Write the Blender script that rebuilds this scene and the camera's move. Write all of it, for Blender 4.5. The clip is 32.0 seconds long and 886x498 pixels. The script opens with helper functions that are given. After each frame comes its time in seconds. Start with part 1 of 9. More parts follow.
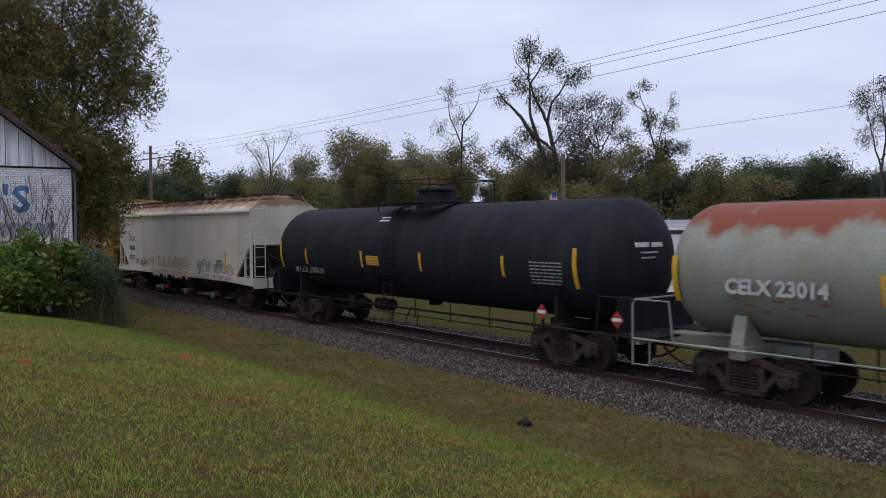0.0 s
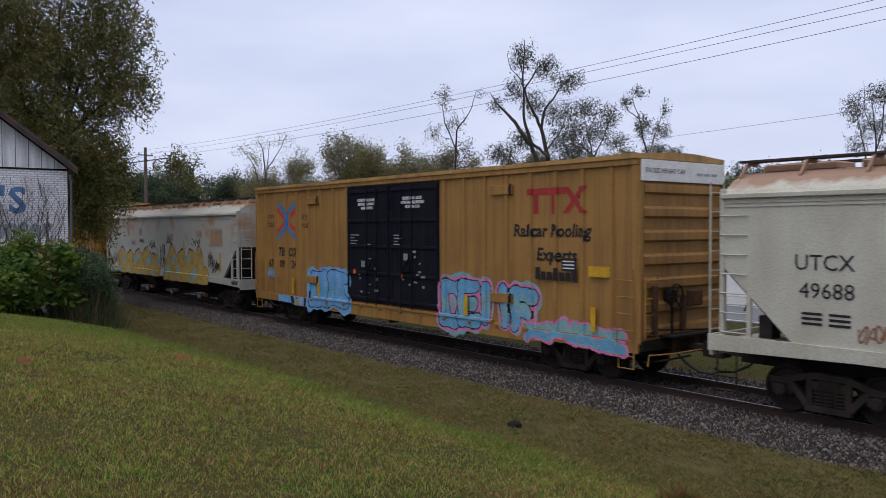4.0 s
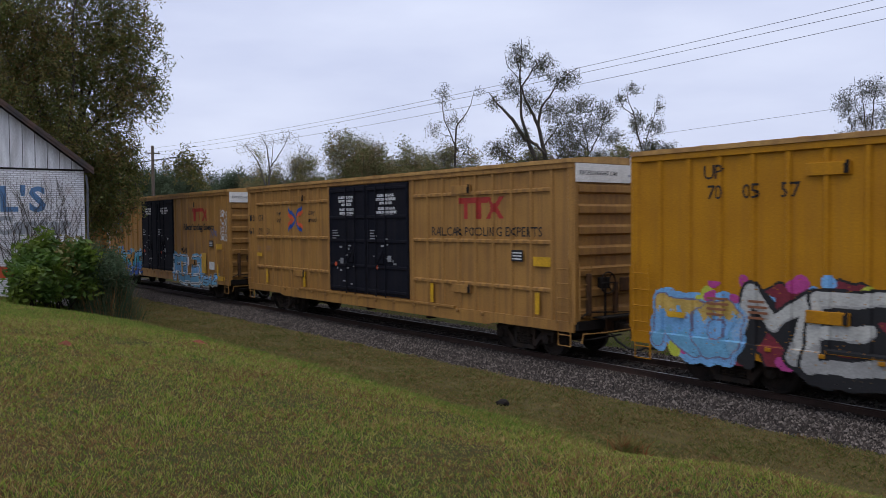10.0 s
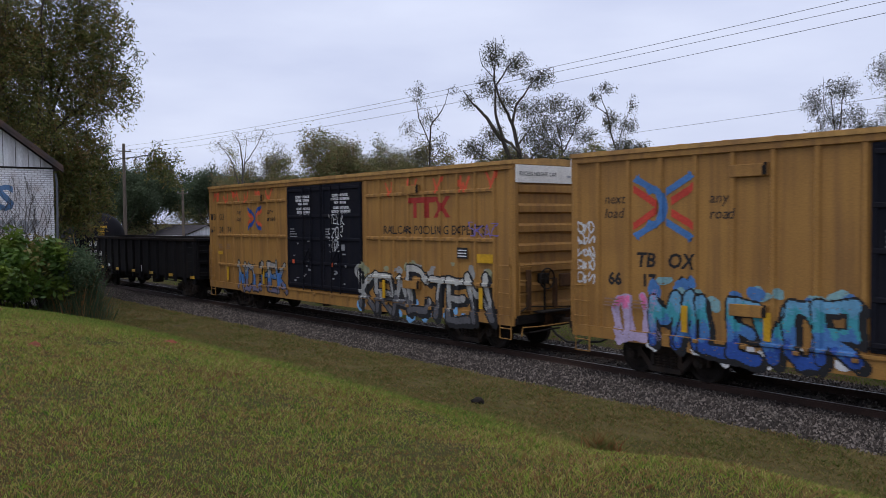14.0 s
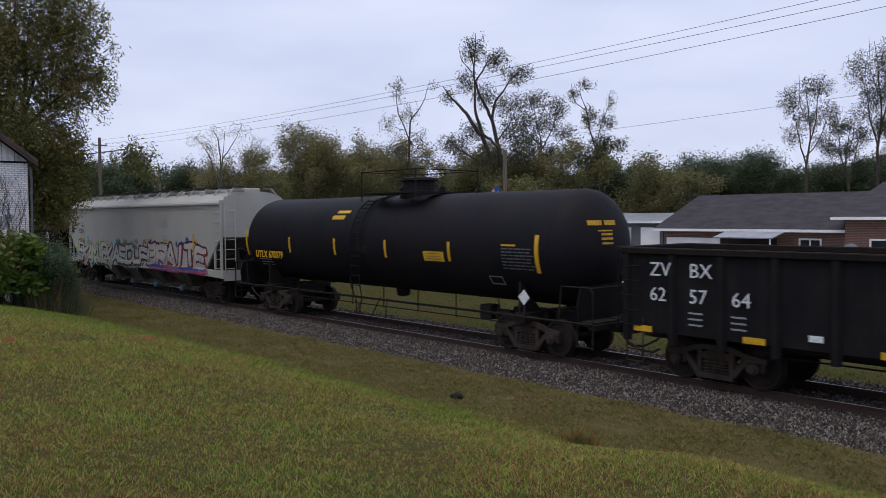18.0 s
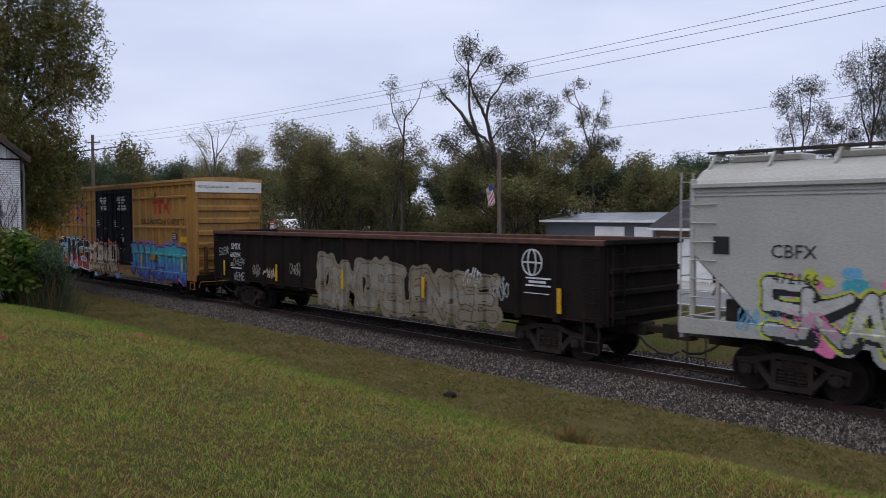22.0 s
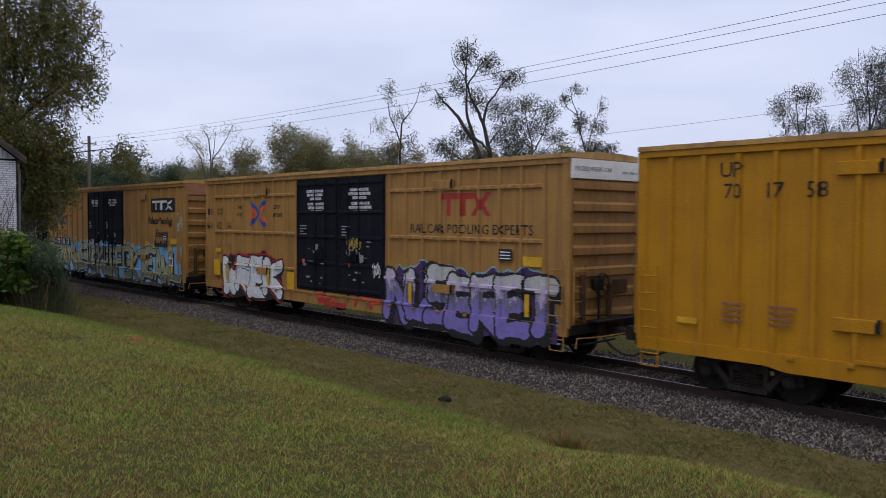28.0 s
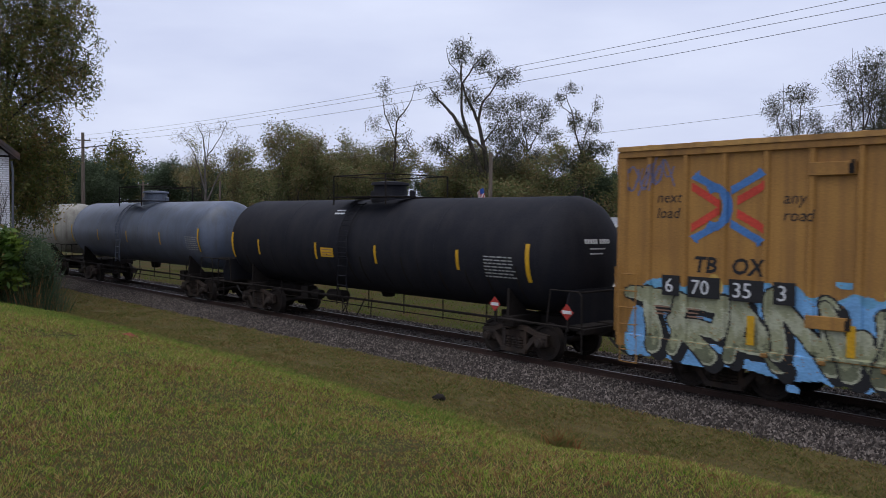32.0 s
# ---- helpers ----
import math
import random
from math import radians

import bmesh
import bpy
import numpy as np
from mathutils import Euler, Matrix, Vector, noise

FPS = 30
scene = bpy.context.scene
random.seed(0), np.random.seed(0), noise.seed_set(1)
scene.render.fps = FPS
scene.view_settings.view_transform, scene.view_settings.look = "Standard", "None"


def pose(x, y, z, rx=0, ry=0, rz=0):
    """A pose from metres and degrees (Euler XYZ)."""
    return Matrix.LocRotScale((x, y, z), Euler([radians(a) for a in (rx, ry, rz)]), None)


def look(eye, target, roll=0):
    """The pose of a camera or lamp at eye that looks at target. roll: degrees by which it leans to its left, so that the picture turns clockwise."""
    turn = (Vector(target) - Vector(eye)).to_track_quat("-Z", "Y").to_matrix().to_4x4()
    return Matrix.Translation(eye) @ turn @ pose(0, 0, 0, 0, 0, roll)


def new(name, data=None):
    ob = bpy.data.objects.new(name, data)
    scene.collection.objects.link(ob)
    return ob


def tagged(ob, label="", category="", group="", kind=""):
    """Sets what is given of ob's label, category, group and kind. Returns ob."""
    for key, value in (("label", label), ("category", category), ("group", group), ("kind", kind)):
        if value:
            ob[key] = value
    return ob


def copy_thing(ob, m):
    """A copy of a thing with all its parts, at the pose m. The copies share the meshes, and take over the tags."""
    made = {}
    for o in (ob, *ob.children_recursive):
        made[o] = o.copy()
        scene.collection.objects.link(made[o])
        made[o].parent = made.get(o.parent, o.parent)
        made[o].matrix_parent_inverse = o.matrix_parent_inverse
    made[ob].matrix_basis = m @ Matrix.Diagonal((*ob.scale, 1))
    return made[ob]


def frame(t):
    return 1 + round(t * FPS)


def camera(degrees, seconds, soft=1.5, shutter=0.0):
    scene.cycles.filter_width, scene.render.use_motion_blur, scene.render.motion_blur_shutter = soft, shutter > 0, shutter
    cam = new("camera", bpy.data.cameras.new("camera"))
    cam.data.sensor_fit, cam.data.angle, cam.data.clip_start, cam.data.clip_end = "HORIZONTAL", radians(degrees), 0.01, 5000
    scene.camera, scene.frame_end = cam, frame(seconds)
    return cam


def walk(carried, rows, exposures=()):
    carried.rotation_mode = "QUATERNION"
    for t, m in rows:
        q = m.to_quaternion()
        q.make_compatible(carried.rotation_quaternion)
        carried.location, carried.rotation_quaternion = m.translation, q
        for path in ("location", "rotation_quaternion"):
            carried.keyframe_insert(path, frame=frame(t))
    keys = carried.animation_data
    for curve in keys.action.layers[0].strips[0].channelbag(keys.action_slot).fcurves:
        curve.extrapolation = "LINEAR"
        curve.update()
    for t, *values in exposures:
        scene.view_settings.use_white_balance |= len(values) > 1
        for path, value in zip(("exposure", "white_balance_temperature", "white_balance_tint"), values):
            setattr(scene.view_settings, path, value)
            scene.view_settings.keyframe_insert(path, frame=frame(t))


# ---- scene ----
cam = camera(56.74, 32.0, soft=0.75, shutter=0.18)
PATH = [
    (0, pose(-1.546, -15.515, 3.509, 88.278, 0.568, 52.333)),
    (0.5, pose(-1.546, -15.515, 3.509, 88.124, 0.562, 52.826)),
    (1, pose(-1.546, -15.515, 3.509, 88.204, 0.389, 52.936)),
    (1.5, pose(-1.546, -15.515, 3.509, 88.195, 0.169, 52.894)),
    (2, pose(-1.546, -15.515, 3.509, 88.457, 0.103, 52.768)),
    (2.5, pose(-1.546, -15.515, 3.509, 88.479, 0.048, 52.709)),
    (3, pose(-1.546, -15.515, 3.509, 88.500, 0.056, 52.423)),
    (3.5, pose(-1.546, -15.515, 3.509, 88.631, 0.079, 51.937)),
    (5.5, pose(0.000, -16.420, 3.552, 88.132, 0.476, 52.049)),
    (6, pose(0.000, -16.420, 3.552, 88.115, 0.429, 52.085)),
    (6.5, pose(0.000, -16.420, 3.552, 88.139, 0.396, 52.108)),
    (7, pose(0.000, -16.420, 3.552, 88.356, 0.334, 52.024)),
    (7.5, pose(0.000, -16.420, 3.552, 88.351, 0.287, 52.005)),
    (8, pose(0.000, -16.420, 3.552, 88.182, 0.364, 52.158)),
    (8.5, pose(0.000, -16.420, 3.552, 88.053, 0.362, 52.141)),
    (9, pose(0.000, -16.420, 3.552, 88.016, 0.471, 52.160)),
    (9.5, pose(0.000, -16.420, 3.552, 88.127, 0.531, 52.173)),
    (10, pose(0.000, -16.420, 3.552, 88.133, 0.488, 52.149)),
    (10.5, pose(0.000, -16.420, 3.552, 88.175, 0.340, 52.252)),
    (11, pose(0.000, -16.420, 3.552, 88.212, 0.266, 52.134)),
    (11.5, pose(0.000, -16.420, 3.552, 88.356, 0.372, 52.208)),
    (12, pose(0.000, -16.420, 3.552, 88.489, 0.461, 52.123)),
    (12.5, pose(0.000, -16.420, 3.552, 88.285, 0.530, 51.337)),
    (13, pose(0.000, -16.420, 3.552, 88.254, 0.557, 50.858)),
    (13.5, pose(0.000, -16.420, 3.552, 88.201, 0.500, 50.605)),
    (14, pose(0.000, -16.420, 3.552, 88.016, 0.530, 50.388)),
    (14.5, pose(0.000, -16.420, 3.552, 87.708, 0.528, 50.093)),
    (16.5, pose(0.000, -16.420, 3.552, 87.611, 0.366, 49.345)),
    (17, pose(0.000, -16.420, 3.552, 87.737, 0.447, 49.108)),
    (17.5, pose(0.000, -16.420, 3.552, 87.676, 0.385, 49.044)),
    (18, pose(0.000, -16.420, 3.552, 87.692, 0.400, 48.950)),
    (18.5, pose(0.000, -16.420, 3.552, 87.661, 0.416, 48.896)),
    (19, pose(0.000, -16.420, 3.552, 87.614, 0.381, 48.851)),
    (19.5, pose(0.000, -16.420, 3.552, 87.556, 0.386, 48.663)),
    (20, pose(0.000, -16.420, 3.552, 87.603, 0.383, 48.606)),
    (20.5, pose(0.000, -16.420, 3.552, 87.487, 0.216, 48.486)),
    (21, pose(0.000, -16.420, 3.552, 87.541, 0.105, 48.367)),
    (21.5, pose(0.000, -16.420, 3.552, 87.570, 0.126, 48.450)),
    (22, pose(0.000, -16.420, 3.552, 87.598, 0.201, 48.529)),
    (22.5, pose(0.000, -16.420, 3.552, 87.654, 0.312, 48.522)),
    (23, pose(0.000, -16.420, 3.552, 87.762, 0.124, 48.534)),
    (23.5, pose(0.000, -16.420, 3.552, 87.807, 0.001, 48.337)),
    (24, pose(0.000, -16.420, 3.552, 87.857, -0.041, 48.208)),
    (24.5, pose(0.000, -16.420, 3.552, 87.848, -0.128, 48.101)),
    (25, pose(0.000, -16.420, 3.552, 87.814, -0.148, 48.200)),
    (25.5, pose(0.000, -16.420, 3.552, 87.785, -0.173, 48.199)),
    (27.5, pose(0.000, -16.420, 3.552, 87.831, -0.290, 48.244)),
    (28, pose(0.000, -16.420, 3.552, 87.895, -0.287, 48.274)),
    (28.5, pose(0.000, -16.420, 3.552, 87.918, -0.280, 48.332)),
    (29, pose(0.000, -16.420, 3.552, 87.967, -0.308, 48.296)),
    (29.5, pose(0.000, -16.420, 3.552, 87.886, -0.382, 48.243)),
    (30, pose(0.000, -16.420, 3.552, 87.897, -0.384, 48.211)),
    (30.5, pose(0.000, -16.420, 3.552, 87.886, -0.380, 48.079)),
    (31, pose(0.000, -16.420, 3.552, 87.844, -0.415, 47.984)),
    (31.5, pose(0.000, -16.420, 3.552, 87.831, -0.472, 47.998)),
    (32, pose(0.000, -16.420, 3.552, 87.784, -0.524, 47.898)),
]
walk(cam, PATH)

# ---- world and sun ----
world = bpy.data.worlds.new("overcast_sky")
scene.world = world
world.use_nodes = True
SUN_EL, SUN_AZ = radians(72), radians(205)


def sky_nodes():
    nt = world.node_tree
    nt.nodes.clear()
    N, L = nt.nodes.new, nt.links.new
    out, bg = N("ShaderNodeOutputWorld"), N("ShaderNodeBackground")
    sky = N("ShaderNodeTexSky")
    sky.sky_type, sky.sun_disc = "NISHITA", False
    sky.sun_elevation, sky.sun_rotation = SUN_EL, SUN_AZ
    sky.dust_density, sky.air_density = 4.0, 1.0
    dim = N("ShaderNodeVectorMath")
    dim.operation = "SCALE"
    dim.inputs[3].default_value = 0.09
    L(sky.outputs[0], dim.inputs[0])
    co = N("ShaderNodeTexCoord")
    mp = N("ShaderNodeMapping")
    mp.inputs["Scale"].default_value = (1.5, 1.5, 6.0)
    L(co.outputs["Generated"], mp.inputs[0])
    nz = N("ShaderNodeTexNoise")
    nz.inputs["Scale"].default_value, nz.inputs["Detail"].default_value = 1.9, 5.0
    L(mp.outputs[0], nz.inputs[0])
    cr = N("ShaderNodeValToRGB")
    cr.color_ramp.elements[0].position, cr.color_ramp.elements[0].color = 0.32, (0.66, 0.72, 0.965, 1)
    cr.color_ramp.elements[1].position, cr.color_ramp.elements[1].color = 0.72, (0.83, 0.89, 1.11, 1)
    L(nz.outputs[0], cr.inputs[0])
    mix = N("ShaderNodeMix")
    mix.data_type = "RGBA"
    mix.inputs[0].default_value = 0.86
    L(dim.outputs[0], mix.inputs[6])
    L(cr.outputs[0], mix.inputs[7])
    L(mix.outputs[2], bg.inputs[0])
    bg.inputs[1].default_value = 1.0
    L(bg.outputs[0], out.inputs[0])


sky_nodes()
sun = new("sun", bpy.data.lights.new("sun", "SUN"))
sun.data.energy, sun.data.angle, sun.data.color = 1.4, radians(50), (1.0, 0.98, 0.95)
sun.matrix_world = look((-10, -15, 48), (-15, 0, 0))
scene.view_settings.exposure = 0.0


# ---- materials ----
def mat(name, col, col2=None, rough=0.75, metal=0.0, scale=1.2, fine=30.0, bump=0.15, stretch=(1, 1, 1), rnd=0.0,
        dirt=None, dirt_amt=0.0, dirt_stretch=(5, 5, 0.35), lo=0.38, hi=0.66, spec=0.35, dlo=0.45, dhi=0.75):
    """Two scales of colour variation, an optional streaked dirt layer and fine relief, all in object space."""
    m = bpy.data.materials.new(name)
    m.use_nodes = True
    nt = m.node_tree
    N, L = nt.nodes.new, nt.links.new
    b = nt.nodes["Principled BSDF"]
    b.inputs["Roughness"].default_value, b.inputs["Metallic"].default_value = rough, metal
    b.inputs["Specular IOR Level"].default_value = spec
    co = N("ShaderNodeTexCoord")
    mp = N("ShaderNodeMapping")
    mp.inputs["Scale"].default_value = stretch
    L(co.outputs["Object"], mp.inputs[0])
    n1, n2 = N("ShaderNodeTexNoise"), N("ShaderNodeTexNoise")
    n1.inputs["Scale"].default_value, n1.inputs["Detail"].default_value = scale, 5
    n2.inputs["Scale"].default_value, n2.inputs["Detail"].default_value = fine, 4
    L(mp.outputs[0], n1.inputs[0])
    L(mp.outputs[0], n2.inputs[0])
    col2 = col2 or tuple(c * 0.72 for c in col)
    r = N("ShaderNodeMapRange")
    r.inputs[1].default_value, r.inputs[2].default_value = lo, hi
    L(n1.outputs[0], r.inputs[0])
    mx = N("ShaderNodeMix")
    mx.data_type = "RGBA"
    mx.inputs[6].default_value, mx.inputs[7].default_value = (*col, 1), (*col2, 1)
    L(r.outputs[0], mx.inputs[0])
    fr = N("ShaderNodeMapRange")
    fr.inputs[1].default_value, fr.inputs[2].default_value, fr.inputs[3].default_value, fr.inputs[4].default_value = 0.3, 0.7, 0.82, 1.18
    L(n2.outputs[0], fr.inputs[0])
    sc = N("ShaderNodeVectorMath")
    sc.operation = "SCALE"
    L(mx.outputs[2], sc.inputs[0])
    L(fr.outputs[0], sc.inputs[3])
    last = sc.outputs[0]
    if rnd:
        oi, rr = N("ShaderNodeObjectInfo"), N("ShaderNodeMapRange")
        rr.inputs[3].default_value, rr.inputs[4].default_value = 1 - rnd, 1 + rnd
        L(oi.outputs["Random"], rr.inputs[0])
        s2 = N("ShaderNodeVectorMath")
        s2.operation = "SCALE"
        L(last, s2.inputs[0])
        L(rr.outputs[0], s2.inputs[3])
        last = s2.outputs[0]
    if dirt:
        mp2, n3, r3, m3 = N("ShaderNodeMapping"), N("ShaderNodeTexNoise"), N("ShaderNodeMapRange"), N("ShaderNodeMix")
        mp2.inputs["Scale"].default_value = dirt_stretch
        L(co.outputs["Object"], mp2.inputs[0])
        n3.inputs["Scale"].default_value, n3.inputs["Detail"].default_value = 1.0, 6
        L(mp2.outputs[0], n3.inputs[0])
        r3.inputs[1].default_value, r3.inputs[2].default_value, r3.inputs[4].default_value = dlo, dhi, dirt_amt
        L(n3.outputs[0], r3.inputs[0])
        m3.data_type = "RGBA"
        L(r3.outputs[0], m3.inputs[0])
        L(last, m3.inputs[6])
        m3.inputs[7].default_value = (*dirt, 1)
        last = m3.outputs[2]
    L(last, b.inputs["Base Color"])
    if bump:
        bp = N("ShaderNodeBump")
        bp.inputs["Strength"].default_value, bp.inputs["Distance"].default_value = bump, 0.02
        L(n2.outputs[0], bp.inputs["Height"])
        L(bp.outputs[0], b.inputs["Normal"])
    return m


def rust_top(m, z0, z1, col=(0.20, 0.055, 0.018), amt=1.0, wide=2.0):
    """Rust that has run down from the top seam in ragged tongues; z0 to z1 is where it fades in."""
    nt = m.node_tree
    N, L = nt.nodes.new, nt.links.new
    b = nt.nodes["Principled BSDF"]
    old = b.inputs["Base Color"].links[0].from_socket
    co, sp, mp, nz = N("ShaderNodeTexCoord"), N("ShaderNodeSeparateXYZ"), N("ShaderNodeMapping"), N("ShaderNodeTexNoise")
    L(co.outputs["Object"], sp.inputs[0])
    mp.inputs["Scale"].default_value = (wide, wide, 0.5)
    L(co.outputs["Object"], mp.inputs[0])
    L(mp.outputs[0], nz.inputs[0])
    nz.inputs["Scale"].default_value, nz.inputs["Detail"].default_value = 1.0, 7
    r1 = N("ShaderNodeMapRange")
    r1.inputs[1].default_value, r1.inputs[2].default_value, r1.inputs[3].default_value, r1.inputs[4].default_value = z0, z1, -0.62, 0.12
    L(sp.outputs[2], r1.inputs[0])
    ad = N("ShaderNodeMath")
    L(r1.outputs[0], ad.inputs[0])
    L(nz.outputs[0], ad.inputs[1])
    r2 = N("ShaderNodeMapRange")
    r2.inputs[1].default_value, r2.inputs[2].default_value, r2.inputs[4].default_value = 0.33, 0.52, amt
    L(ad.outputs[0], r2.inputs[0])
    mx = N("ShaderNodeMix")
    mx.data_type = "RGBA"
    L(r2.outputs[0], mx.inputs[0])
    L(old, mx.inputs[6])
    mx.inputs[7].default_value = (*col, 1)
    L(mx.outputs[2], b.inputs["Base Color"])
    return m


def flat_paint(name, col, rough=0.7):
    return mat(name, col, tuple(c * 0.8 for c in col), rough, scale=2.5, fine=25, bump=0.05)


def ditch_tint(m):
    """Bare brown soil and thin grass in the ditch between the bank's foot and the ballast."""
    nt = m.node_tree
    N, L = nt.nodes.new, nt.links.new
    b = nt.nodes["Principled BSDF"]
    old = b.inputs["Base Color"].links[0].from_socket
    co, sp, nz, ad, r, mx = N("ShaderNodeTexCoord"), N("ShaderNodeSeparateXYZ"), N("ShaderNodeTexNoise"), N("ShaderNodeMath"), N("ShaderNodeMapRange"), N("ShaderNodeMix")
    L(co.outputs["Object"], sp.inputs[0])
    L(co.outputs["Object"], nz.inputs[0])
    nz.inputs["Scale"].default_value = 0.7
    ad.operation = "MULTIPLY_ADD"
    L(nz.outputs[0], ad.inputs[0])
    ad.inputs[1].default_value = 1.6
    L(sp.outputs[1], ad.inputs[2])
    r.inputs[1].default_value, r.inputs[2].default_value = -5.0, -3.9
    L(ad.outputs[0], r.inputs[0])
    far = N("ShaderNodeMath")
    far.operation = "LESS_THAN"
    far.inputs[1].default_value = 3.0
    L(sp.outputs[1], far.inputs[0])
    mu = N("ShaderNodeMath")
    mu.operation = "MULTIPLY"
    L(r.outputs[0], mu.inputs[0])
    L(far.outputs[0], mu.inputs[1])
    mx.data_type = "RGBA"
    L(mu.outputs[0], mx.inputs[0])
    L(old, mx.inputs[6])
    n4, r4, m4 = N("ShaderNodeTexNoise"), N("ShaderNodeMapRange"), N("ShaderNodeMix")
    n4.inputs["Scale"].default_value, n4.inputs["Detail"].default_value, n4.inputs["Roughness"].default_value = 3.0, 9, 0.75
    L(co.outputs["Object"], n4.inputs[0])
    r4.inputs[1].default_value, r4.inputs[2].default_value = 0.36, 0.64
    L(n4.outputs[0], r4.inputs[0])
    m4.data_type = "RGBA"
    m4.inputs[6].default_value, m4.inputs[7].default_value = (0.055, 0.046, 0.018, 1), (0.115, 0.09, 0.036, 1)
    L(r4.outputs[0], m4.inputs[0])
    L(m4.outputs[2], mx.inputs[7])
    L(mx.outputs[2], b.inputs["Base Color"])
    return m


def leafy(m, amt=0.4):
    """Thin leaves let part of the daylight through."""
    nt = m.node_tree
    N, L = nt.nodes.new, nt.links.new
    b, out = nt.nodes["Principled BSDF"], nt.nodes["Material Output"]
    tr, mx = N("ShaderNodeBsdfTranslucent"), N("ShaderNodeMixShader")
    L(b.inputs["Base Color"].links[0].from_socket, tr.inputs[0])
    mx.inputs[0].default_value = amt
    L(b.outputs[0], mx.inputs[1])
    L(tr.outputs[0], mx.inputs[2])
    L(mx.outputs[0], out.inputs[0])
    return m


def island(m, stops, spread=0.6, patch=1.1, size=0.8):
    """Each blade or leaf its own colour out of a ramp, shifted in broad patches."""
    nt = m.node_tree
    N, L = nt.nodes.new, nt.links.new
    g, co, nz, a, c, r = N("ShaderNodeNewGeometry"), N("ShaderNodeTexCoord"), N("ShaderNodeTexNoise"), N("ShaderNodeMath"), N("ShaderNodeMath"), N("ShaderNodeValToRGB")
    L(co.outputs["Object"], nz.inputs[0])
    nz.inputs["Scale"].default_value, nz.inputs["Detail"].default_value, nz.inputs["Roughness"].default_value = size, 9, 0.72
    a.operation = c.operation = "MULTIPLY_ADD"
    L(g.outputs["Random Per Island"], a.inputs[0])
    a.inputs[1].default_value, a.inputs[2].default_value = spread, 0.5 - spread / 2 - patch / 2
    L(nz.outputs[0], c.inputs[0])
    c.inputs[1].default_value = patch
    L(a.outputs[0], c.inputs[2])
    L(c.outputs[0], r.inputs[0])
    el = r.color_ramp.elements
    el[0].position, el[1].position = stops[0][0], stops[-1][0]
    el[0].color, el[1].color = (*stops[0][1], 1), (*stops[-1][1], 1)
    for p, q in stops[1:-1]:
        el.new(p).color = (*q, 1)
    b = nt.nodes["Principled BSDF"]
    L(r.outputs[0], b.inputs["Base Color"])
    return m


GRASSY = ((0.0, (0.04, 0.115, 0.016)), (0.25, (0.165, 0.285, 0.034)), (0.46, (0.35, 0.41, 0.066)), (0.62, (0.49, 0.42, 0.155)), (0.8, (0.28, 0.17, 0.075)), (1.0, (0.095, 0.055, 0.028)))
DITCHY = ((0.0, (0.075, 0.12, 0.022)), (0.35, (0.135, 0.145, 0.04)), (0.55, (0.20, 0.165, 0.062)), (0.75, (0.29, 0.21, 0.10)), (1.0, (0.17, 0.085, 0.042)))
PECAN = ((0.0, (0.05, 0.082, 0.02)), (0.4, (0.115, 0.14, 0.034)), (0.62, (0.205, 0.17, 0.05)), (0.85, (0.225, 0.14, 0.056)), (1.0, (0.155, 0.072, 0.036)))
GROVE = ((0.0, (0.06, 0.09, 0.032)), (0.35, (0.125, 0.15, 0.052)), (0.6, (0.21, 0.172, 0.076)), (1.0, (0.225, 0.12, 0.066)))
GRIME = (0.05, 0.035, 0.025)
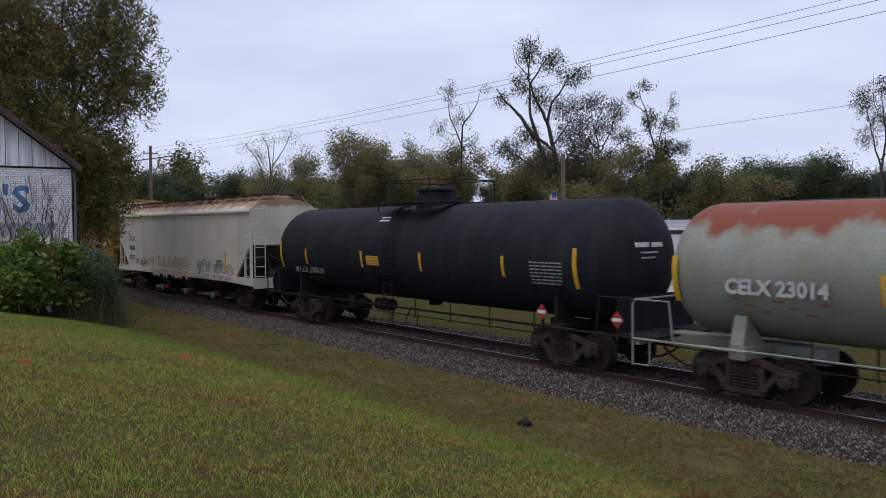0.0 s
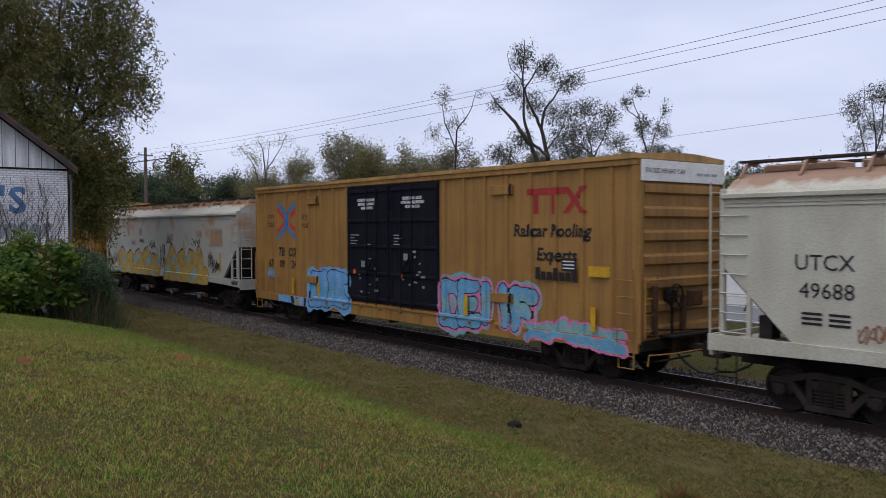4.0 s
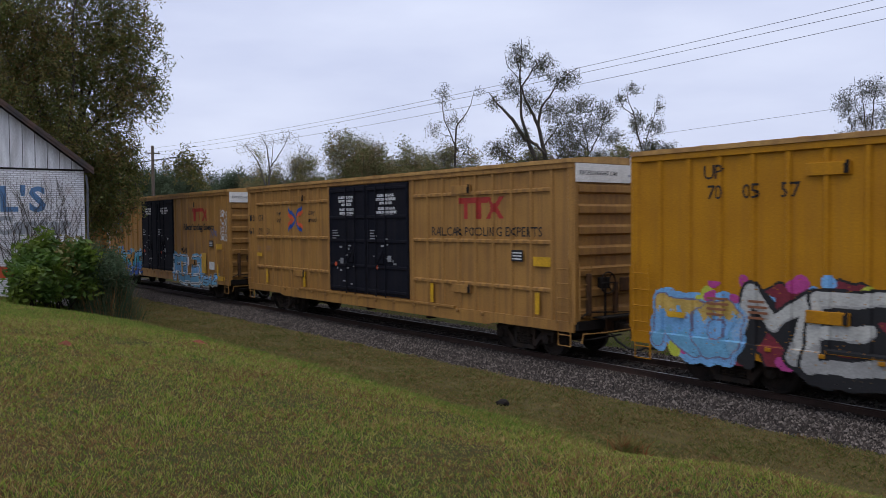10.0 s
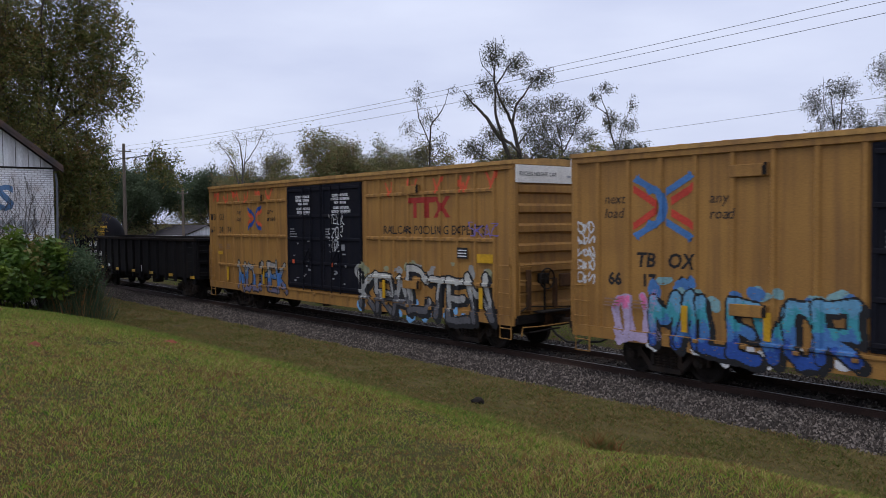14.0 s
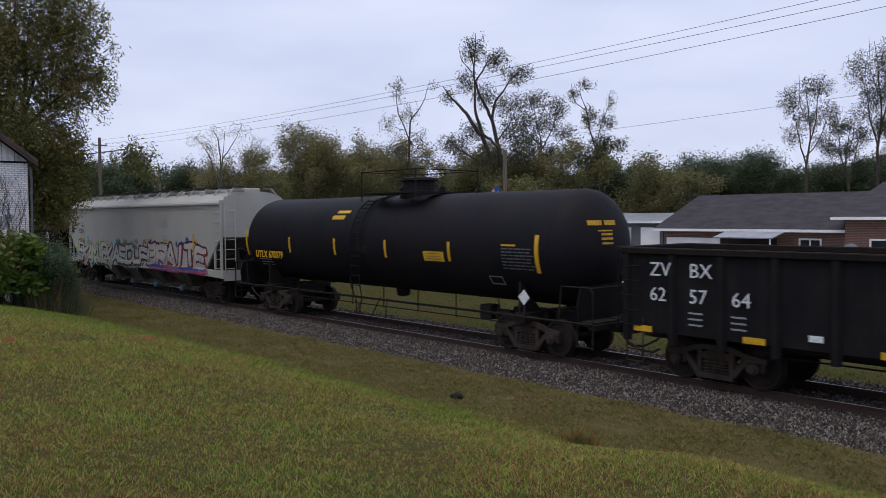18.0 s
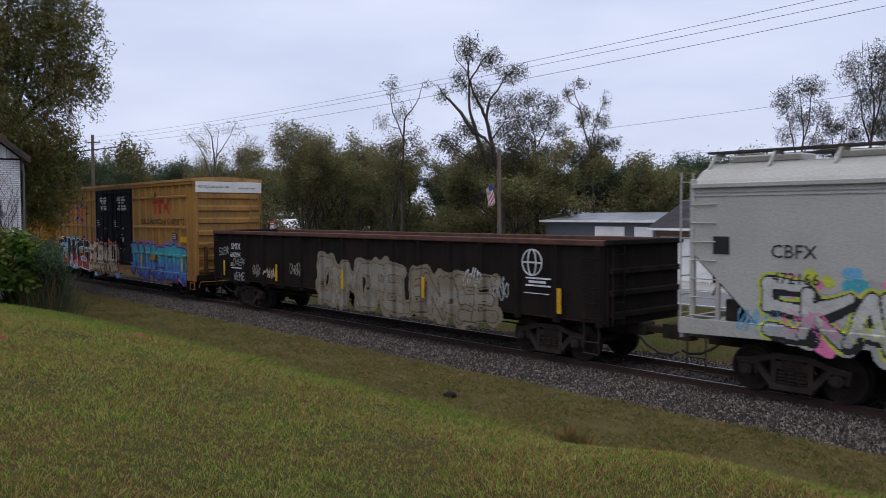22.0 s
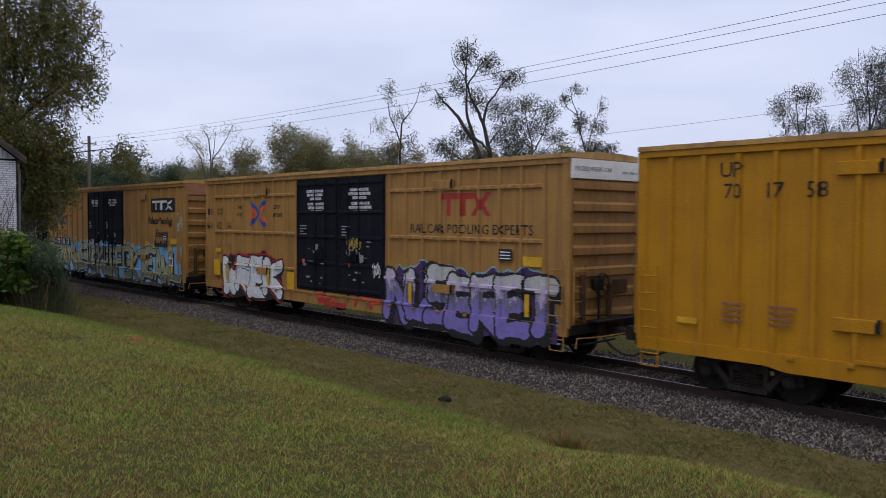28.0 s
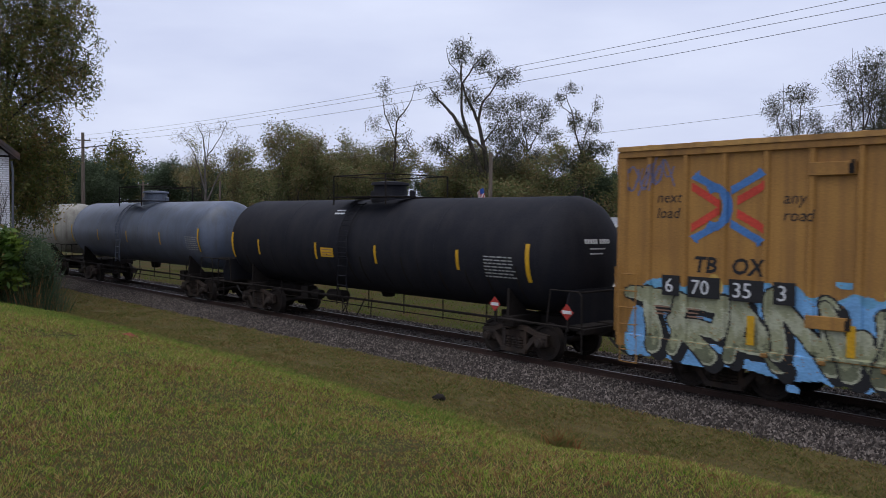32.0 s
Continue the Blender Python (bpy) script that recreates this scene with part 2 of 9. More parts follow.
M = dict(
    grass=ditch_tint(mat("mown_grass", (0.040, 0.042, 0.010), (0.058, 0.036, 0.012), 0.95, scale=0.55, fine=22, bump=0.9, spec=0.1)),
    blade=leafy(island(mat("grass_blade", (0.135, 0.17, 0.03), rough=0.8, bump=0, spec=0.15), GRASSY, 0.9, 0.9)),
    dry_blade=island(mat("straw_blade", (0.2, 0.15, 0.06), rough=0.9, bump=0, spec=0.1), ((0.0, (0.32, 0.24, 0.09)), (0.5, (0.29, 0.165, 0.07)), (1.0, (0.15, 0.062, 0.03)))),
    lush_blade=leafy(island(mat("fresh_grass_blade", (0.1, 0.2, 0.03), rough=0.7, bump=0, spec=0.15), ((0.0, (0.08, 0.14, 0.025)), (0.5, (0.165, 0.24, 0.042)), (1.0, (0.27, 0.29, 0.065))))),
    verge_blade=leafy(island(mat("verge_grass_blade", (0.07, 0.1, 0.02), rough=0.9, bump=0, spec=0.1), ((0.0, (0.07, 0.11, 0.02)), (0.5, (0.115, 0.155, 0.032)), (1.0, (0.16, 0.16, 0.05))))),
    tuft_blade=leafy(island(mat("reddish_tuft_blade", (0.2, 0.1, 0.04), rough=0.9, bump=0, spec=0.1), ((0.0, (0.08, 0.12, 0.02)), (0.45, (0.20, 0.16, 0.06)), (1.0, (0.30, 0.07, 0.03))), 0.6, 0.8, 5.0)),
    ditch_blade=leafy(island(mat("dry_grass_blade", (0.10, 0.078, 0.034), rough=0.95, bump=0, spec=0.1), DITCHY, 0.8, 1.0), 0.3),
    ballast=mat("ballast_bed", (0.05, 0.041, 0.037), (0.025, 0.021, 0.019), 0.95, scale=3, fine=16, bump=1.0),
    stone=mat("ballast_stone", (0.11, 0.095, 0.085), (0.05, 0.04, 0.036), 0.9, scale=7, fine=40, rnd=0.35),
    tie=mat("creosoted_tie", (0.05, 0.035, 0.026), (0.025, 0.018, 0.014), 0.9, scale=4, stretch=(6, 1, 6)),
    rail=mat("rusty_rail", (0.05, 0.027, 0.02), (0.035, 0.02, 0.015), 0.75, scale=2),
    railhead=mat("worn_rail_head", (0.30, 0.29, 0.29), (0.2, 0.19, 0.19), 0.35, 0.9, bump=0.05),
    steel=mat("dark_truck_steel", (0.022, 0.018, 0.016), (0.04, 0.028, 0.022), 0.85, scale=3, spec=0.12),
    castframe=mat("cast_truck_frame", (0.04, 0.032, 0.028), (0.026, 0.021, 0.018), 0.85, scale=3, dirt=(0.09, 0.05, 0.03), dirt_amt=0.4, spec=0.2),
    wheel=mat("wheel_steel", (0.032, 0.024, 0.02), (0.018, 0.015, 0.014), 0.8, scale=3, spec=0.15),
    yellow=mat("tan_yellow_paint", (0.33, 0.17, 0.04), (0.255, 0.128, 0.032), 0.65, scale=0.7, dirt=(0.11, 0.055, 0.026), dirt_amt=0.6, dirt_stretch=(6, 6, 0.22), bump=0.05),
    bright=mat("bright_yellow_paint", (0.395, 0.178, 0.004), (0.34, 0.148, 0.004), 0.55, spec=0.2, scale=0.9, dirt=(0.22, 0.10, 0.02), dirt_amt=0.45, dirt_stretch=(6, 6, 0.22), bump=0.05),
    roofy=mat("weathered_yellow_roof", (0.42, 0.24, 0.07), (0.28, 0.15, 0.05), 0.7, scale=1.5, dirt=GRIME, dirt_amt=0.4),
    black=mat("black_door_paint", (0.008, 0.009, 0.014), (0.012, 0.012, 0.017), 0.65, scale=1.5, dirt=(0.04, 0.033, 0.027), dirt_amt=0.18, bump=0.05, spec=0.06),
    white=mat("white_panel_paint", (0.70, 0.68, 0.63), (0.60, 0.58, 0.53), 0.6, scale=2, bump=0.03),
    under=mat("underframe_grime", (0.022, 0.018, 0.016), (0.014, 0.012, 0.011), 0.9, scale=2, spec=0.12),
    tank=mat("black_tank_paint", (0.014, 0.0145, 0.019), (0.02, 0.02, 0.024), 0.7, scale=1.0, dirt=(0.032, 0.03, 0.03), dirt_amt=0.4, dirt_stretch=(3, 3, 0.4), bump=0.03, spec=0.08),
    tank2=mat("glossy_black_tank_paint", (0.006, 0.006, 0.009), (0.010, 0.009, 0.010), 0.62, scale=0.8, dirt=(0.02, 0.012, 0.012), dirt_amt=0.3, dirt_stretch=(1, 1, 0.4), bump=0.03, spec=0.12),
    tank3=mat("blue_grey_tank_paint", (0.10, 0.12, 0.165), (0.07, 0.085, 0.115), 0.45, scale=1.0, dirt=(0.07, 0.065, 0.06), dirt_amt=0.5, bump=0.03),
    tank4=mat("dusty_grey_tank_paint", (0.34, 0.33, 0.29), (0.24, 0.23, 0.20), 0.6, scale=1.0, dirt=(0.12, 0.10, 0.08), dirt_amt=0.6, bump=0.03),
    tank5=rust_top(mat("pale_green_white_tank_paint", (0.23, 0.245, 0.21), (0.18, 0.185, 0.155), 0.55, scale=0.9, dirt=(0.25, 0.19, 0.10), dirt_amt=0.6, bump=0.03), 2.7, 3.6, (0.17, 0.034, 0.009), 1.0, 1.3),
    hop1=rust_top(mat("dusty_white_hopper_paint", (0.50, 0.48, 0.395), (0.44, 0.415, 0.33), 0.65, scale=0.8, dirt=(0.30, 0.22, 0.14), dirt_amt=0.3, dirt_stretch=(1.5, 1, 0.5), bump=0.03), 3.98, 4.45, (0.25, 0.10, 0.045), 0.75, 1.6),
    hop2=rust_top(mat("stained_white_hopper_paint", (0.39, 0.382, 0.335), (0.355, 0.34, 0.285), 0.65, scale=0.7, dirt=(0.36, 0.17, 0.07), dirt_amt=0.7, dirt_stretch=(0.75, 0.6, 0.9), bump=0.03, dlo=0.56, dhi=0.68), 3.75, 4.75, (0.38, 0.20, 0.09), 0.75, 0.7),
    hop3=mat("clean_light_grey_hopper_paint", (0.36, 0.355, 0.325), (0.32, 0.31, 0.28), 0.55, scale=0.7, dirt=(0.4, 0.36, 0.3), dirt_amt=0.22, bump=0.03),
    hopu=mat("dark_hopper_outlet", (0.06, 0.05, 0.042), (0.035, 0.03, 0.026), 0.85, scale=2, spec=0.12),
    gon1=mat("black_gondola_paint", (0.009, 0.009, 0.011), (0.014, 0.013, 0.013), 0.8, scale=1.5, dirt=(0.03, 0.022, 0.018), dirt_amt=0.25, bump=0.08, spec=0.08),
    gon2=mat("worn_brown_black_gondola_paint", (0.011, 0.010, 0.0095), (0.018, 0.014, 0.012), 0.85, scale=1.0, dirt=(0.04, 0.022, 0.016), dirt_amt=0.35, bump=0.1, spec=0.06),
    baygrey=mat("dusty_grey_hopper_bay", (0.20, 0.185, 0.155), (0.11, 0.10, 0.085), 0.8, scale=2),
    rustgrime=mat("rusty_brown_grime", (0.09, 0.045, 0.022), (0.04, 0.025, 0.016), 0.9, scale=4, spec=0.15),
    rust=mat("rusty_top_chord", (0.095, 0.042, 0.028), (0.055, 0.027, 0.02), 0.85, scale=3),
    stripe=flat_paint("reflective_yellow", (0.55, 0.31, 0.012), 0.5),
    redpaint=flat_paint("red_paint", (0.34, 0.03, 0.022)),
    orange=flat_paint("red_orange_paint", (0.62, 0.10, 0.04)),
    bluepaint=flat_paint("blue_paint", (0.02, 0.07, 0.30)),
    ltblue=flat_paint("light_blue_paint", (0.13, 0.33, 0.50)),
    teal=flat_paint("teal_paint", (0.05, 0.30, 0.36)),
    purple=flat_paint("purple_paint", (0.19, 0.15, 0.42)),
    fadedwhite=flat_paint("faded_white_paint", (0.44, 0.44, 0.41)),
    wornwhite=flat_paint("worn_grey_white_paint", (0.15, 0.15, 0.15)),
    dustycream=flat_paint("dusty_cream_paint", (0.22, 0.205, 0.165)),
    dustytan=flat_paint("dusty_tan_paint", (0.19, 0.155, 0.11)),
    dustybrown=flat_paint("dusty_brown_paint", (0.075, 0.05, 0.038)),
    maroon=flat_paint("maroon_paint", (0.16, 0.018, 0.03)),
    lime=flat_paint("lime_paint", (0.42, 0.46, 0.05)),
    magenta=flat_paint("magenta_paint", (0.40, 0.05, 0.22)),
    skyblue=flat_paint("sky_blue_paint", (0.16, 0.36, 0.62)),
    paleolive=flat_paint("pale_grey_green_paint", (0.36, 0.37, 0.26)),
    darkolive=flat_paint("dark_grey_green_paint", (0.13, 0.14, 0.085)),
    lilac=flat_paint("lilac_paint", (0.42, 0.34, 0.50)),
    pink=flat_paint("pink_paint", (0.66, 0.16, 0.34)),
    cream=flat_paint("cream_paint", (0.48, 0.42, 0.32)),
    silver=flat_paint("silver_paint", (0.30, 0.30, 0.29)),
    fadedtan=flat_paint("faded_tan_paint", (0.42, 0.36, 0.26)),
    fadedbrown=flat_paint("faded_brown_paint", (0.25, 0.15, 0.10)),
    ochredark=flat_paint("dark_ochre_paint", (0.34, 0.22, 0.05)),
    darkviolet=flat_paint("dark_violet_paint", (0.06, 0.025, 0.10)),
    midblue=flat_paint("worn_blue_paint", (0.06, 0.17, 0.40)),
    greyviolet=flat_paint("grey_violet_paint", (0.15, 0.14, 0.22)),
    paleaqua=flat_paint("pale_aqua_paint", (0.20, 0.36, 0.38)),
    hopcream=flat_paint("faded_cream_paint", (0.43, 0.41, 0.34)),
    fadedrust=flat_paint("faded_rust_line_paint", (0.27, 0.12, 0.07)),
    olive=flat_paint("grey_green_paint", (0.27, 0.28, 0.17)),
    ochre=flat_paint("ochre_paint", (0.46, 0.31, 0.075)),
    brown=flat_paint("brown_paint", (0.22, 0.09, 0.045)),
    whitep=flat_paint("white_paint", (0.60, 0.61, 0.62)),
    blackp=flat_paint("black_paint", (0.012, 0.012, 0.014)),
    bark=mat("grey_brown_bark", (0.075, 0.06, 0.05), (0.04, 0.033, 0.028), 0.95, scale=3, fine=18, bump=0.6, stretch=(1, 1, 0.3)),
    bark2=mat("pale_bare_bark", (0.11, 0.098, 0.088), (0.07, 0.062, 0.055), 0.95, scale=3, fine=18, bump=0.4),
    leaf=leafy(island(mat("dark_green_leaf", (0.07, 0.085, 0.026), rough=0.55, bump=0), PECAN, 0.5, 1.2, 0.5)),
    leaf2=leafy(island(mat("autumn_green_leaf", (0.08, 0.092, 0.035), rough=0.65, bump=0), GROVE, 0.5, 1.3, 0.25)),
    leaf5=leafy(island(mat("dull_dark_leaf", (0.06, 0.07, 0.03), rough=0.7, bump=0), ((0.0, (0.03, 0.042, 0.02)), (0.5, (0.06, 0.068, 0.03)), (1.0, (0.10, 0.075, 0.042))), 0.6, 0.9, 0.5), 0.3),
    leaf3=leafy(mat("bright_bush_leaf", (0.06, 0.115, 0.018), (0.15, 0.21, 0.03), 0.5, scale=0.9, fine=6, bump=0, lo=0.46, hi=0.6)),
    leaf4=leafy(mat("far_wood_leaf", (0.072, 0.098, 0.05), (0.055, 0.076, 0.042), 0.8, scale=0.3, fine=3, bump=0)),
    weed=leafy(mat("grey_green_weed", (0.06, 0.10, 0.05), (0.10, 0.135, 0.07), 0.8, scale=2, fine=9, bump=0)),
    asphalt=mat("road_asphalt", (0.16, 0.16, 0.16), (0.12, 0.12, 0.12), 0.9, scale=2, fine=60),
    concrete=mat("concrete", (0.36, 0.35, 0.33), (0.28, 0.27, 0.25), 0.9, scale=2, fine=40),
    shingle=mat("dark_shingle_roof", (0.044, 0.038, 0.043), (0.024, 0.022, 0.026), 0.95, scale=1.4, fine=14, stretch=(1, 1, 4)),
    metalroof=mat("galvanised_roof", (0.36, 0.37, 0.39), (0.26, 0.27, 0.29), 0.45, 0.6, scale=1.5),
    paleroof=mat("pale_metal_roof", (0.62, 0.64, 0.66), (0.52, 0.54, 0.57), 0.5, 0.1, scale=1.0),
    barnroof=mat("old_dark_tin_roof", (0.05, 0.045, 0.045), (0.10, 0.06, 0.045), 0.7, 0.2, scale=2),
    greywall=mat("grey_siding", (0.10, 0.105, 0.12), (0.085, 0.09, 0.10), 0.7, scale=2, stretch=(1, 1, 6)),
    trim=mat("white_trim", (0.75, 0.75, 0.74), (0.65, 0.65, 0.63), 0.6),
    glass=mat("dark_window_glass", (0.02, 0.022, 0.026), (0.03, 0.032, 0.036), 0.08, bump=0, spec=0.6),
    # near-black that paints the shade inside openings and board gaps
    dark=mat("interior_shade_black", (0.012, 0.011, 0.011), (0.02, 0.018, 0.016), 0.9),
    boards=mat("old_white_boards", (0.78, 0.78, 0.79), (0.60, 0.60, 0.61), 0.8, scale=2.2, stretch=(3, 3, 0.5), dirt=(0.2, 0.17, 0.14), dirt_amt=0.4),
    pole=mat("weathered_pole_wood", (0.15, 0.12, 0.095), (0.09, 0.07, 0.055), 0.9, scale=3, stretch=(4, 4, 0.4)),
    wire=flat_paint("wire", (0.12, 0.12, 0.125)),
    signgrey=mat("bare_sign_back", (0.34, 0.35, 0.37), (0.28, 0.29, 0.3), 0.5, 0.5),
    markred=flat_paint("worn_red_paint", (0.50, 0.05, 0.03)),
    signorange=flat_paint("orange_sign", (0.75, 0.16, 0.03)),
    signblue=flat_paint("faded_blue_sign_paint", (0.10, 0.20, 0.36)),
    darkgrey=flat_paint("dark_grey_paint", (0.09, 0.09, 0.10)),
    ruststain=flat_paint("orange_rust_stain", (0.38, 0.245, 0.15)),
    rustpanel=flat_paint("faded_rust_orange_paint", (0.30, 0.13, 0.06)),
    carwhite=flat_paint("white_car_paint", (0.72, 0.73, 0.74), 0.3),
    rubber=mat("black_rubber", (0.02, 0.02, 0.02), (0.03, 0.03, 0.03), 0.9),
    dirt=mat("bare_red_soil", (0.17, 0.042, 0.016), (0.10, 0.030, 0.013), 0.95, scale=5),
    vine=mat("dry_vine", (0.09, 0.075, 0.065), (0.06, 0.05, 0.042), 0.95),
)


def brick_mat(name, c1, c2, mortar, dirt=None):
    m = mat(name, c1)
    nt = m.node_tree
    N, L = nt.nodes.new, nt.links.new
    b = nt.nodes["Principled BSDF"]
    co, mp, br = N("ShaderNodeTexCoord"), N("ShaderNodeMapping"), N("ShaderNodeTexBrick")
    mp.inputs["Rotation"].default_value = (radians(90), 0, 0)
    sp, cb = N("ShaderNodeSeparateXYZ"), N("ShaderNodeCombineXYZ")
    ad = N("ShaderNodeMath")
    L(co.outputs["Object"], sp.inputs[0])
    L(sp.outputs[0], ad.inputs[0])
    L(sp.outputs[1], ad.inputs[1])
    L(ad.outputs[0], cb.inputs[0])
    L(sp.outputs[2], cb.inputs[1])
    L(cb.outputs[0], br.inputs[0])
    br.inputs["Color1"].default_value, br.inputs["Color2"].default_value, br.inputs["Mortar"].default_value = (*c1, 1), (*c2, 1), (*mortar, 1)
    br.inputs["Scale"].default_value, br.inputs["Mortar Size"].default_value = 1.0, 0.013
    br.inputs["Brick Width"].default_value, br.inputs["Row Height"].default_value = 0.21, 0.075
    nz, r, mx = N("ShaderNodeTexNoise"), N("ShaderNodeMapRange"), N("ShaderNodeMix")
    nz.inputs["Scale"].default_value, nz.inputs["Detail"].default_value = 1.4, 8
    L(co.outputs["Object"], nz.inputs[0])
    r.inputs[1].default_value, r.inputs[2].default_value, r.inputs[4].default_value = 0.52, 0.72, 0.75
    L(nz.outputs[0], r.inputs[0])
    mx.data_type = "RGBA"
    L(r.outputs[0], mx.inputs[0])
    L(br.outputs[0], mx.inputs[6])
    mx.inputs[7].default_value = (*(dirt or tuple(c * 0.6 for c in c1)), 1)
    L(mx.outputs[2], b.inputs["Base Color"])
    bp = N("ShaderNodeBump")
    bp.inputs["Strength"].default_value, bp.inputs["Distance"].default_value = 0.6, 0.01
    bp.invert = True
    L(br.outputs["Fac"], bp.inputs["Height"])
    L(bp.outputs[0], b.inputs["Normal"])
    return m


M["whitebrick"] = brick_mat("white_painted_brick", (0.84, 0.84, 0.86), (0.70, 0.69, 0.71), (0.44, 0.42, 0.42), (0.50, 0.43, 0.41))
M["redbrick"] = brick_mat("red_brick", (0.15, 0.05, 0.035), (0.11, 0.04, 0.03), (0.17, 0.14, 0.12), (0.10, 0.035, 0.028))


# ---- mesh helpers ----
def arr_mesh(name, V, F, mats, idx=None, smooth=False):
    """A mesh from arrays of corners and of equal-sided faces."""
    V, F = np.asarray(V, np.float32), np.asarray(F, np.int32)
    me = bpy.data.meshes.new(name)
    k = F.shape[1]
    me.vertices.add(len(V))
    me.vertices.foreach_set("co", V.ravel())
    me.loops.add(F.size)
    me.loops.foreach_set("vertex_index", F.ravel())
    me.polygons.add(len(F))
    me.polygons.foreach_set("loop_start", np.arange(0, F.size, k, dtype=np.int32))
    for m in mats if isinstance(mats, (list, tuple)) else [mats]:
        me.materials.append(m)
    if idx is not None:
        me.polygons.foreach_set("material_index", np.asarray(idx, np.int32))
    me.polygons.foreach_set("use_smooth", np.full(len(F), smooth))
    me.update(calc_edges=True)
    return me


def put(name, me, parent=None, m=None, label=""):
    ob = new(name, me)
    if parent is not None:
        ob.parent = parent
    if m is not None:
        ob.matrix_basis = m
    return tagged(ob, label=label)


def part(name, bm, material, parent, label="", smooth=False, m=None):
    me = bpy.data.meshes.new(name)
    bmesh.ops.recalc_face_normals(bm, faces=bm.faces)
    bm.to_mesh(me)
    bm.free()
    me.materials.append(material)
    if smooth:
        me.polygons.foreach_set("use_smooth", np.ones(len(me.polygons), bool))
    return put(name, me, parent, m, label)


def thing(name, label, category, group="", kind="", at=None):
    ob = tagged(new(name), label, category, group, kind)
    ob.empty_display_size = 0.3
    if at is not None:
        ob.matrix_basis = at
    return ob


def box(bm, x0, x1, y0, y1, z0, z1, bevel=0.0):
    vs = [bm.verts.new((x, y, z)) for x in (x0, x1) for y in (y0, y1) for z in (z0, z1)]
    fs = [bm.faces.new([vs[i] for i in q]) for q in ((0, 1, 3, 2), (4, 6, 7, 5), (0, 4, 5, 1), (2, 3, 7, 6), (0, 2, 6, 4), (1, 5, 7, 3))]
    if bevel:
        es = list({e for f in fs for e in f.edges})
        bmesh.ops.bevel(bm, geom=es, offset=bevel, segments=1, affect="EDGES")
    return bm


def B(*a, bevel=0.0):
    return box(bmesh.new(), *a, bevel=bevel)


def prism(bm, pts, a0, a1, axis="y"):
    """A closed outline pts (two coordinates) pulled from a0 to a1 along an axis."""
    def p(q, a):
        return {"y": (q[0], a, q[1]), "x": (a, q[0], q[1]), "z": (q[0], q[1], a)}[axis]
    lo, hi = [bm.verts.new(p(q, a0)) for q in pts], [bm.verts.new(p(q, a1)) for q in pts]
    n = len(pts)
    bm.faces.new(lo)
    bm.faces.new(hi[::-1])
    for i in range(n):
        bm.faces.new((lo[i], hi[i], hi[(i + 1) % n], lo[(i + 1) % n]))
    return bm


def tube(bm, pts, r, n=6):
    """A round bar along a line of points."""
    pts = [Vector(p) for p in pts]
    rings = []
    for i, p in enumerate(pts):
        d = (pts[min(i + 1, len(pts) - 1)] - pts[max(i - 1, 0)]).normalized()
        a = d.orthogonal().normalized()
        b = d.cross(a)
        rr = r[i] if isinstance(r, (list, tuple)) else r
        rings.append([bm.verts.new(p + rr * (math.cos(t) * a + math.sin(t) * b)) for t in [2 * math.pi * k / n for k in range(n)]])
    for q, s in zip(rings, rings[1:]):
        # match the nearest corner so that the bar does not twist
        j = min(range(n), key=lambda k: (s[k].co - q[0].co).length)
        s[:] = s[j:] + s[:j]
        for k in range(n):
            bm.faces.new((q[k], q[(k + 1) % n], s[(k + 1) % n], s[k]))
    bm.faces.new(rings[0][::-1])
    bm.faces.new(rings[-1])
    return bm


def lathe(bm, prof, axis="y", n=24, at=(0, 0, 0)):
    """A profile of (along, radius) turned about an axis."""
    rings = []
    for a, r in prof:
        ring = []
        for k in range(n):
            c, s = r * math.cos(2 * math.pi * k / n), r * math.sin(2 * math.pi * k / n)
            p = {"x": (a, c, s), "y": (c, a, s), "z": (c, s, a)}[axis]
            ring.append(bm.verts.new(Vector(p) + Vector(at)))
        rings.append(ring)
    for q, s in zip(rings, rings[1:]):
        for k in range(n):
            bm.faces.new((q[k], q[(k + 1) % n], s[(k + 1) % n], s[k]))
    bm.faces.new(rings[0][::-1])
    bm.faces.new(rings[-1])
    return bm


TEXTS = {}


def text(parent, s, x, z, size, material, y, name="lettering", label="", slant=0.0, wide=1.0, rot=None, bold=0.0, drape=None):
    """Built-in font lettering as a mesh on the near side of a thing, s's lower left corner at x, z."""
    key = (s, size, slant, wide, bold)
    if key not in TEXTS:
        cu = bpy.data.curves.new("lettering", "FONT")
        cu.body, cu.size, cu.shear, cu.extrude, cu.resolution_u = s, size, slant, 0.002, 2
        cu.offset = bold
        ob = bpy.data.objects.new("lettering", cu)
        me = bpy.data.meshes.new_from_object(ob)
        bpy.data.objects.remove(ob)
        bpy.data.curves.remove(cu)
        me.transform(Matrix.Diagonal((wide, 1, 1, 1)))
        TEXTS[key] = me
    if drape:
        # painted over posts and panels alike
        me = TEXTS[key]
        me.calc_loop_triangles()
        polys = [([(x + me.vertices[i].co.x, z + me.vertices[i].co.y) for i in q.vertices], material) for q in me.loop_triangles if q.normal.z > 0.5]
        return painted(parent, drape, polys, name, label, max(0.012, size * 0.035))
    me = TEXTS[key].copy()
    me.materials.clear()
    me.materials.append(material)
    return put(name, me, parent, rot or pose(x, y, z, 90), label)


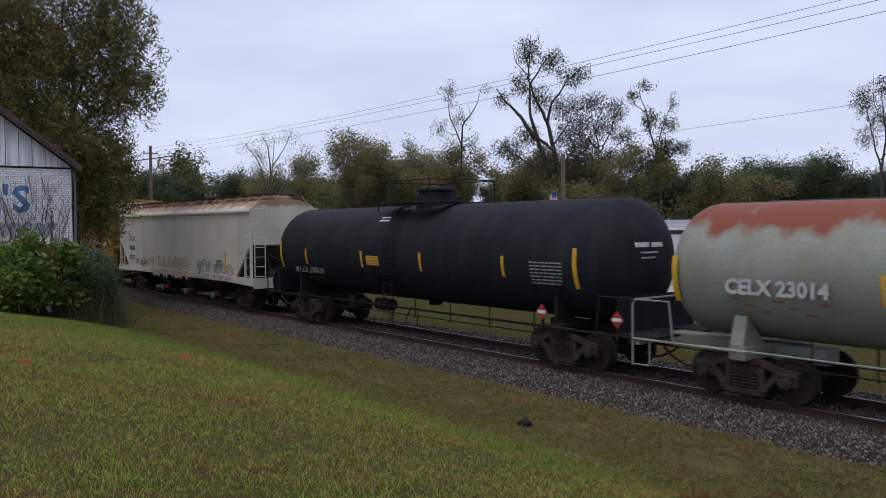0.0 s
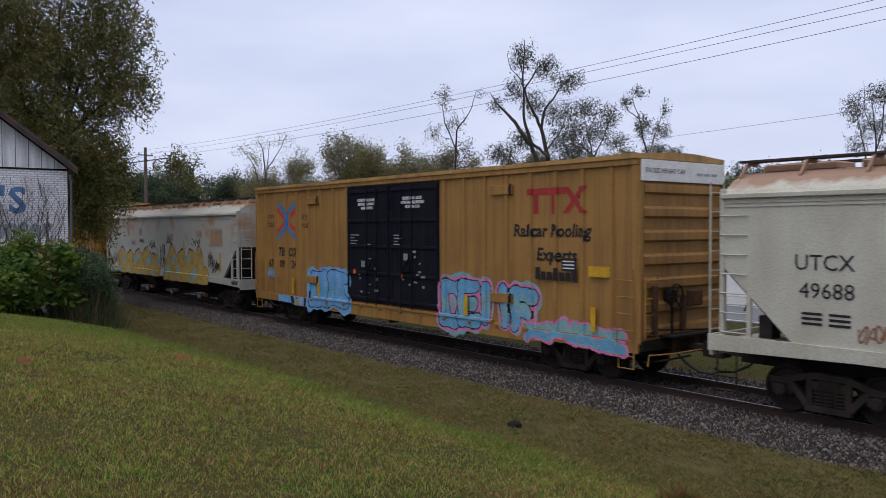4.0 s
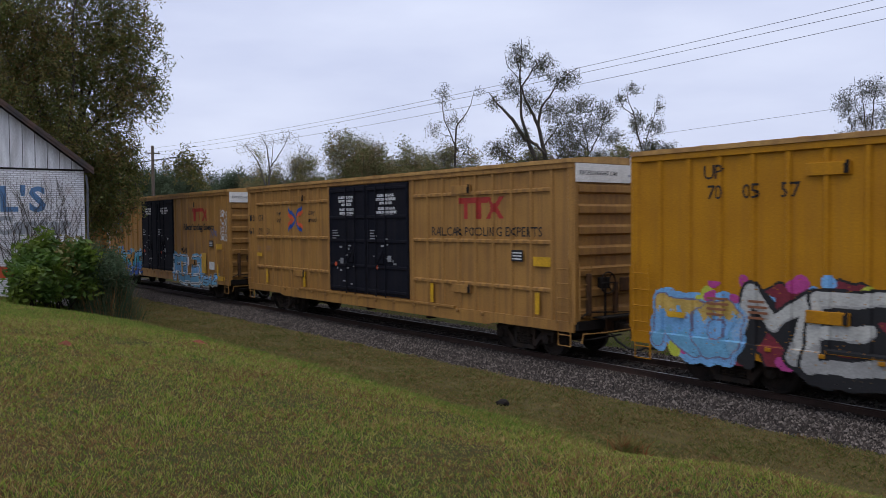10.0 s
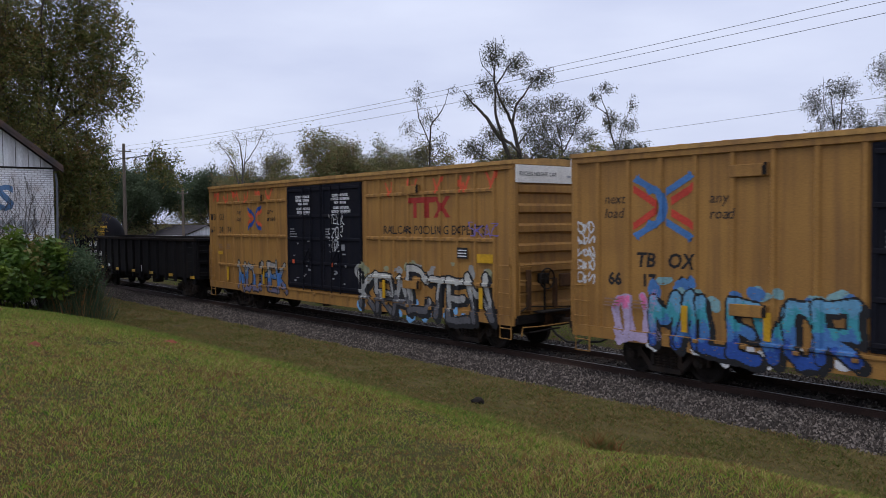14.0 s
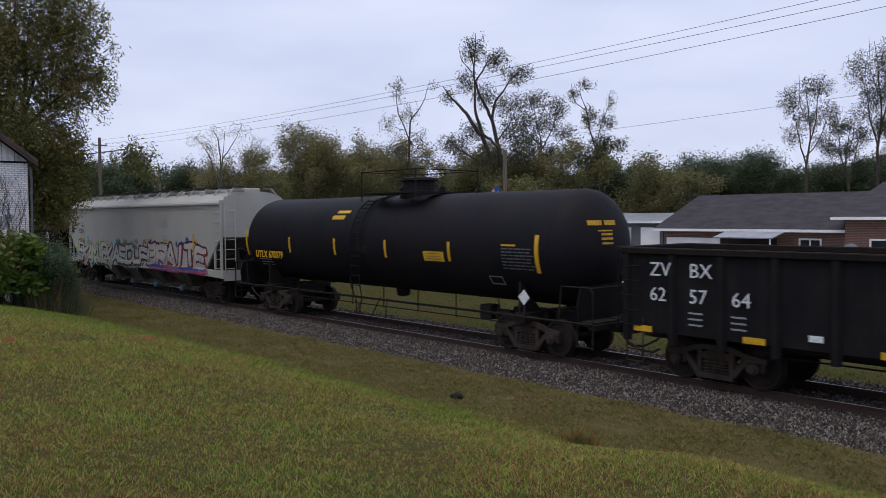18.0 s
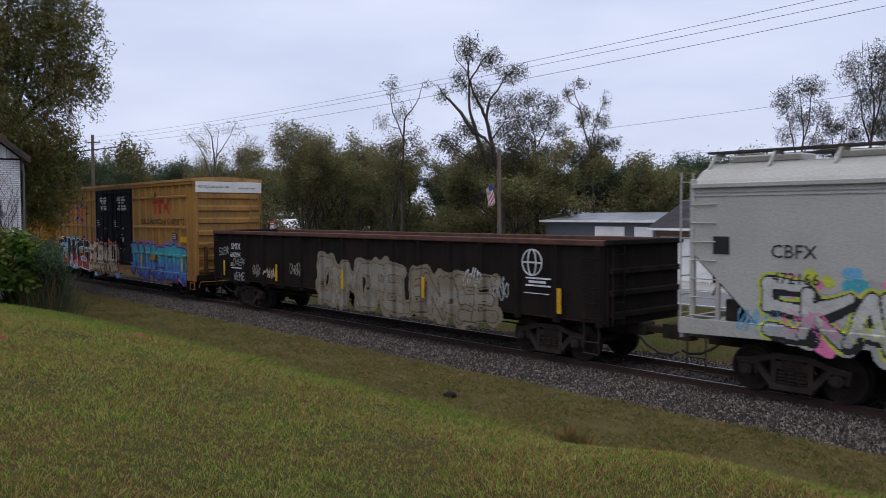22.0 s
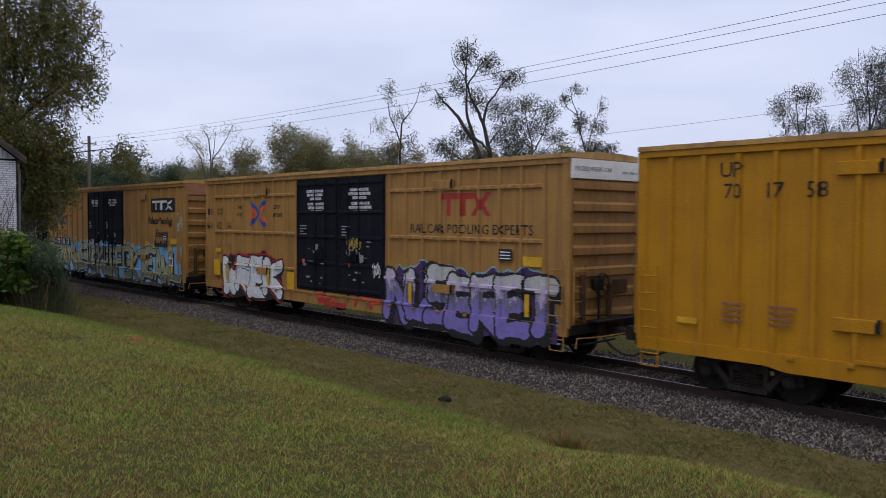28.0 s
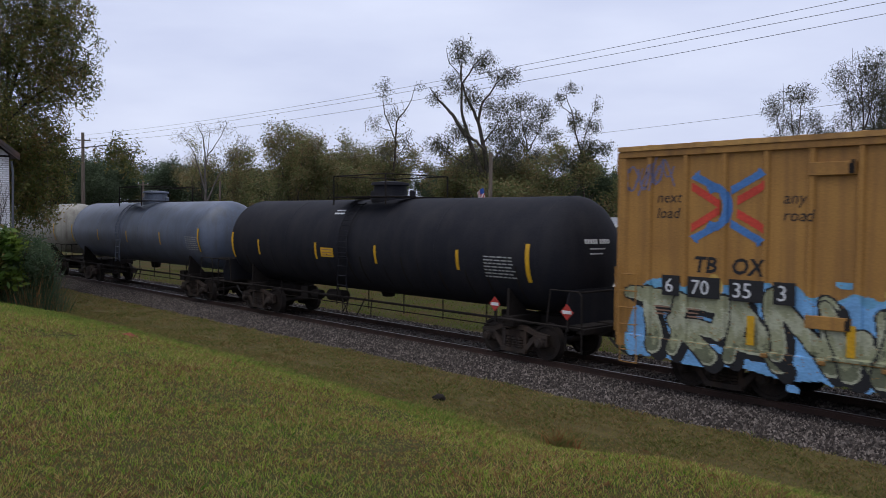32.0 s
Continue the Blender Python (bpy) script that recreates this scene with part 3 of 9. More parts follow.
def bars(parent, rows, material, y, name="stencil", label=""):
    """Flat painted or stuck-on rectangles: rows of x, z, width, height. Small stencils that nobody could read stay one part."""
    if name == "stencil":
        bm = bmesh.new()
        for x, z, w, h in rows:
            box(bm, x, x + w, y - 0.003, y + 0.004, z, z + h)
        o = part(name, bm, material, parent, label)
        o["kind"] = "stuff"
        return o
    for x, z, w, h in rows:
        o = part(name, B(x, x + w, y - 0.003, y + 0.004, z, z + h), material, parent, label)
    return o


# ---- sprayed pieces ----
STROKES = {
    "A": "00-24-40 11-31", "B": "00-04-34-32-02 32-40-00", "C": "43-34-04-00-30-41", "D": "00-04-24-42-20-00", "E": "44-04-00-40 02-32",
    "G": "43-34-04-00-40-42-22", "I": "20-24", "K": "00-04 44-02-40", "L": "04-00-40", "M": "00-04-22-44-40", "N": "00-04-40-44",
    "O": "10-01-03-14-34-43-41-30-10", "P": "00-04-44-42-02", "R": "00-04-44-42-02-40", "S": "44-04-02-42-40-00", "T": "04-44 24-20",
    "U": "04-01-10-30-41-44", "V": "04-20-44", "W": "04-10-22-30-44", "X": "00-44 04-40", "Y": "04-22-44 22-20", "Z": "04-44-00-40",
    "F": "00-04-44 02-32", "H": "00-04 40-44 02-42",
    "8": "10-01-32-43-34-14-03-12-41-30-10",
}


def seg_dist(P, Q, a, b):
    """Distance to a round-ended stroke that swells from one end to the other."""
    dx, dz = b[0] - a[0], b[1] - a[1]
    t = np.clip(((P - a[0]) * dx + (Q - a[1]) * dz) / (dx * dx + dz * dz + 1e-6), 0, 1)
    return np.hypot(P - a[0] - t * dx, Q - a[1] - t * dz) / (0.85 + 0.3 * t)


def skin_mesh(parent, idx, mats, x0, z0, cell, ysurf, lift, name, label):
    """The coloured squares of a grid, laid on the surface ysurf(x, z)."""
    nx, nz = idx.shape
    Vx, Vz = np.meshgrid(x0 + np.arange(nx + 1) * cell, z0 + np.arange(nz + 1) * cell, indexing="ij")
    V = np.stack([Vx, ysurf(Vx, Vz) - lift, Vz], -1).reshape(-1, 3)
    I, J = np.nonzero(idx >= 0)
    a = I * (nz + 1) + J
    F = np.stack([a, a + nz + 1, a + nz + 2, a + 1], 1)
    used = np.unique(F)
    remap = np.zeros(len(V), np.int32)
    remap[used] = np.arange(len(used))
    return put(name, arr_mesh(name, V[used], remap[F], mats, idx[I, J]), parent, None, label)


def spray(parent, word, x0, x1, z0, z1, ysurf, fill, line, halo=None, back=None, seed=1, fat=0.3, edge=0.03, cell=0.024, wild=0.22, thin=False, core=None, solid=None, low=None, drop=0.0,
          gloss=None, bits=None, label="sprayed graffiti lettering"):
    """Graffiti: fat round letters, each lapping over the one before, with an outline, a cast block shadow, a halo and a cloud behind.
    fill runs from the letters' foot to their top; bits are stray dabs of colour round the piece."""
    rng = np.random.default_rng(seed)
    pad = 0.34
    nx, nz = int((x1 - x0 + 2 * pad) / cell), int((z1 - z0 + 2 * pad) / cell)
    xs, zs = x0 - pad + (np.arange(nx) + 0.5) * cell, z0 - pad + (np.arange(nz) + 0.5) * cell
    P, Q = np.meshgrid(xs, zs, indexing="ij")
    Pw = P + 0.035 * np.sin(3.1 * Q + seed) + 0.02 * np.sin(7 * Q + 2.3 * P)
    Qw = Q + 0.05 * np.sin(1.9 * P + seed * 1.7) + 0.015 * np.sin(8 * P + seed)
    n, h = len(word), z1 - z0
    w = (x1 - x0) / n
    r = 0.5 * fat * min(w, h * 0.8)
    letters = []
    for i, ch in enumerate(word):
        lean, lift, sx, tall = rng.uniform(-wild, wild) * w, rng.uniform(-0.05, 0.05) * h, rng.uniform(0.95, 1.2), rng.uniform(0.88, 1.06)
        segs = []
        for poly in STROKES[ch].split():
            pts = []
            for c in poly.split("-"):
                u, v = int(c[0]) / 4 + rng.uniform(-0.1, 0.1) * wild * 2, int(c[1]) / 4 * tall + rng.uniform(-0.08, 0.08) * wild * 2
                pts.append((x0 + w * (i + 0.5 + (u - 0.5) * (0.86 if not thin else 0.72) * sx) + lean * (v - 0.5), z0 + lift + r + v * (h - 2 * r)))
            segs += list(zip(pts, pts[1:]))
        letters.append(segs)

    def dist(segs, dx=0.0, dz=0.0):
        d = np.full(P.shape, 9.0)
        for a, b in segs:
            d = np.minimum(d, seg_dist(Pw - dx, Qw - dz, a, b))
        return d
    D = [dist(q) for q in letters]
    d = np.minimum.reduce(D)
    idx = np.full(P.shape, -1)
    mats = []

    def tone(m):
        if M[m] not in mats:
            mats.append(M[m])
        return mats.index(M[m])
    if back:
        top = z1 + 0.05 + 0.08 * np.sin(1.9 * P + seed) + 0.07 * np.sin(4.7 * P + 2 * seed) + 0.04 * np.sin(11.3 * P + seed)
        bot = z0 - 0.08 - 0.05 * np.sin(3.3 * P + seed)
        inset = np.minimum(np.minimum(P - x0 + 0.16, x1 + 0.16 - P) / 0.6, 1)
        lump = np.minimum(top, bot + (top - bot) * np.sqrt(np.clip(inset, 0, 1)))
        if solid:
            near = d < r + 0.42
            idx[(Q < lump + 0.05) & (Q > bot) & (d < r + 0.47)] = tone(solid)
            idx[(Q < lump) & (Q > bot) & near] = tone(back)
        else:
            blob = 0.5 + 0.28 * np.sin(1.9 * P + seed) + 0.2 * np.sin(4.7 * P + 2 * seed) + 0.15 * np.sin(11 * P + 7 * Q)
            idx[(d < r * 1.1 + 0.04 + 0.14 * np.abs(blob))] = tone(back)
    if bits:
        for k in range(5 * n):
            c, q = rng.uniform(x0 - 0.1, x1 + 0.1), (z1 - 0.02 * h + rng.normal(0, 0.09) * h) if k % 3 else (z0 + 0.1 * h + rng.normal(0, 0.10) * h)
            e = np.hypot((P - c) / rng.uniform(0.7, 1.3), (Q - q) / rng.uniform(0.6, 1.1)) + 0.03 * np.sin(14 * P + 9 * Q + k)
            idx[e < rng.uniform(0.08, 0.22)] = tone(bits[k % len(bits)])
    if halo:
        idx[d < r + edge + 0.05] = tone(halo)
    li = tone(line)
    if thin:
        idx[d < r + edge] = li
    else:
        tones = [tone(c) for c in fill]
        streak = 0.07 * np.sin(13 * P + 5 * np.sin(3 * Q)) + 0.05 * np.sin(29 * P + 11 * Q)
        for q, e in zip(letters, D):
            if drop:
                for k in (1, 2, 3):
                    idx[dist(q, drop * k / 3, -drop * 0.7 * k / 3) < r + 0.6 * edge] = li
            idx[e < r + edge] = li
            f = np.clip((Q - z0) / h, 0, 0.999) + streak + rng.uniform(-0.09, 0.09) + rng.uniform(-0.05, 0.05, P.shape)
            cutv = np.clip((f * len(tones)).astype(int), 0, len(tones) - 1)
            inner = e < r
            idx[inner] = np.array(tones)[cutv][inner]
            if gloss:
                idx[inner & (e > 0.72 * r) & (dist(q, -0.5 * r, 0.5 * r) > 1.12 * r)] = tone(gloss)
            if core:
                idx[inner & (e < 0.13 * r)] = tone(core)
    idx[~((Q > (z0 - pad if low is None else low)) & (Q < z1 + pad))] = -1
    # chipped, overspray-thin edges
    idx[rng.uniform(0, 1, P.shape) < 0.012] = -1
    return skin_mesh(parent, idx, mats, x0 - pad, z0 - pad, cell, ysurf, 0.004, "graffiti", label)


def cloud_piece(parent, x0, x1, z0, z1, ysurf, body, patch, dark, rim, seed, peaks, low=None, cell=0.024, label="sprayed cloud-shaped graffiti piece"):
    """A swelling mural: one lumpy body with a black upper rim, loose patches of a second colour and darker winding lines in it.
    peaks: where along the piece its top rises, and how high (shares of its size)."""
    pad = 0.2
    nx, nz = int((x1 - x0 + 2 * pad) / cell), int((z1 - z0 + 2 * pad) / cell)
    P, Q = np.meshgrid(x0 - pad + (np.arange(nx) + 0.5) * cell, z0 - pad + (np.arange(nz) + 0.5) * cell, indexing="ij")
    u = (P - x0) / (x1 - x0)
    h = z1 - z0
    top = np.zeros(P.shape)
    for c, wd, k in peaks:
        top = np.maximum(top, k * np.sqrt(np.clip(1 - ((u - c) / wd) ** 2, 0, 1)))
    top = z0 + h * top + 0.03 * np.sin(9 * P + seed)
    inside = (Q < top) & (Q > z0 + 0.02 * np.sin(5 * P)) & (u > 0) & (u < 1)
    # a winding field: patches where it is high, lines along its levels
    a = P + 0.22 * np.sin(2.3 * Q + seed) + 0.12 * np.sin(4.1 * P + seed)
    b = Q + 0.16 * np.sin(2.7 * P + 2 * seed) + 0.07 * np.sin(6.3 * P)
    f = np.sin(3.4 * a + seed) * np.sin(4.6 * b + 0.8 * seed) + 0.5 * np.sin(6.1 * a - 3.3 * b + seed)
    idx = np.full(P.shape, -1)
    idx[inside] = 0
    idx[inside & (f > 0.62)] = 1
    idx[inside & (np.abs(f - 0.05) < 0.10)] = 2
    idx[inside & (np.abs(f + 0.75) < 0.09)] = 2
    wob = 0.05 + 0.03 * np.sin(5 * P + seed) + 0.02 * np.sin(13 * P)
    idx[(Q >= top) & (Q < top + wob) & (u > 0) & (u < 1) & (Q > z0)] = 3
    idx[inside & ((P - x0 < 0.05) | (x1 - P < 0.05))] = 3
    idx[inside & (Q > top - 0.13) & (Q < top - 0.08) & (np.sin(4 * P) > 0)] = 2
    if low is not None:
        idx[Q < low] = -1
    return skin_mesh(parent, idx, [M[body], M[patch], M[dark], M[rim]], x0 - pad, z0 - pad, cell, ysurf, 0.004, "graffiti", label)


def scribble(parent, x, z, w, h, ysurf, material, seed, strokes=5, label="thin scrawled tag"):
    """A loose hand-drawn tag: a few looping strokes of one colour."""
    rng = np.random.default_rng(seed)
    cell = 0.016
    nx, nz = int(w / cell) + 4, int(h / cell) + 4
    P, Q = np.meshgrid(x + (np.arange(nx) + 0.5) * cell, z + (np.arange(nz) + 0.5) * cell, indexing="ij")
    d = np.full(P.shape, 9.0)
    for k in range(strokes):
        cx = x + w * (k + 0.5) / strokes
        ph, fr = rng.uniform(0, 6.28), rng.uniform(2.5, 5)
        pts = [(cx + 0.55 * w / strokes * math.sin(1.6 * fr * t + ph), z + h * (0.5 + 0.3 * math.cos(2.2 * fr * t + 2 * ph) + 0.3 * (t - 0.5) * (1 if k % 2 else -1))) for t in [j / 15 for j in range(16)]]
        for a, b in zip(pts, pts[1:]):
            d = np.minimum(d, seg_dist(P, Q, a, b))
    idx = np.where(d < 0.017, 0, -1)
    return skin_mesh(parent, idx, [material], x, z, cell, ysurf, 0.004, "tag", label)


# ---- running gear, shared by every wagon ----
GEAR = {}
WHEELS = []
CARS = []
WHEEL_R = 0.457


def gear():
    bm = bmesh.new()
    # bolster, spring nests and brake beams
    box(bm, -0.22, 0.22, -1.05, 1.05, 0.50, 0.74, 0.03)
    for y in (-1.0, 1.0):
        for x in (-0.14, 0.0, 0.14):
            lathe(bm, [(0.30, 0.06), (0.34, 0.07), (0.50, 0.07), (0.52, 0.06)], "z", 8, (x, y, 0))
    for x in (-0.38, 0.38):
        box(bm, x - 0.05, x + 0.05, -0.8, 0.8, 0.36, 0.46)
    GEAR["truck"] = part("truck", bm, M["steel"], None)
    bm = bmesh.new()

    def bar(pts, w, y0=-1.07, y1=-0.95):
        for (ax, az), (bx, bz) in zip(pts, pts[1:]):
            ln = math.hypot(bx - ax, bz - az)
            ox, oz = -(bz - az) / ln * w, (bx - ax) / ln * w
            prism(bm, [(ax - ox, az - oz), (ax + ox, az + oz), (bx + ox, bz + oz), (bx - ox, bz - oz)], y0, y1)
    # a cast truss: arched top, slanting tension members, spring pocket between two columns
    bar([(-1.12, 0.61), (-0.72, 0.66), (-0.34, 0.78), (0.34, 0.78), (0.72, 0.66), (1.12, 0.61)], 0.055)
    for s in (-1, 1):
        bar([(s * 0.74, 0.62), (s * 0.36, 0.20)], 0.06)
        bar([(s * 0.36, 0.18), (s * 0.36, 0.78)], 0.05, -1.05)
        box(bm, s * 0.89 - 0.20, s * 0.89 + 0.20, -1.08, -0.94, 0.56, 0.64, 0.015)
        box(bm, s * 0.89 - 0.20, s * 0.89 - 0.13, -1.06, -0.95, 0.38, 0.58)
        box(bm, s * 0.89 + 0.13, s * 0.89 + 0.20, -1.06, -0.95, 0.38, 0.58)
    bar([(-0.42, 0.19), (0.42, 0.19)], 0.055, -1.10)
    bar([(-0.34, 0.60), (0.34, 0.60)], 0.075, -1.04)
    for x in (-0.2, 0.0, 0.2):
        for k in range(4):
            lathe(bm, [(0.255 + 0.065 * k, 0.085), (0.275 + 0.065 * k, 0.098), (0.295 + 0.065 * k, 0.085)], "z", 10, (x, -1.0, 0))
    for x in (-0.89, 0.89):
        lathe(bm, [(-1.20, 0.02), (-1.20, 0.07), (-1.17, 0.075), (-1.16, 0.12), (-0.94, 0.13)], "y", 14, (x, 0, 0.457))
        for k in range(3):
            a = 2 * math.pi * k / 3 + 0.5
            box(bm, x + 0.085 * math.cos(a) - 0.018, x + 0.085 * math.cos(a) + 0.018, -1.185, -1.15, 0.457 + 0.085 * math.sin(a) - 0.018, 0.457 + 0.085 * math.sin(a) + 0.018)
    GEAR["side_frame"] = part("side_frame", bm, M["castframe"], None)
    bm = bmesh.new()
    prof = [(0.045, 0.06), (0.05, 0.13), (0.02, 0.15), (0.015, 0.36), (0.045, 0.385), (0.05, 0.45), (0.0, 0.457), (-0.085, 0.46), (-0.10, 0.487), (-0.125, 0.487), (-0.13, 0.40), (-0.06, 0.37), (-0.06, 0.15), (-0.09, 0.12), (-0.09, 0.085)]
    for s in (-1, 1):
        lathe(bm, [(s * (0.80 + a), rr) for a, rr in prof], "y", 28)
        # spoke-like casting marks on the plate let the turning show
        for k in range(3):
            an = 2 * math.pi * k / 3
            c, q = 0.26 * math.cos(an), 0.26 * math.sin(an)
            box(bm, c - 0.035, c + 0.035, s * 0.81, s * 0.83, q - 0.035, q + 0.035)
    lathe(bm, [(-0.80, 0.085), (-0.2, 0.075), (0.2, 0.075), (0.80, 0.085)], "y", 12)
    GEAR["wheelset"] = part("wheelset", bm, M["wheel"], None, smooth=False)
    bm = bmesh.new()
    # draft sill, coupler shank and knuckle, pointing to +x
    box(bm, -1.2, 0.12, -0.22, 0.22, 0.70, 1.0, 0.02)
    box(bm, 0.12, 0.62, -0.09, 0.09, 0.78, 0.94, 0.02)
    prism(bm, [(0.58, -0.16), (0.80, -0.20), (0.92, -0.12), (0.90, -0.02), (0.80, 0.0), (0.80, 0.08), (0.92, 0.12), (0.90, 0.22), (0.70, 0.24), (0.58, 0.16)], 0.70, 1.02, "z")
    GEAR["coupler"] = part("coupler", bm, M["steel"], None)
    bm = bmesh.new()
    tube(bm, [(0.05, -0.35, 0.72), (0.3, -0.36, 0.52), (0.6, -0.3, 0.36), (0.85, -0.2, 0.34), (0.98, -0.12, 0.42)], 0.03, 6)
    GEAR["air_hose"] = part("air_hose", bm, M["rubber"], None)
    bm = bmesh.new()
    tube(bm, [(0, 0, 0.35), (0, 0, 1.3)], 0.018)
    tube(bm, [(0.42, 0, 0.35), (0.42, 0, 1.3)], 0.018)
    tube(bm, [(0, -0.02, 0.35), (0.42, -0.02, 0.35)], 0.022)
    tube(bm, [(0, -0.02, 0.62), (0.42, -0.02, 0.62)], 0.018)
    GEAR["sill_step"] = part("sill_step", bm, M["steel"], None)
    for ob in GEAR.values():
        GEAR[ob.name.split(".")[0]] = ob.data
    for ob in list(scene.collection.objects):
        if ob.parent is None and ob.type == "MESH" and ob.name in ("truck", "side_frame", "wheelset", "coupler", "air_hose", "sill_step"):
            bpy.data.objects.remove(ob)


gear()


def running_gear(car, length, inset, ends=0.0, steps=True):
    for x, k in ((inset, 0), (length - inset, 1)):
        tr = put("truck", GEAR["truck"], car, pose(x, 0, 0))
        put("side_frame", GEAR["side_frame"], tr)
        put("side_frame", GEAR["side_frame"], tr, pose(0, 0, 0, 0, 0, 180))
        for dx in (-0.89, 0.89):
            w = put("wheelset", GEAR["wheelset"], tr, pose(dx, 0, WHEEL_R))
            WHEELS.append((w, car, dx))
    put("coupler", GEAR["coupler"], car, pose(length + ends, 0, 0))
    put("coupler", GEAR["coupler"], car, pose(-ends, 0, 0, 0, 0, 180))
    put("air_hose", GEAR["air_hose"], car, pose(length + ends, 0, 0))
    put("air_hose", GEAR["air_hose"], car, pose(-ends, 0, 0, 0, 0, 180))


def wagon(name, label, u):
    car = thing(name, label, "railway wagon", "train of wagons")
    CARS.append((car, u))
    return car


def ladder(car, x, y, z0, z1, w, material, along="x", n=None):
    """Grab irons up a side (along x), or a ladder with two stiles across an end (along y)."""
    n = n or int((z1 - z0) / 0.36)
    if along == "x":
        for k in range(n):
            z = z0 + (k + 0.5) * (z1 - z0) / n
            me = piece("grab_iron%g" % w, lambda: tube(bmesh.new(), [(0, 0.06, 0), (0, 0, 0), (w, 0, 0), (w, 0.06, 0)], 0.014, 5), material)
            put("grab_iron", me, car, pose(x, y, z))
        return
    lad = part("ladder_stile", tube(bmesh.new(), [(x, y, z0), (x, y, z1)], 0.02, 5), material, car)
    part("ladder_stile", tube(bmesh.new(), [(x, y + w, z0), (x, y + w, z1)], 0.02, 5), material, car)
    for k in range(n):
        z = z0 + (k + 0.5) * (z1 - z0) / n
        me = piece("rung%g" % w, lambda: tube(bmesh.new(), [(0, 0, 0), (0, w, 0)], 0.014, 5), material)
        put("rung", me, car, pose(x, y, z))


PIECES = {}


def piece(key, make, material):
    """A mesh made once and shared by all alike pieces."""
    if (key, material.name) not in PIECES:
        me = bpy.data.meshes.new(key)
        bm = make()
        bmesh.ops.recalc_face_normals(bm, faces=bm.faces)
        bm.to_mesh(me)
        bm.free()
        me.materials.append(material)
        PIECES[(key, material.name)] = me
    return PIECES[(key, material.name)]


# ---- boxcars ----
RAILS = (1.80, 3.02, 4.36)
BOX_L, DOOR0, DOOR1, DOOR2 = 18.74, 6.85, 9.30, 11.75
def hat(z0, z1, w=0.15, d=0.06):
    return prism(bmesh.new(), [(-w / 2, 0), (-w / 4, -d), (w / 4, -d), (w / 2, 0)], z0, z1, "z")


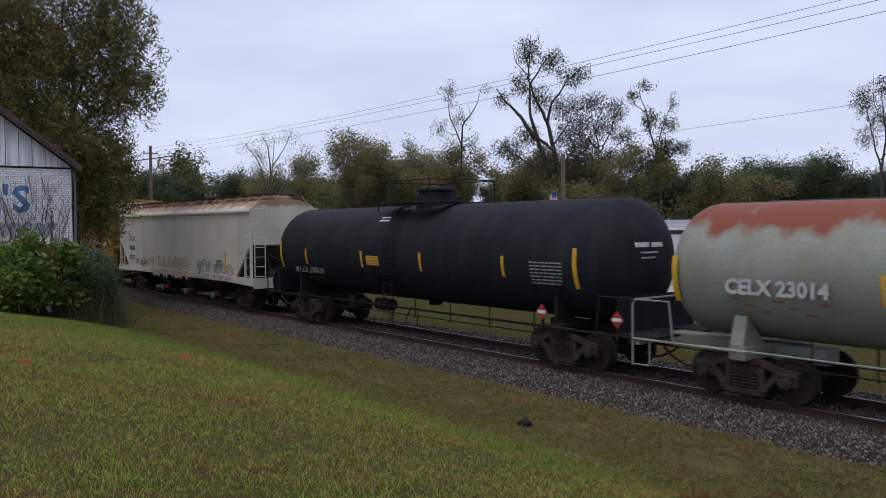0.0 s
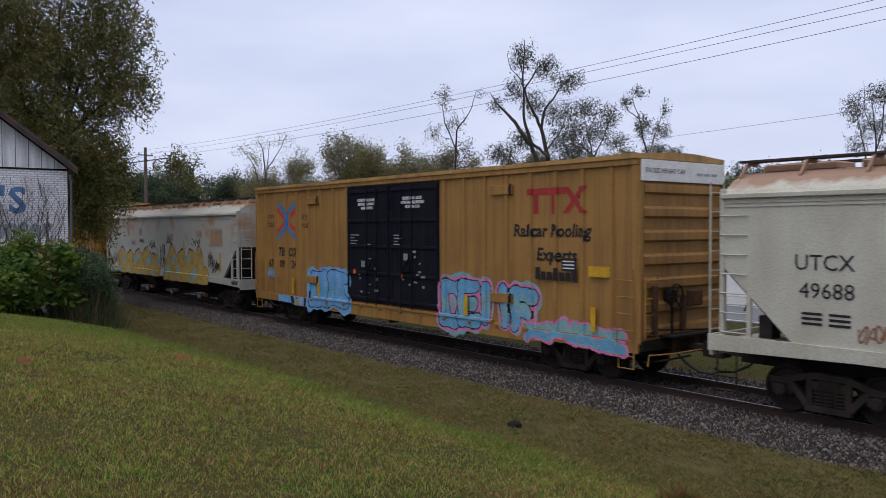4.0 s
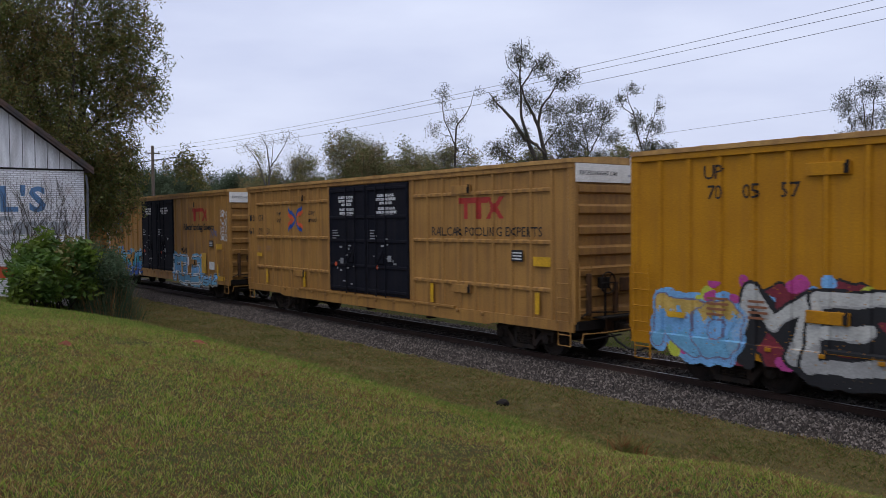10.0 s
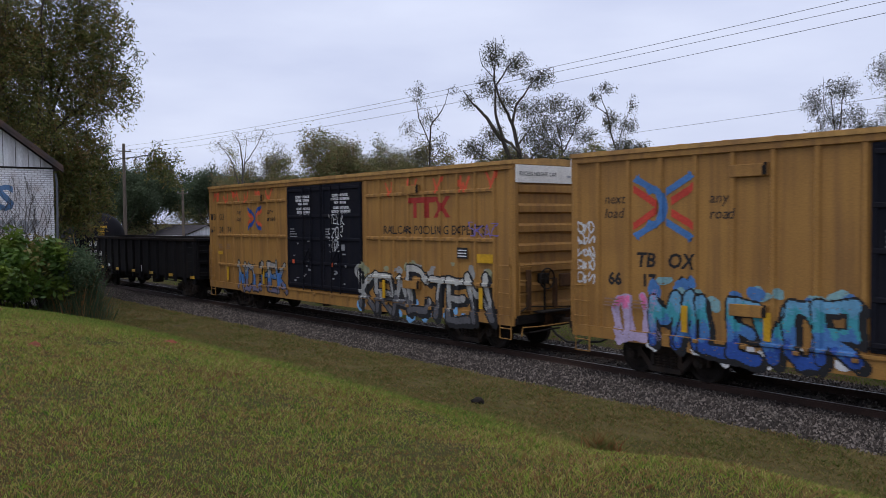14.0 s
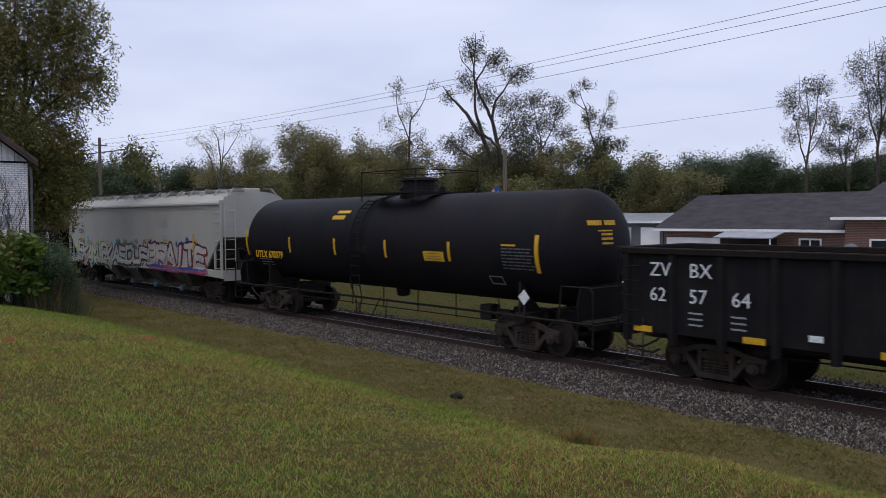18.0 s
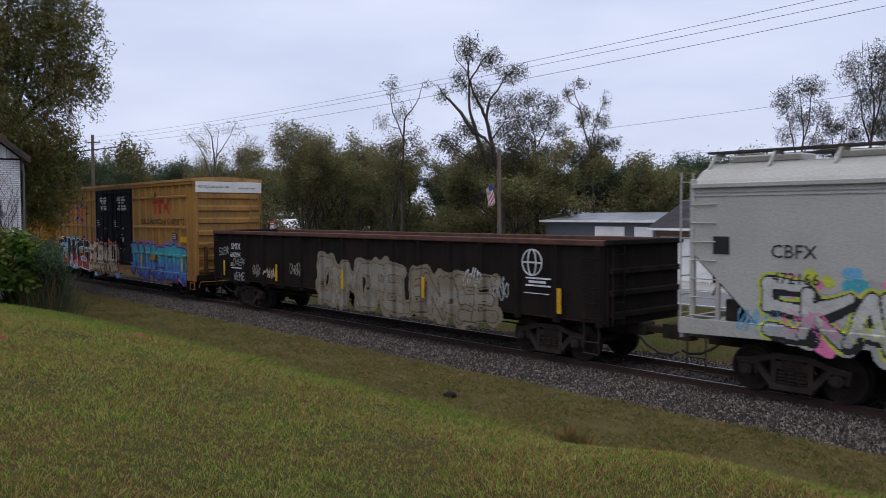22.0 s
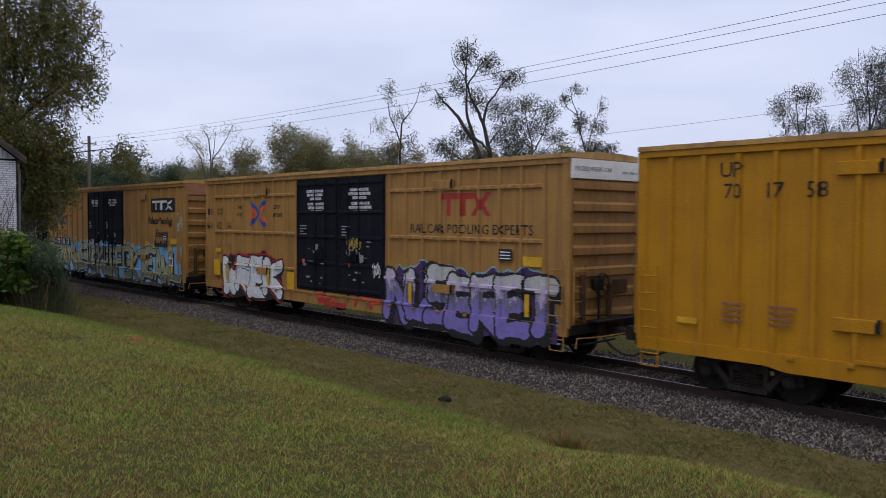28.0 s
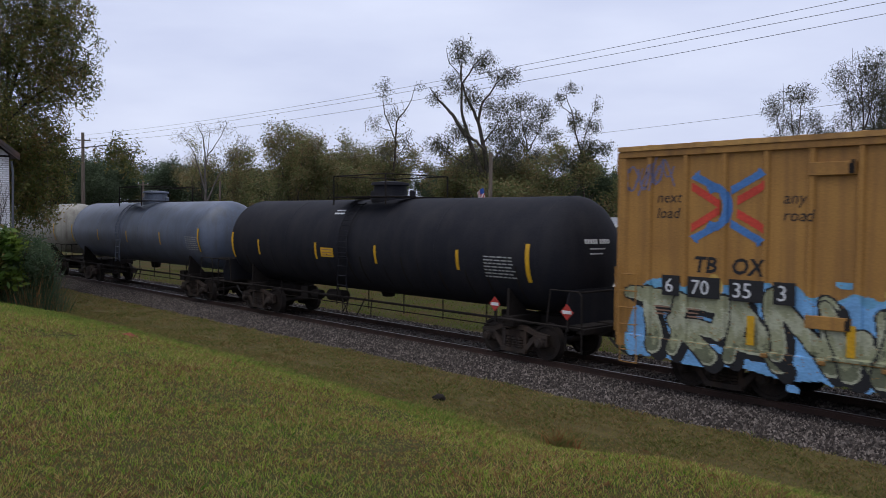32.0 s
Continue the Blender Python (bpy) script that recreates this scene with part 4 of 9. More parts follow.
def boxcar(label, u, paint, ribs, doors="black", end_top="white", grid=True, name="boxcar"):
    car = wagon(name, label, u)
    P, YS = M[paint], -1.50
    L0 = BOX_L
    part("body", B(0.06, L0 - 0.06, -1.5, 1.5, 0.98, 5.0), P, car)
    bm = bmesh.new()
    # eaves plate, then a low-pitched roof with raised cross seams
    prism(bm, [(-1.60, 5.0), (-1.60, 5.10), (-0.4, 5.18), (0.4, 5.18), (1.60, 5.10), (1.60, 5.0)], 0.0, L0, "x")
    for k in range(17):
        x = 0.6 + k * (L0 - 1.2) / 16
        prism(bm, [(-1.40, 5.10), (-1.3, 5.14), (-0.4, 5.205), (0.4, 5.205), (1.3, 5.14), (1.40, 5.10)], x - 0.05, x + 0.05, "x")
    part("roof", bm, M["roofy"], car)
    for s in (-1, 1):
        part("top_chord", B(0.02, L0 - 0.02, min(s * 1.5, s * 1.57), max(s * 1.5, s * 1.57), 4.86, 5.0, bevel=0.01), P, car)
        bm = prism(bmesh.new(), [(0.02, 0.80), (0.02, 1.06), (L0 - 0.02, 1.06), (L0 - 0.02, 0.80), (15.85, 0.80), (15.45, 0.72), (3.3, 0.72), (2.9, 0.80)],
                   min(s * 1.5, s * 1.565), max(s * 1.5, s * 1.565))
        part("side_sill", bm, P, car)
    part("underframe", box(B(0.3, L0 - 0.3, -0.25, 0.25, 0.62, 0.98), 4.5, 14.2, -1.45, 1.45, 0.86, 0.98), M["under"], car)
    xs = [0.12] + [0.78 + i * (DOOR0 - 0.86) / ribs for i in range(ribs + 1)]
    posts = xs + [L0 - x for x in xs]
    for s in (-1, 1):
        for x in posts:
            w = 0.26 if min(x, L0 - x) < 0.2 else 0.15
            put("side_post", piece("side_post_%g" % w, lambda: hat(1.06, 4.86, w), P), car, pose(x, s * 1.5, 0, 0, 0, 0 if s < 0 else 180))
        if grid:
            for z in RAILS:
                for i in range(1, ribs + 1):
                    for x in (xs[i], L0 - xs[i + 1]):
                        wd = xs[2] - xs[1]
                        put("side_rail", piece("side_rail%d" % ribs, lambda: prism(bmesh.new(), [(0, -0.05), (-0.058, -0.04), (-0.058, 0.03), (-0.04, 0.045), (0, 0.06)], 0.03, wd - 0.03, "x"), P),
                            car, pose(x, s * 1.5, z) if s < 0 else pose(x + wd, s * 1.5, z, 0, 0, 180))
        # plug doors: slabs with cross ribs, lock rods and a gear box
        dm = M["black"] if doors == "black" else P
        for x0, x1, k in ((DOOR0, DOOR1 - 0.01, 0), (DOOR1 + 0.01, DOOR2, 1)):
            def slab():
                return B(0.02, x1 - x0 - 0.02, -0.045, 0.0, 1.16, 4.84, bevel=0.012)
            d = put("door", piece("door_%d" % k, slab, dm), car, pose(x0, -1.5, 0) if s < 0 else pose(L0 - x0, 1.5, 0, 0, 0, 180),
                    "black plug door with white stencils" if doors == "black" else "yellow plug door")
            for z in (1.3, 2.1, 2.95, 3.75, 4.68):
                put("door_rib", piece("door_rib", lambda: B(0.06, x1 - x0 - 0.06, -0.085, -0.045, -0.05, 0.05, bevel=0.012), dm), d, pose(0, 0, z))
            for x in (0.10, x1 - x0 - 0.10):
                put("door_stile", piece("door_stile", lambda: B(-0.05, 0.05, -0.075, -0.045, 1.2, 4.8, bevel=0.01), dm), d, pose(x, 0, 0))

            def rods():
                bm = bmesh.new()
                mid = (x1 - x0) * (0.62 if k == 0 else 0.38)
                for x in (mid - 0.28, mid + 0.28):
                    tube(bm, [(x, -0.11, 1.12), (x, -0.11, 4.8)], 0.022, 6)
                box(bm, mid - 0.16, mid + 0.16, -0.13, -0.085, 2.2, 2.55, 0.02)
                tube(bm, [(mid - 0.25, -0.14, 2.1), (mid + 0.2, -0.14, 2.65)], 0.02, 6)
                return bm
            put("lock_rod", piece("lock_rod_%d" % k, rods, dm), d)
        part("door_track", B(DOOR0 - 2.3, DOOR2 + 2.3, min(s * 1.52, s * 1.60), max(s * 1.52, s * 1.60), 1.06, 1.12), P, car)
    for end, x, f in (("front_end", L0 - 0.06, 1), ("rear_end", 0.06, -1)):
        e = part(end, box(B(min(x, x + f * 0.02), max(x, x + f * 0.02), -1.45, 1.45, 1.06, 4.98), min(x, x + f * 0.08), max(x, x + f * 0.08), -1.53, -1.41, 1.0, 4.98), P, car, "corrugated boxcar end")
        for k in range(7):
            z = 1.25 + k * 0.52
            put("end_rib", piece("end_rib%d" % f, lambda: prism(bmesh.new(), [(0, -0.15), (f * 0.10, -0.09), (f * 0.10, 0.07), (0, 0.15)], -1.40, 1.40), P), e, pose(x, 0, z))
        if end_top:
            part("end_panel", B(min(x + f * 0.085, x + f * 0.11), max(x + f * 0.085, x + f * 0.11), -1.52, 1.52, 4.52, 4.98), M[end_top], car, "white top panel with small lettering" if end_top == "white" else "faded orange top panel")
            bm = bmesh.new()
            if f > 0 and end_top == "white":
                text(car, "EXCESS HEIGHT CAR", 0, 0, 0.15, M["blackp"], 0, rot=pose(x + 0.113, -1.40, 4.70, 90, 0, 90))
            for k in range(9):
                if k > 5 or (k != 4 and f < 0):
                    box(bm, min(x + f * 0.108, x + f * 0.114), max(x + f * 0.108, x + f * 0.114), -1.25 + k * 0.28, -1.02 + k * 0.28, 4.68, 4.74)
            part("stencil", bm, M["signgrey"], car)
        ladder(car, x + f * 0.16, -1.46, 1.1, 2.5, 0.42, P, "y", 4)
        ladder(car, x + f * 0.16, 0.95, 1.1, 4.4, 0.42, P, "y", 9)
        part("end_sill", B(min(x, x + f * 0.14), max(x, x + f * 0.14), -1.5, 1.5, 0.84, 1.06, bevel=0.01), M["under"], car)
        bm = bmesh.new()
        box(bm, min(x, x + f * 0.45), max(x, x + f * 0.45), -0.9, 0.9, 1.12, 1.16)
        part("crossover_platform", bm, M["under"], car)
    bm = bmesh.new()
    ring = [(L0 + 0.22, -0.55 + 0.27 * math.cos(a), 2.0 + 0.27 * math.sin(a)) for a in [2 * math.pi * k / 16 for k in range(17)]]
    tube(bm, ring, 0.02, 5)
    for k in range(3):
        a = math.pi * k / 3
        tube(bm, [(L0 + 0.21, -0.55 - 0.27 * math.cos(a), 2.0 - 0.27 * math.sin(a)), (L0 + 0.21, -0.55 + 0.27 * math.cos(a), 2.0 + 0.27 * math.sin(a))], 0.014, 5)
    box(bm, L0 - 0.06, L0 + 0.2, -0.66, -0.44, 1.86, 2.14, 0.02)
    part("brake_wheel", bm, M["under"], car)
    bm = bmesh.new()
    tube(bm, [(L0 + 0.12, -0.55, 1.86), (L0 + 0.12, -0.55, 1.16)], 0.03, 6)
    tube(bm, [(L0 + 0.12, 0.9, 1.16), (L0 + 0.14, -1.2, 1.3), (L0 + 0.2, -1.5, 1.2)], 0.02, 6)
    tube(bm, [(L0 + 0.1, -1.52, 0.62), (L0 + 0.35, -1.2, 0.66), (L0 + 0.42, -0.3, 0.70)], 0.024, 6)
    part("brake_chain", bm, M["under"], car)
    for xe, f in ((L0, 1), (0.0, -1)):
        a, c = (xe + 0.05, xe + 0.16) if f > 0 else (xe - 0.16, xe - 0.05)
        part("brake_housing", B(a, c, 0.05, 0.55, 1.75, 2.1, bevel=0.02), M["rustgrime"], car)
        part("brake_lever", B(a, c, -1.2, -1.08, 1.2, 2.25, bevel=0.015), M["rustgrime"], car)
        part("brake_lever", B(a, c, -0.2, -0.08, 1.2, 2.0, bevel=0.015), M["rustgrime"], car)
        part("hand_rail", tube(bmesh.new(), [(c if f > 0 else a, -1.35, 2.38), (c if f > 0 else a, 1.35, 2.38)], 0.018, 6), P, car)
        part("draft_gear", B(min(xe, xe + f * 0.12), max(xe, xe + f * 0.12), -0.5, 0.5, 0.70, 1.12, bevel=0.03), M["rustgrime"], car)
    part("uncoupling_lever", tube(bmesh.new(), [(L0 + 0.2, -1.5, 0.55), (L0 + 0.2, -1.45, 0.78), (L0 + 0.45, -0.9, 0.80), (L0 + 0.6, -0.15, 0.84)], 0.018, 6), P, car)
    for x in (0.12, L0 - 0.54):
        ladder(car, x, -1.62, 1.1, 2.55, 0.42, P, "x", 4)
        part("ladder_stile", tube(bmesh.new(), [(x, -1.62, 1.0), (x, -1.62, 2.6)], 0.016, 5), P, car)
        part("ladder_stile", tube(bmesh.new(), [(x + 0.42, -1.62, 1.0), (x + 0.42, -1.62, 2.6)], 0.016, 5), P, car)
        put("sill_step", piece("sill_step", lambda: tube(tube(bmesh.new(), [(0, 0, 1.0), (0, 0, 0.45), (0.42, 0, 0.45), (0.42, 0, 1.0)], 0.02, 6), [(0, 0, 0.72), (0.42, 0, 0.72)], 0.016, 6), P), car, pose(x, -1.56, 0))
    # defect card boards and roof brackets on the near side
    for x in (4.55, 14.35):
        for zb in ((4.36, 1.52) if grid else (4.36, 1.60)):
            b = part("bracket", B(x - 0.40, x + 0.42, -1.578, -1.50, zb, zb + 0.24, bevel=0.008), P, car)
            part("latch", box(B(x + 0.31, x + 0.41, -1.60, -1.579, zb + 0.02, zb + 0.2, bevel=0.008), x + 0.35, x + 0.41, -1.60, -1.575, zb + 0.2, zb + 0.26), M["under"], b, "dark steel latch")
    # door rollers and hangers below the doors, jacking pads, and rivet-like lugs on the sill
    for k in range(12):
        put("sill_lug", piece("sill_lug", lambda: B(-0.06, 0.06, -0.05, 0.0, -0.04, 0.04, bevel=0.01), P), car, pose(3.4 + k * 1.08, -1.565, 1.0 - 0.0 * k))
    for k in range(3):
        part("underframe_bracket", B(5.6 + 3.4 * k, 5.78 + 3.4 * k, -1.40, -1.1, 0.60, 0.86, bevel=0.02), M["under"], car)
    part("brake_pipe", tube(bmesh.new(), [(2.9, -0.35, 0.72), (15.8, -0.35, 0.72)], 0.03, 6), M["under"], car)
    part("air_reservoir", lathe(bmesh.new(), [(7.4, 0.1), (7.45, 0.22), (8.4, 0.2), (8.45, 0.1)], "x", 12, (0, -0.65, 0.74)), M["under"], car)
    running_gear(car, L0, 2.30, 0.06)
    car["posts"] = [float(x) for x in posts]
    car["grid"] = 1 if grid else 0

    def ysurf(X, Z):
        Y = np.full(X.shape, -1.504)
        for x in posts:
            w = 0.15 if min(x, L0 - x) < 0.2 else 0.085
            Y = np.where((np.abs(X - x) < w) & (Z < 4.86), -1.564, Y)
        if grid:
            for z in RAILS:
                Y = np.where((np.abs(Z - z) < 0.05) & ((X < DOOR0) | (X > DOOR2)), np.minimum(Y, -1.562), Y)
        door = (X > DOOR0) & (X < DOOR2) & (Z > 1.12)
        Y = np.where(door, -1.548, Y)
        for z in (1.3, 2.1, 2.95, 3.75, 4.68):
            Y = np.where(door & (np.abs(Z - z) < 0.06), -1.588, Y)
        Y = np.where((Z < 1.13) & (Z > 1.05) & (X > DOOR0 - 2.3) & (X < DOOR2 + 2.3), -1.604, Y)
        return np.where(Z < 1.06, -1.57, Y)
    return car, ysurf


def painted(parent, ysurf, polys, name, label, cell=0.02):
    """Painted shapes: a skin of small squares that follows the posts and panels; later shapes lie over earlier ones."""
    ax = [p[0] for q, m in polys for p in q]
    az = [p[1] for q, m in polys for p in q]
    x0, z0 = min(ax) - cell, min(az) - cell
    nx, nz = int((max(ax) - x0) / cell) + 2, int((max(az) - z0) / cell) + 2
    P, Q = np.meshgrid(x0 + (np.arange(nx) + 0.5) * cell, z0 + (np.arange(nz) + 0.5) * cell, indexing="ij")
    idx = np.full(P.shape, -1)
    mats = []
    for q, m in polys:
        if m not in mats:
            mats.append(m)
        inside = np.zeros(P.shape, bool)
        for (xa, za), (xb, zb) in zip(q, q[1:] + q[:1]):
            if abs(zb - za) > 1e-9:
                inside ^= ((za > Q) != (zb > Q)) & (P < (xb - xa) * (Q - za) / (zb - za) + xa)
        idx[inside] = mats.index(m)
    Vx, Vz = np.meshgrid(x0 + np.arange(nx + 1) * cell, z0 + np.arange(nz + 1) * cell, indexing="ij")
    V = np.stack([Vx, ysurf(Vx, Vz) - 0.003, Vz], -1).reshape(-1, 3)
    I, J = np.nonzero(idx >= 0)
    a = I * (nz + 1) + J
    F = np.stack([a, a + nz + 1, a + nz + 2, a + 1], 1)
    used = np.unique(F)
    remap = np.zeros(len(V), np.int32)
    remap[used] = np.arange(len(used))
    ob = put(name, arr_mesh(name, V[used], remap[F], mats, idx[I, J]), parent, None, label)
    ob["kind"] = "stuff"
    return ob


def stain(parent, x, z, w, h, ysurf, material):
    """A soft-edged rectangle of rust left where a notice has come away."""
    cell = 0.02
    nx, nz = int(w / cell) + 10, int(h / cell) + 10
    P, Q = np.meshgrid(np.arange(nx) * cell - 0.1, np.arange(nz) * cell - 0.1, indexing="ij")
    e = np.minimum(np.minimum(P, w - P), np.minimum(Q, h - Q))
    rng = np.random.default_rng(int(100 * x))
    keep = rng.uniform(0, 1, P.shape) < np.clip(0.5 + e / 0.16 - 0.3 + 0.25 * np.sin(5 * Q + 3 * x), 0, 0.86)
    return skin_mesh(parent, np.where(keep, 0, -1), [material], x - 0.1, z - 0.1, cell, ysurf, 0.003, "rust_stain", "faded patch of orange rust")


def cross_logo(car, ysurf, x, z, s, asp=1.15, old=None):
    """The pool's mark: blue and red stripes bent to meet in the middle."""
    blue, red = M["bluepaint"] if old is None else M[old], M["orange"] if old is None else M["markred"]
    polys = []

    def stripe(pts, m, w):
        for (ax, az), (bx, bz) in zip(pts, pts[1:]):
            polys.append(([(x + ax * s * asp, z + az * s - w), (x + ax * s * asp, z + az * s + w), (x + bx * s * asp, z + bz * s + w), (x + bx * s * asp, z + bz * s - w)], m))
    if old is not None:
        # arrow-ended outer stripes round a curved nose
        for k in (1, -1):
            stripe([(-1.0, k * 0.62), (-0.16, k * 0.05)], red, 0.125 * s)
            stripe([(0.26, k * 0.17), (1.0, k * 0.62)], red, 0.125 * s)
            stripe([(-0.9, k * 0.92), (-0.3, k * 0.56)], blue, 0.12 * s)
            stripe([(0.1, k * 0.47), (0.9, k * 0.96)], blue, 0.12 * s)
            ring = [(math.sin(math.radians(a)), math.cos(math.radians(a)) * k) for a in range(-30, 91, 12)]
            for (ax, az), (bx, bz) in zip(ring, ring[1:]):
                polys.append(([(x + (q * u_ - 0.34) * s * asp, z + r_ * v_ * s) for q, r_, u_, v_ in ((0.26, 0.44, ax, az), (0.26, 0.44, bx, bz), (0.49, 0.69, bx, bz), (0.49, 0.69, ax, az))], blue))
            for sx, bz in ((-1, 0.88), (1, 0.92)):
                tip = [(sx * 1.04, bz - 0.02), (sx * 0.80, bz + 0.20), (sx * 0.78, bz + 0.04), (sx * 0.88, bz - 0.10)]
                polys.append(([(x + a * s * asp, z + k * b * s) for a, b in tip], blue))
        painted(car, ysurf, polys, "pool_mark", "blue and red striped pool mark with arrow ends", 0.015)
        return
    for k in (1, -1):
        stripe([(-1.0, k * 0.55), (-0.22, -k * 0.02)], red, 0.14 * s)
        stripe([(0.12, k * 0.36), (0.90, k * 0.88)], blue, 0.14 * s)
        stripe([(0.22, k * 0.12), (1.0, k * 0.58)], red, 0.14 * s)
        stripe([(-0.92, k * 0.88), (-0.2, k * 0.30), (0.06, 0.0)], blue, 0.15 * s)
    painted(car, ysurf, polys, "pool_mark", "blue and red striped pool mark")


def letter_logo(car, ysurf, x, z, w, h, material, field=None):
    """The owner's mark as plain slabs: a long bar on two stems and a crossing pair."""
    t = 0.25 * h
    bar = lambda xa, xb, za, zb: [(xa, za), (xb, za), (xb, zb), (xa, zb)]
    polys = [(bar(*field), M["blackp"])] if field else []
    polys.append((bar(x, x + 0.66 * w, z + h - t, z + h), material))
    for k in (0.10, 0.42):
        polys.append((bar(x + k * w, x + k * w + 1.05 * t, z, z + h - t), material))
    for a, c in ((0.66, 0.97), (0.97, 0.66)):
        polys.append(([(x + a * w - 0.65 * t, z), (x + a * w + 0.65 * t, z), (x + c * w + 0.65 * t, z + h), (x + c * w - 0.65 * t, z + h)], material))
    painted(car, ysurf, polys, "owner_mark", "owner's mark as plain slabs")


DOOR_WORDS = (("CLOSE THIS DOOR", "BEFORE CLOSING", "MAIN DOOR"), ("CLOSE AND LOCK", "BOTH DOORS BEFORE", "MOVING CAR"))


def door_stencils(car, seed, grid=True, rows=11):
    """The doors' painted orders, small data lines below them, and scuffs and labels lower down."""
    rng = np.random.default_rng(seed)
    out = []
    for x, words in zip((DOOR0 + 1.25, DOOR1 + 1.25), DOOR_WORDS):
        for b, z in enumerate((4.40, 3.98) if grid else (4.36,)):
            for k, q in enumerate(words):
                text(car, q, x - 0.036 * len(q), z - 0.125 * k, 0.115, M["whitep"], -1.594 if b == 0 else -1.552, name="door_lettering", bold=0.006)
        for k in range(4):
            wd = rng.uniform(0.18, 0.5)
            out.append((x - 0.95, 3.28 - 0.09 * k, wd, 0.035))
        for k in range(rows):
            out.append((x - 0.8 + rng.uniform(0, 1.3), rng.uniform(1.4, 3.0), rng.uniform(0.05, 0.2), rng.uniform(0.02, 0.08)))
        out.append((x + rng.uniform(-0.5, 0.3), rng.uniform(2.1, 2.6), 0.2, 0.2))
    bars(car, out, M["signgrey"], -1.594, "stencil", "worn white door stencils")
    bars(car, [(DOOR0 + 0.45, 2.05, 0.14, 0.14), (DOOR1 + 0.6, 2.02, 0.14, 0.14)], M["orange"], -1.596)


def marks(car, ys, initials, digits, x, z, size, material, gap=0.82):
    if initials:
        for k, s in enumerate(initials):
            text(car, s, x + k * gap, z + size * 1.5, size, material, -1.572, drape=ys)
    for k, s in enumerate(digits):
        text(car, s, x + k * gap, z, size, material, -1.572, drape=ys)


def pool_car(label, u, grid, number, seed, slogan, xgap=1.0, top="white", end_logo="red", words=True):
    car, ys = boxcar(label, u, "yellow", 8 if grid else 7, "black", top, grid)
    door_stencils(car, seed, grid)
    dk = M["blackp"]
    if grid:
        cross_logo(car, ys, 4.18, 3.71, 0.50, 1.2)
        text(car, "next\nload", 2.59, 3.88, 0.28, dk, -1.572, slant=0.2, drape=ys)
        text(car, "any\nroad", 5.31, 3.88, 0.28, dk, -1.572, slant=0.2, drape=ys)
        marks(car, ys, ("TB", "OX"), number, 0.14, 3.13, 0.36, dk, 0.78)
    else:
        cross_logo(car, ys, 2.55, 3.80, 0.68, 1.15, "midblue")
        text(car, "next\nload", 0.95, 3.90, 0.32, dk, -1.572, slant=0.2, drape=ys)
        text(car, "any\nroad", 3.66, 3.86, 0.32, dk, -1.572, slant=0.2, drape=ys)
        for k, q in enumerate(("TB", "OX")):
            text(car, q, 1.83 + 0.82 * k, 2.50, 0.44, dk, -1.572, slant=0.15, bold=0.012, drape=ys)
        for k, q in enumerate(number):
            text(car, q, 1.06 + 0.92 * k, 2.07, 0.38, dk, -1.572, bold=0.014, drape=ys)
    if slogan == 1:
        letter_logo(car, ys, 14.26, 3.64, 1.85, 0.60, M["brown"] if end_logo == "brown" else M["redpaint"])
        text(car, "RAILCAR POOLING EXPERTS", 12.89, 3.16, 0.36, dk, -1.572, wide=1.02, drape=ys)
    elif slogan == 2:
        letter_logo(car, ys, 14.4, 3.70, 1.8, 0.62, M["redpaint"])
        text(car, "Railcar Pooling Experts", 13.11, 3.29, 0.41, dk, -1.572, bold=0.012, drape=ys)
    elif slogan == 3:
        letter_logo(car, ys, 15.3, 3.85, 1.9, 0.62, M["redpaint"])
        text(car, "Railcar Pooling", 14.77, 3.30, 0.43, dk, -1.572, slant=0.1, bold=0.012, drape=ys)
        text(car, "Experts", 15.59, 2.72, 0.43, dk, -1.572, slant=0.1, bold=0.012, drape=ys)
        bars(car, [(15.62 + 0.2 * k, 2.26, 0.15, 0.2 if k % 3 else 0.3) for k in range(7)], dk, -1.572, "lettering_bar", "web address as plain bars")
    elif slogan == 4:
        letter_logo(car, ys, 15.4, 3.88, 2.0, 0.42, M["whitep"], (15.09, 17.68, 3.78, 4.40))
        text(car, "Railcar Pooling", 14.77, 3.26, 0.43, dk, -1.572, slant=0.15, bold=0.012, drape=ys)
        text(car, "Experts", 15.59, 2.70, 0.43, dk, -1.572, slant=0.15, bold=0.012, drape=ys)
        bars(car, [(15.62 + 0.2 * k, 2.24, 0.15, 0.18 if k % 3 else 0.28) for k in range(7)], dk, -1.572, "lettering_bar", "web address as plain bars")
    # small placards
    bars(car, [(17.33, 2.40, 0.62, 0.24)], M["stripe"], -1.573, "placard", "yellow placard")
    bars(car, [(16.5, 2.50, 0.44, 0.30)], M["blackp"], -1.573, "placard", "dark data placard")
    bars(car, [(16.54, 2.55 + 0.08 * k, 0.36, 0.03) for k in range(3)], M["whitep"], -1.578)
    rng = np.random.default_rng(seed + 50)
    zs = 2.62 if grid else 1.72
    bars(car, [(0.95 + 0.78 * i + rng.uniform(0, 0.08), zs - 0.075 * j, rng.uniform(0.25, 0.42), 0.03) for i in range(2) for j in range(3)], M["fadedbrown"], -1.572)
    if grid:
        bars(car, [(0.92, 2.22, 0.42, 0.14)], M["stripe"], -1.573, "placard", "yellow placard")
    bars(car, [(x, 1.16, 0.15, 0.56) for x in (3.05 if not grid else 1.75, 4.9, 12.9, 17.4)], M["stripe"], -1.580, "reflector", "yellow reflector stripe")
    return car, ys


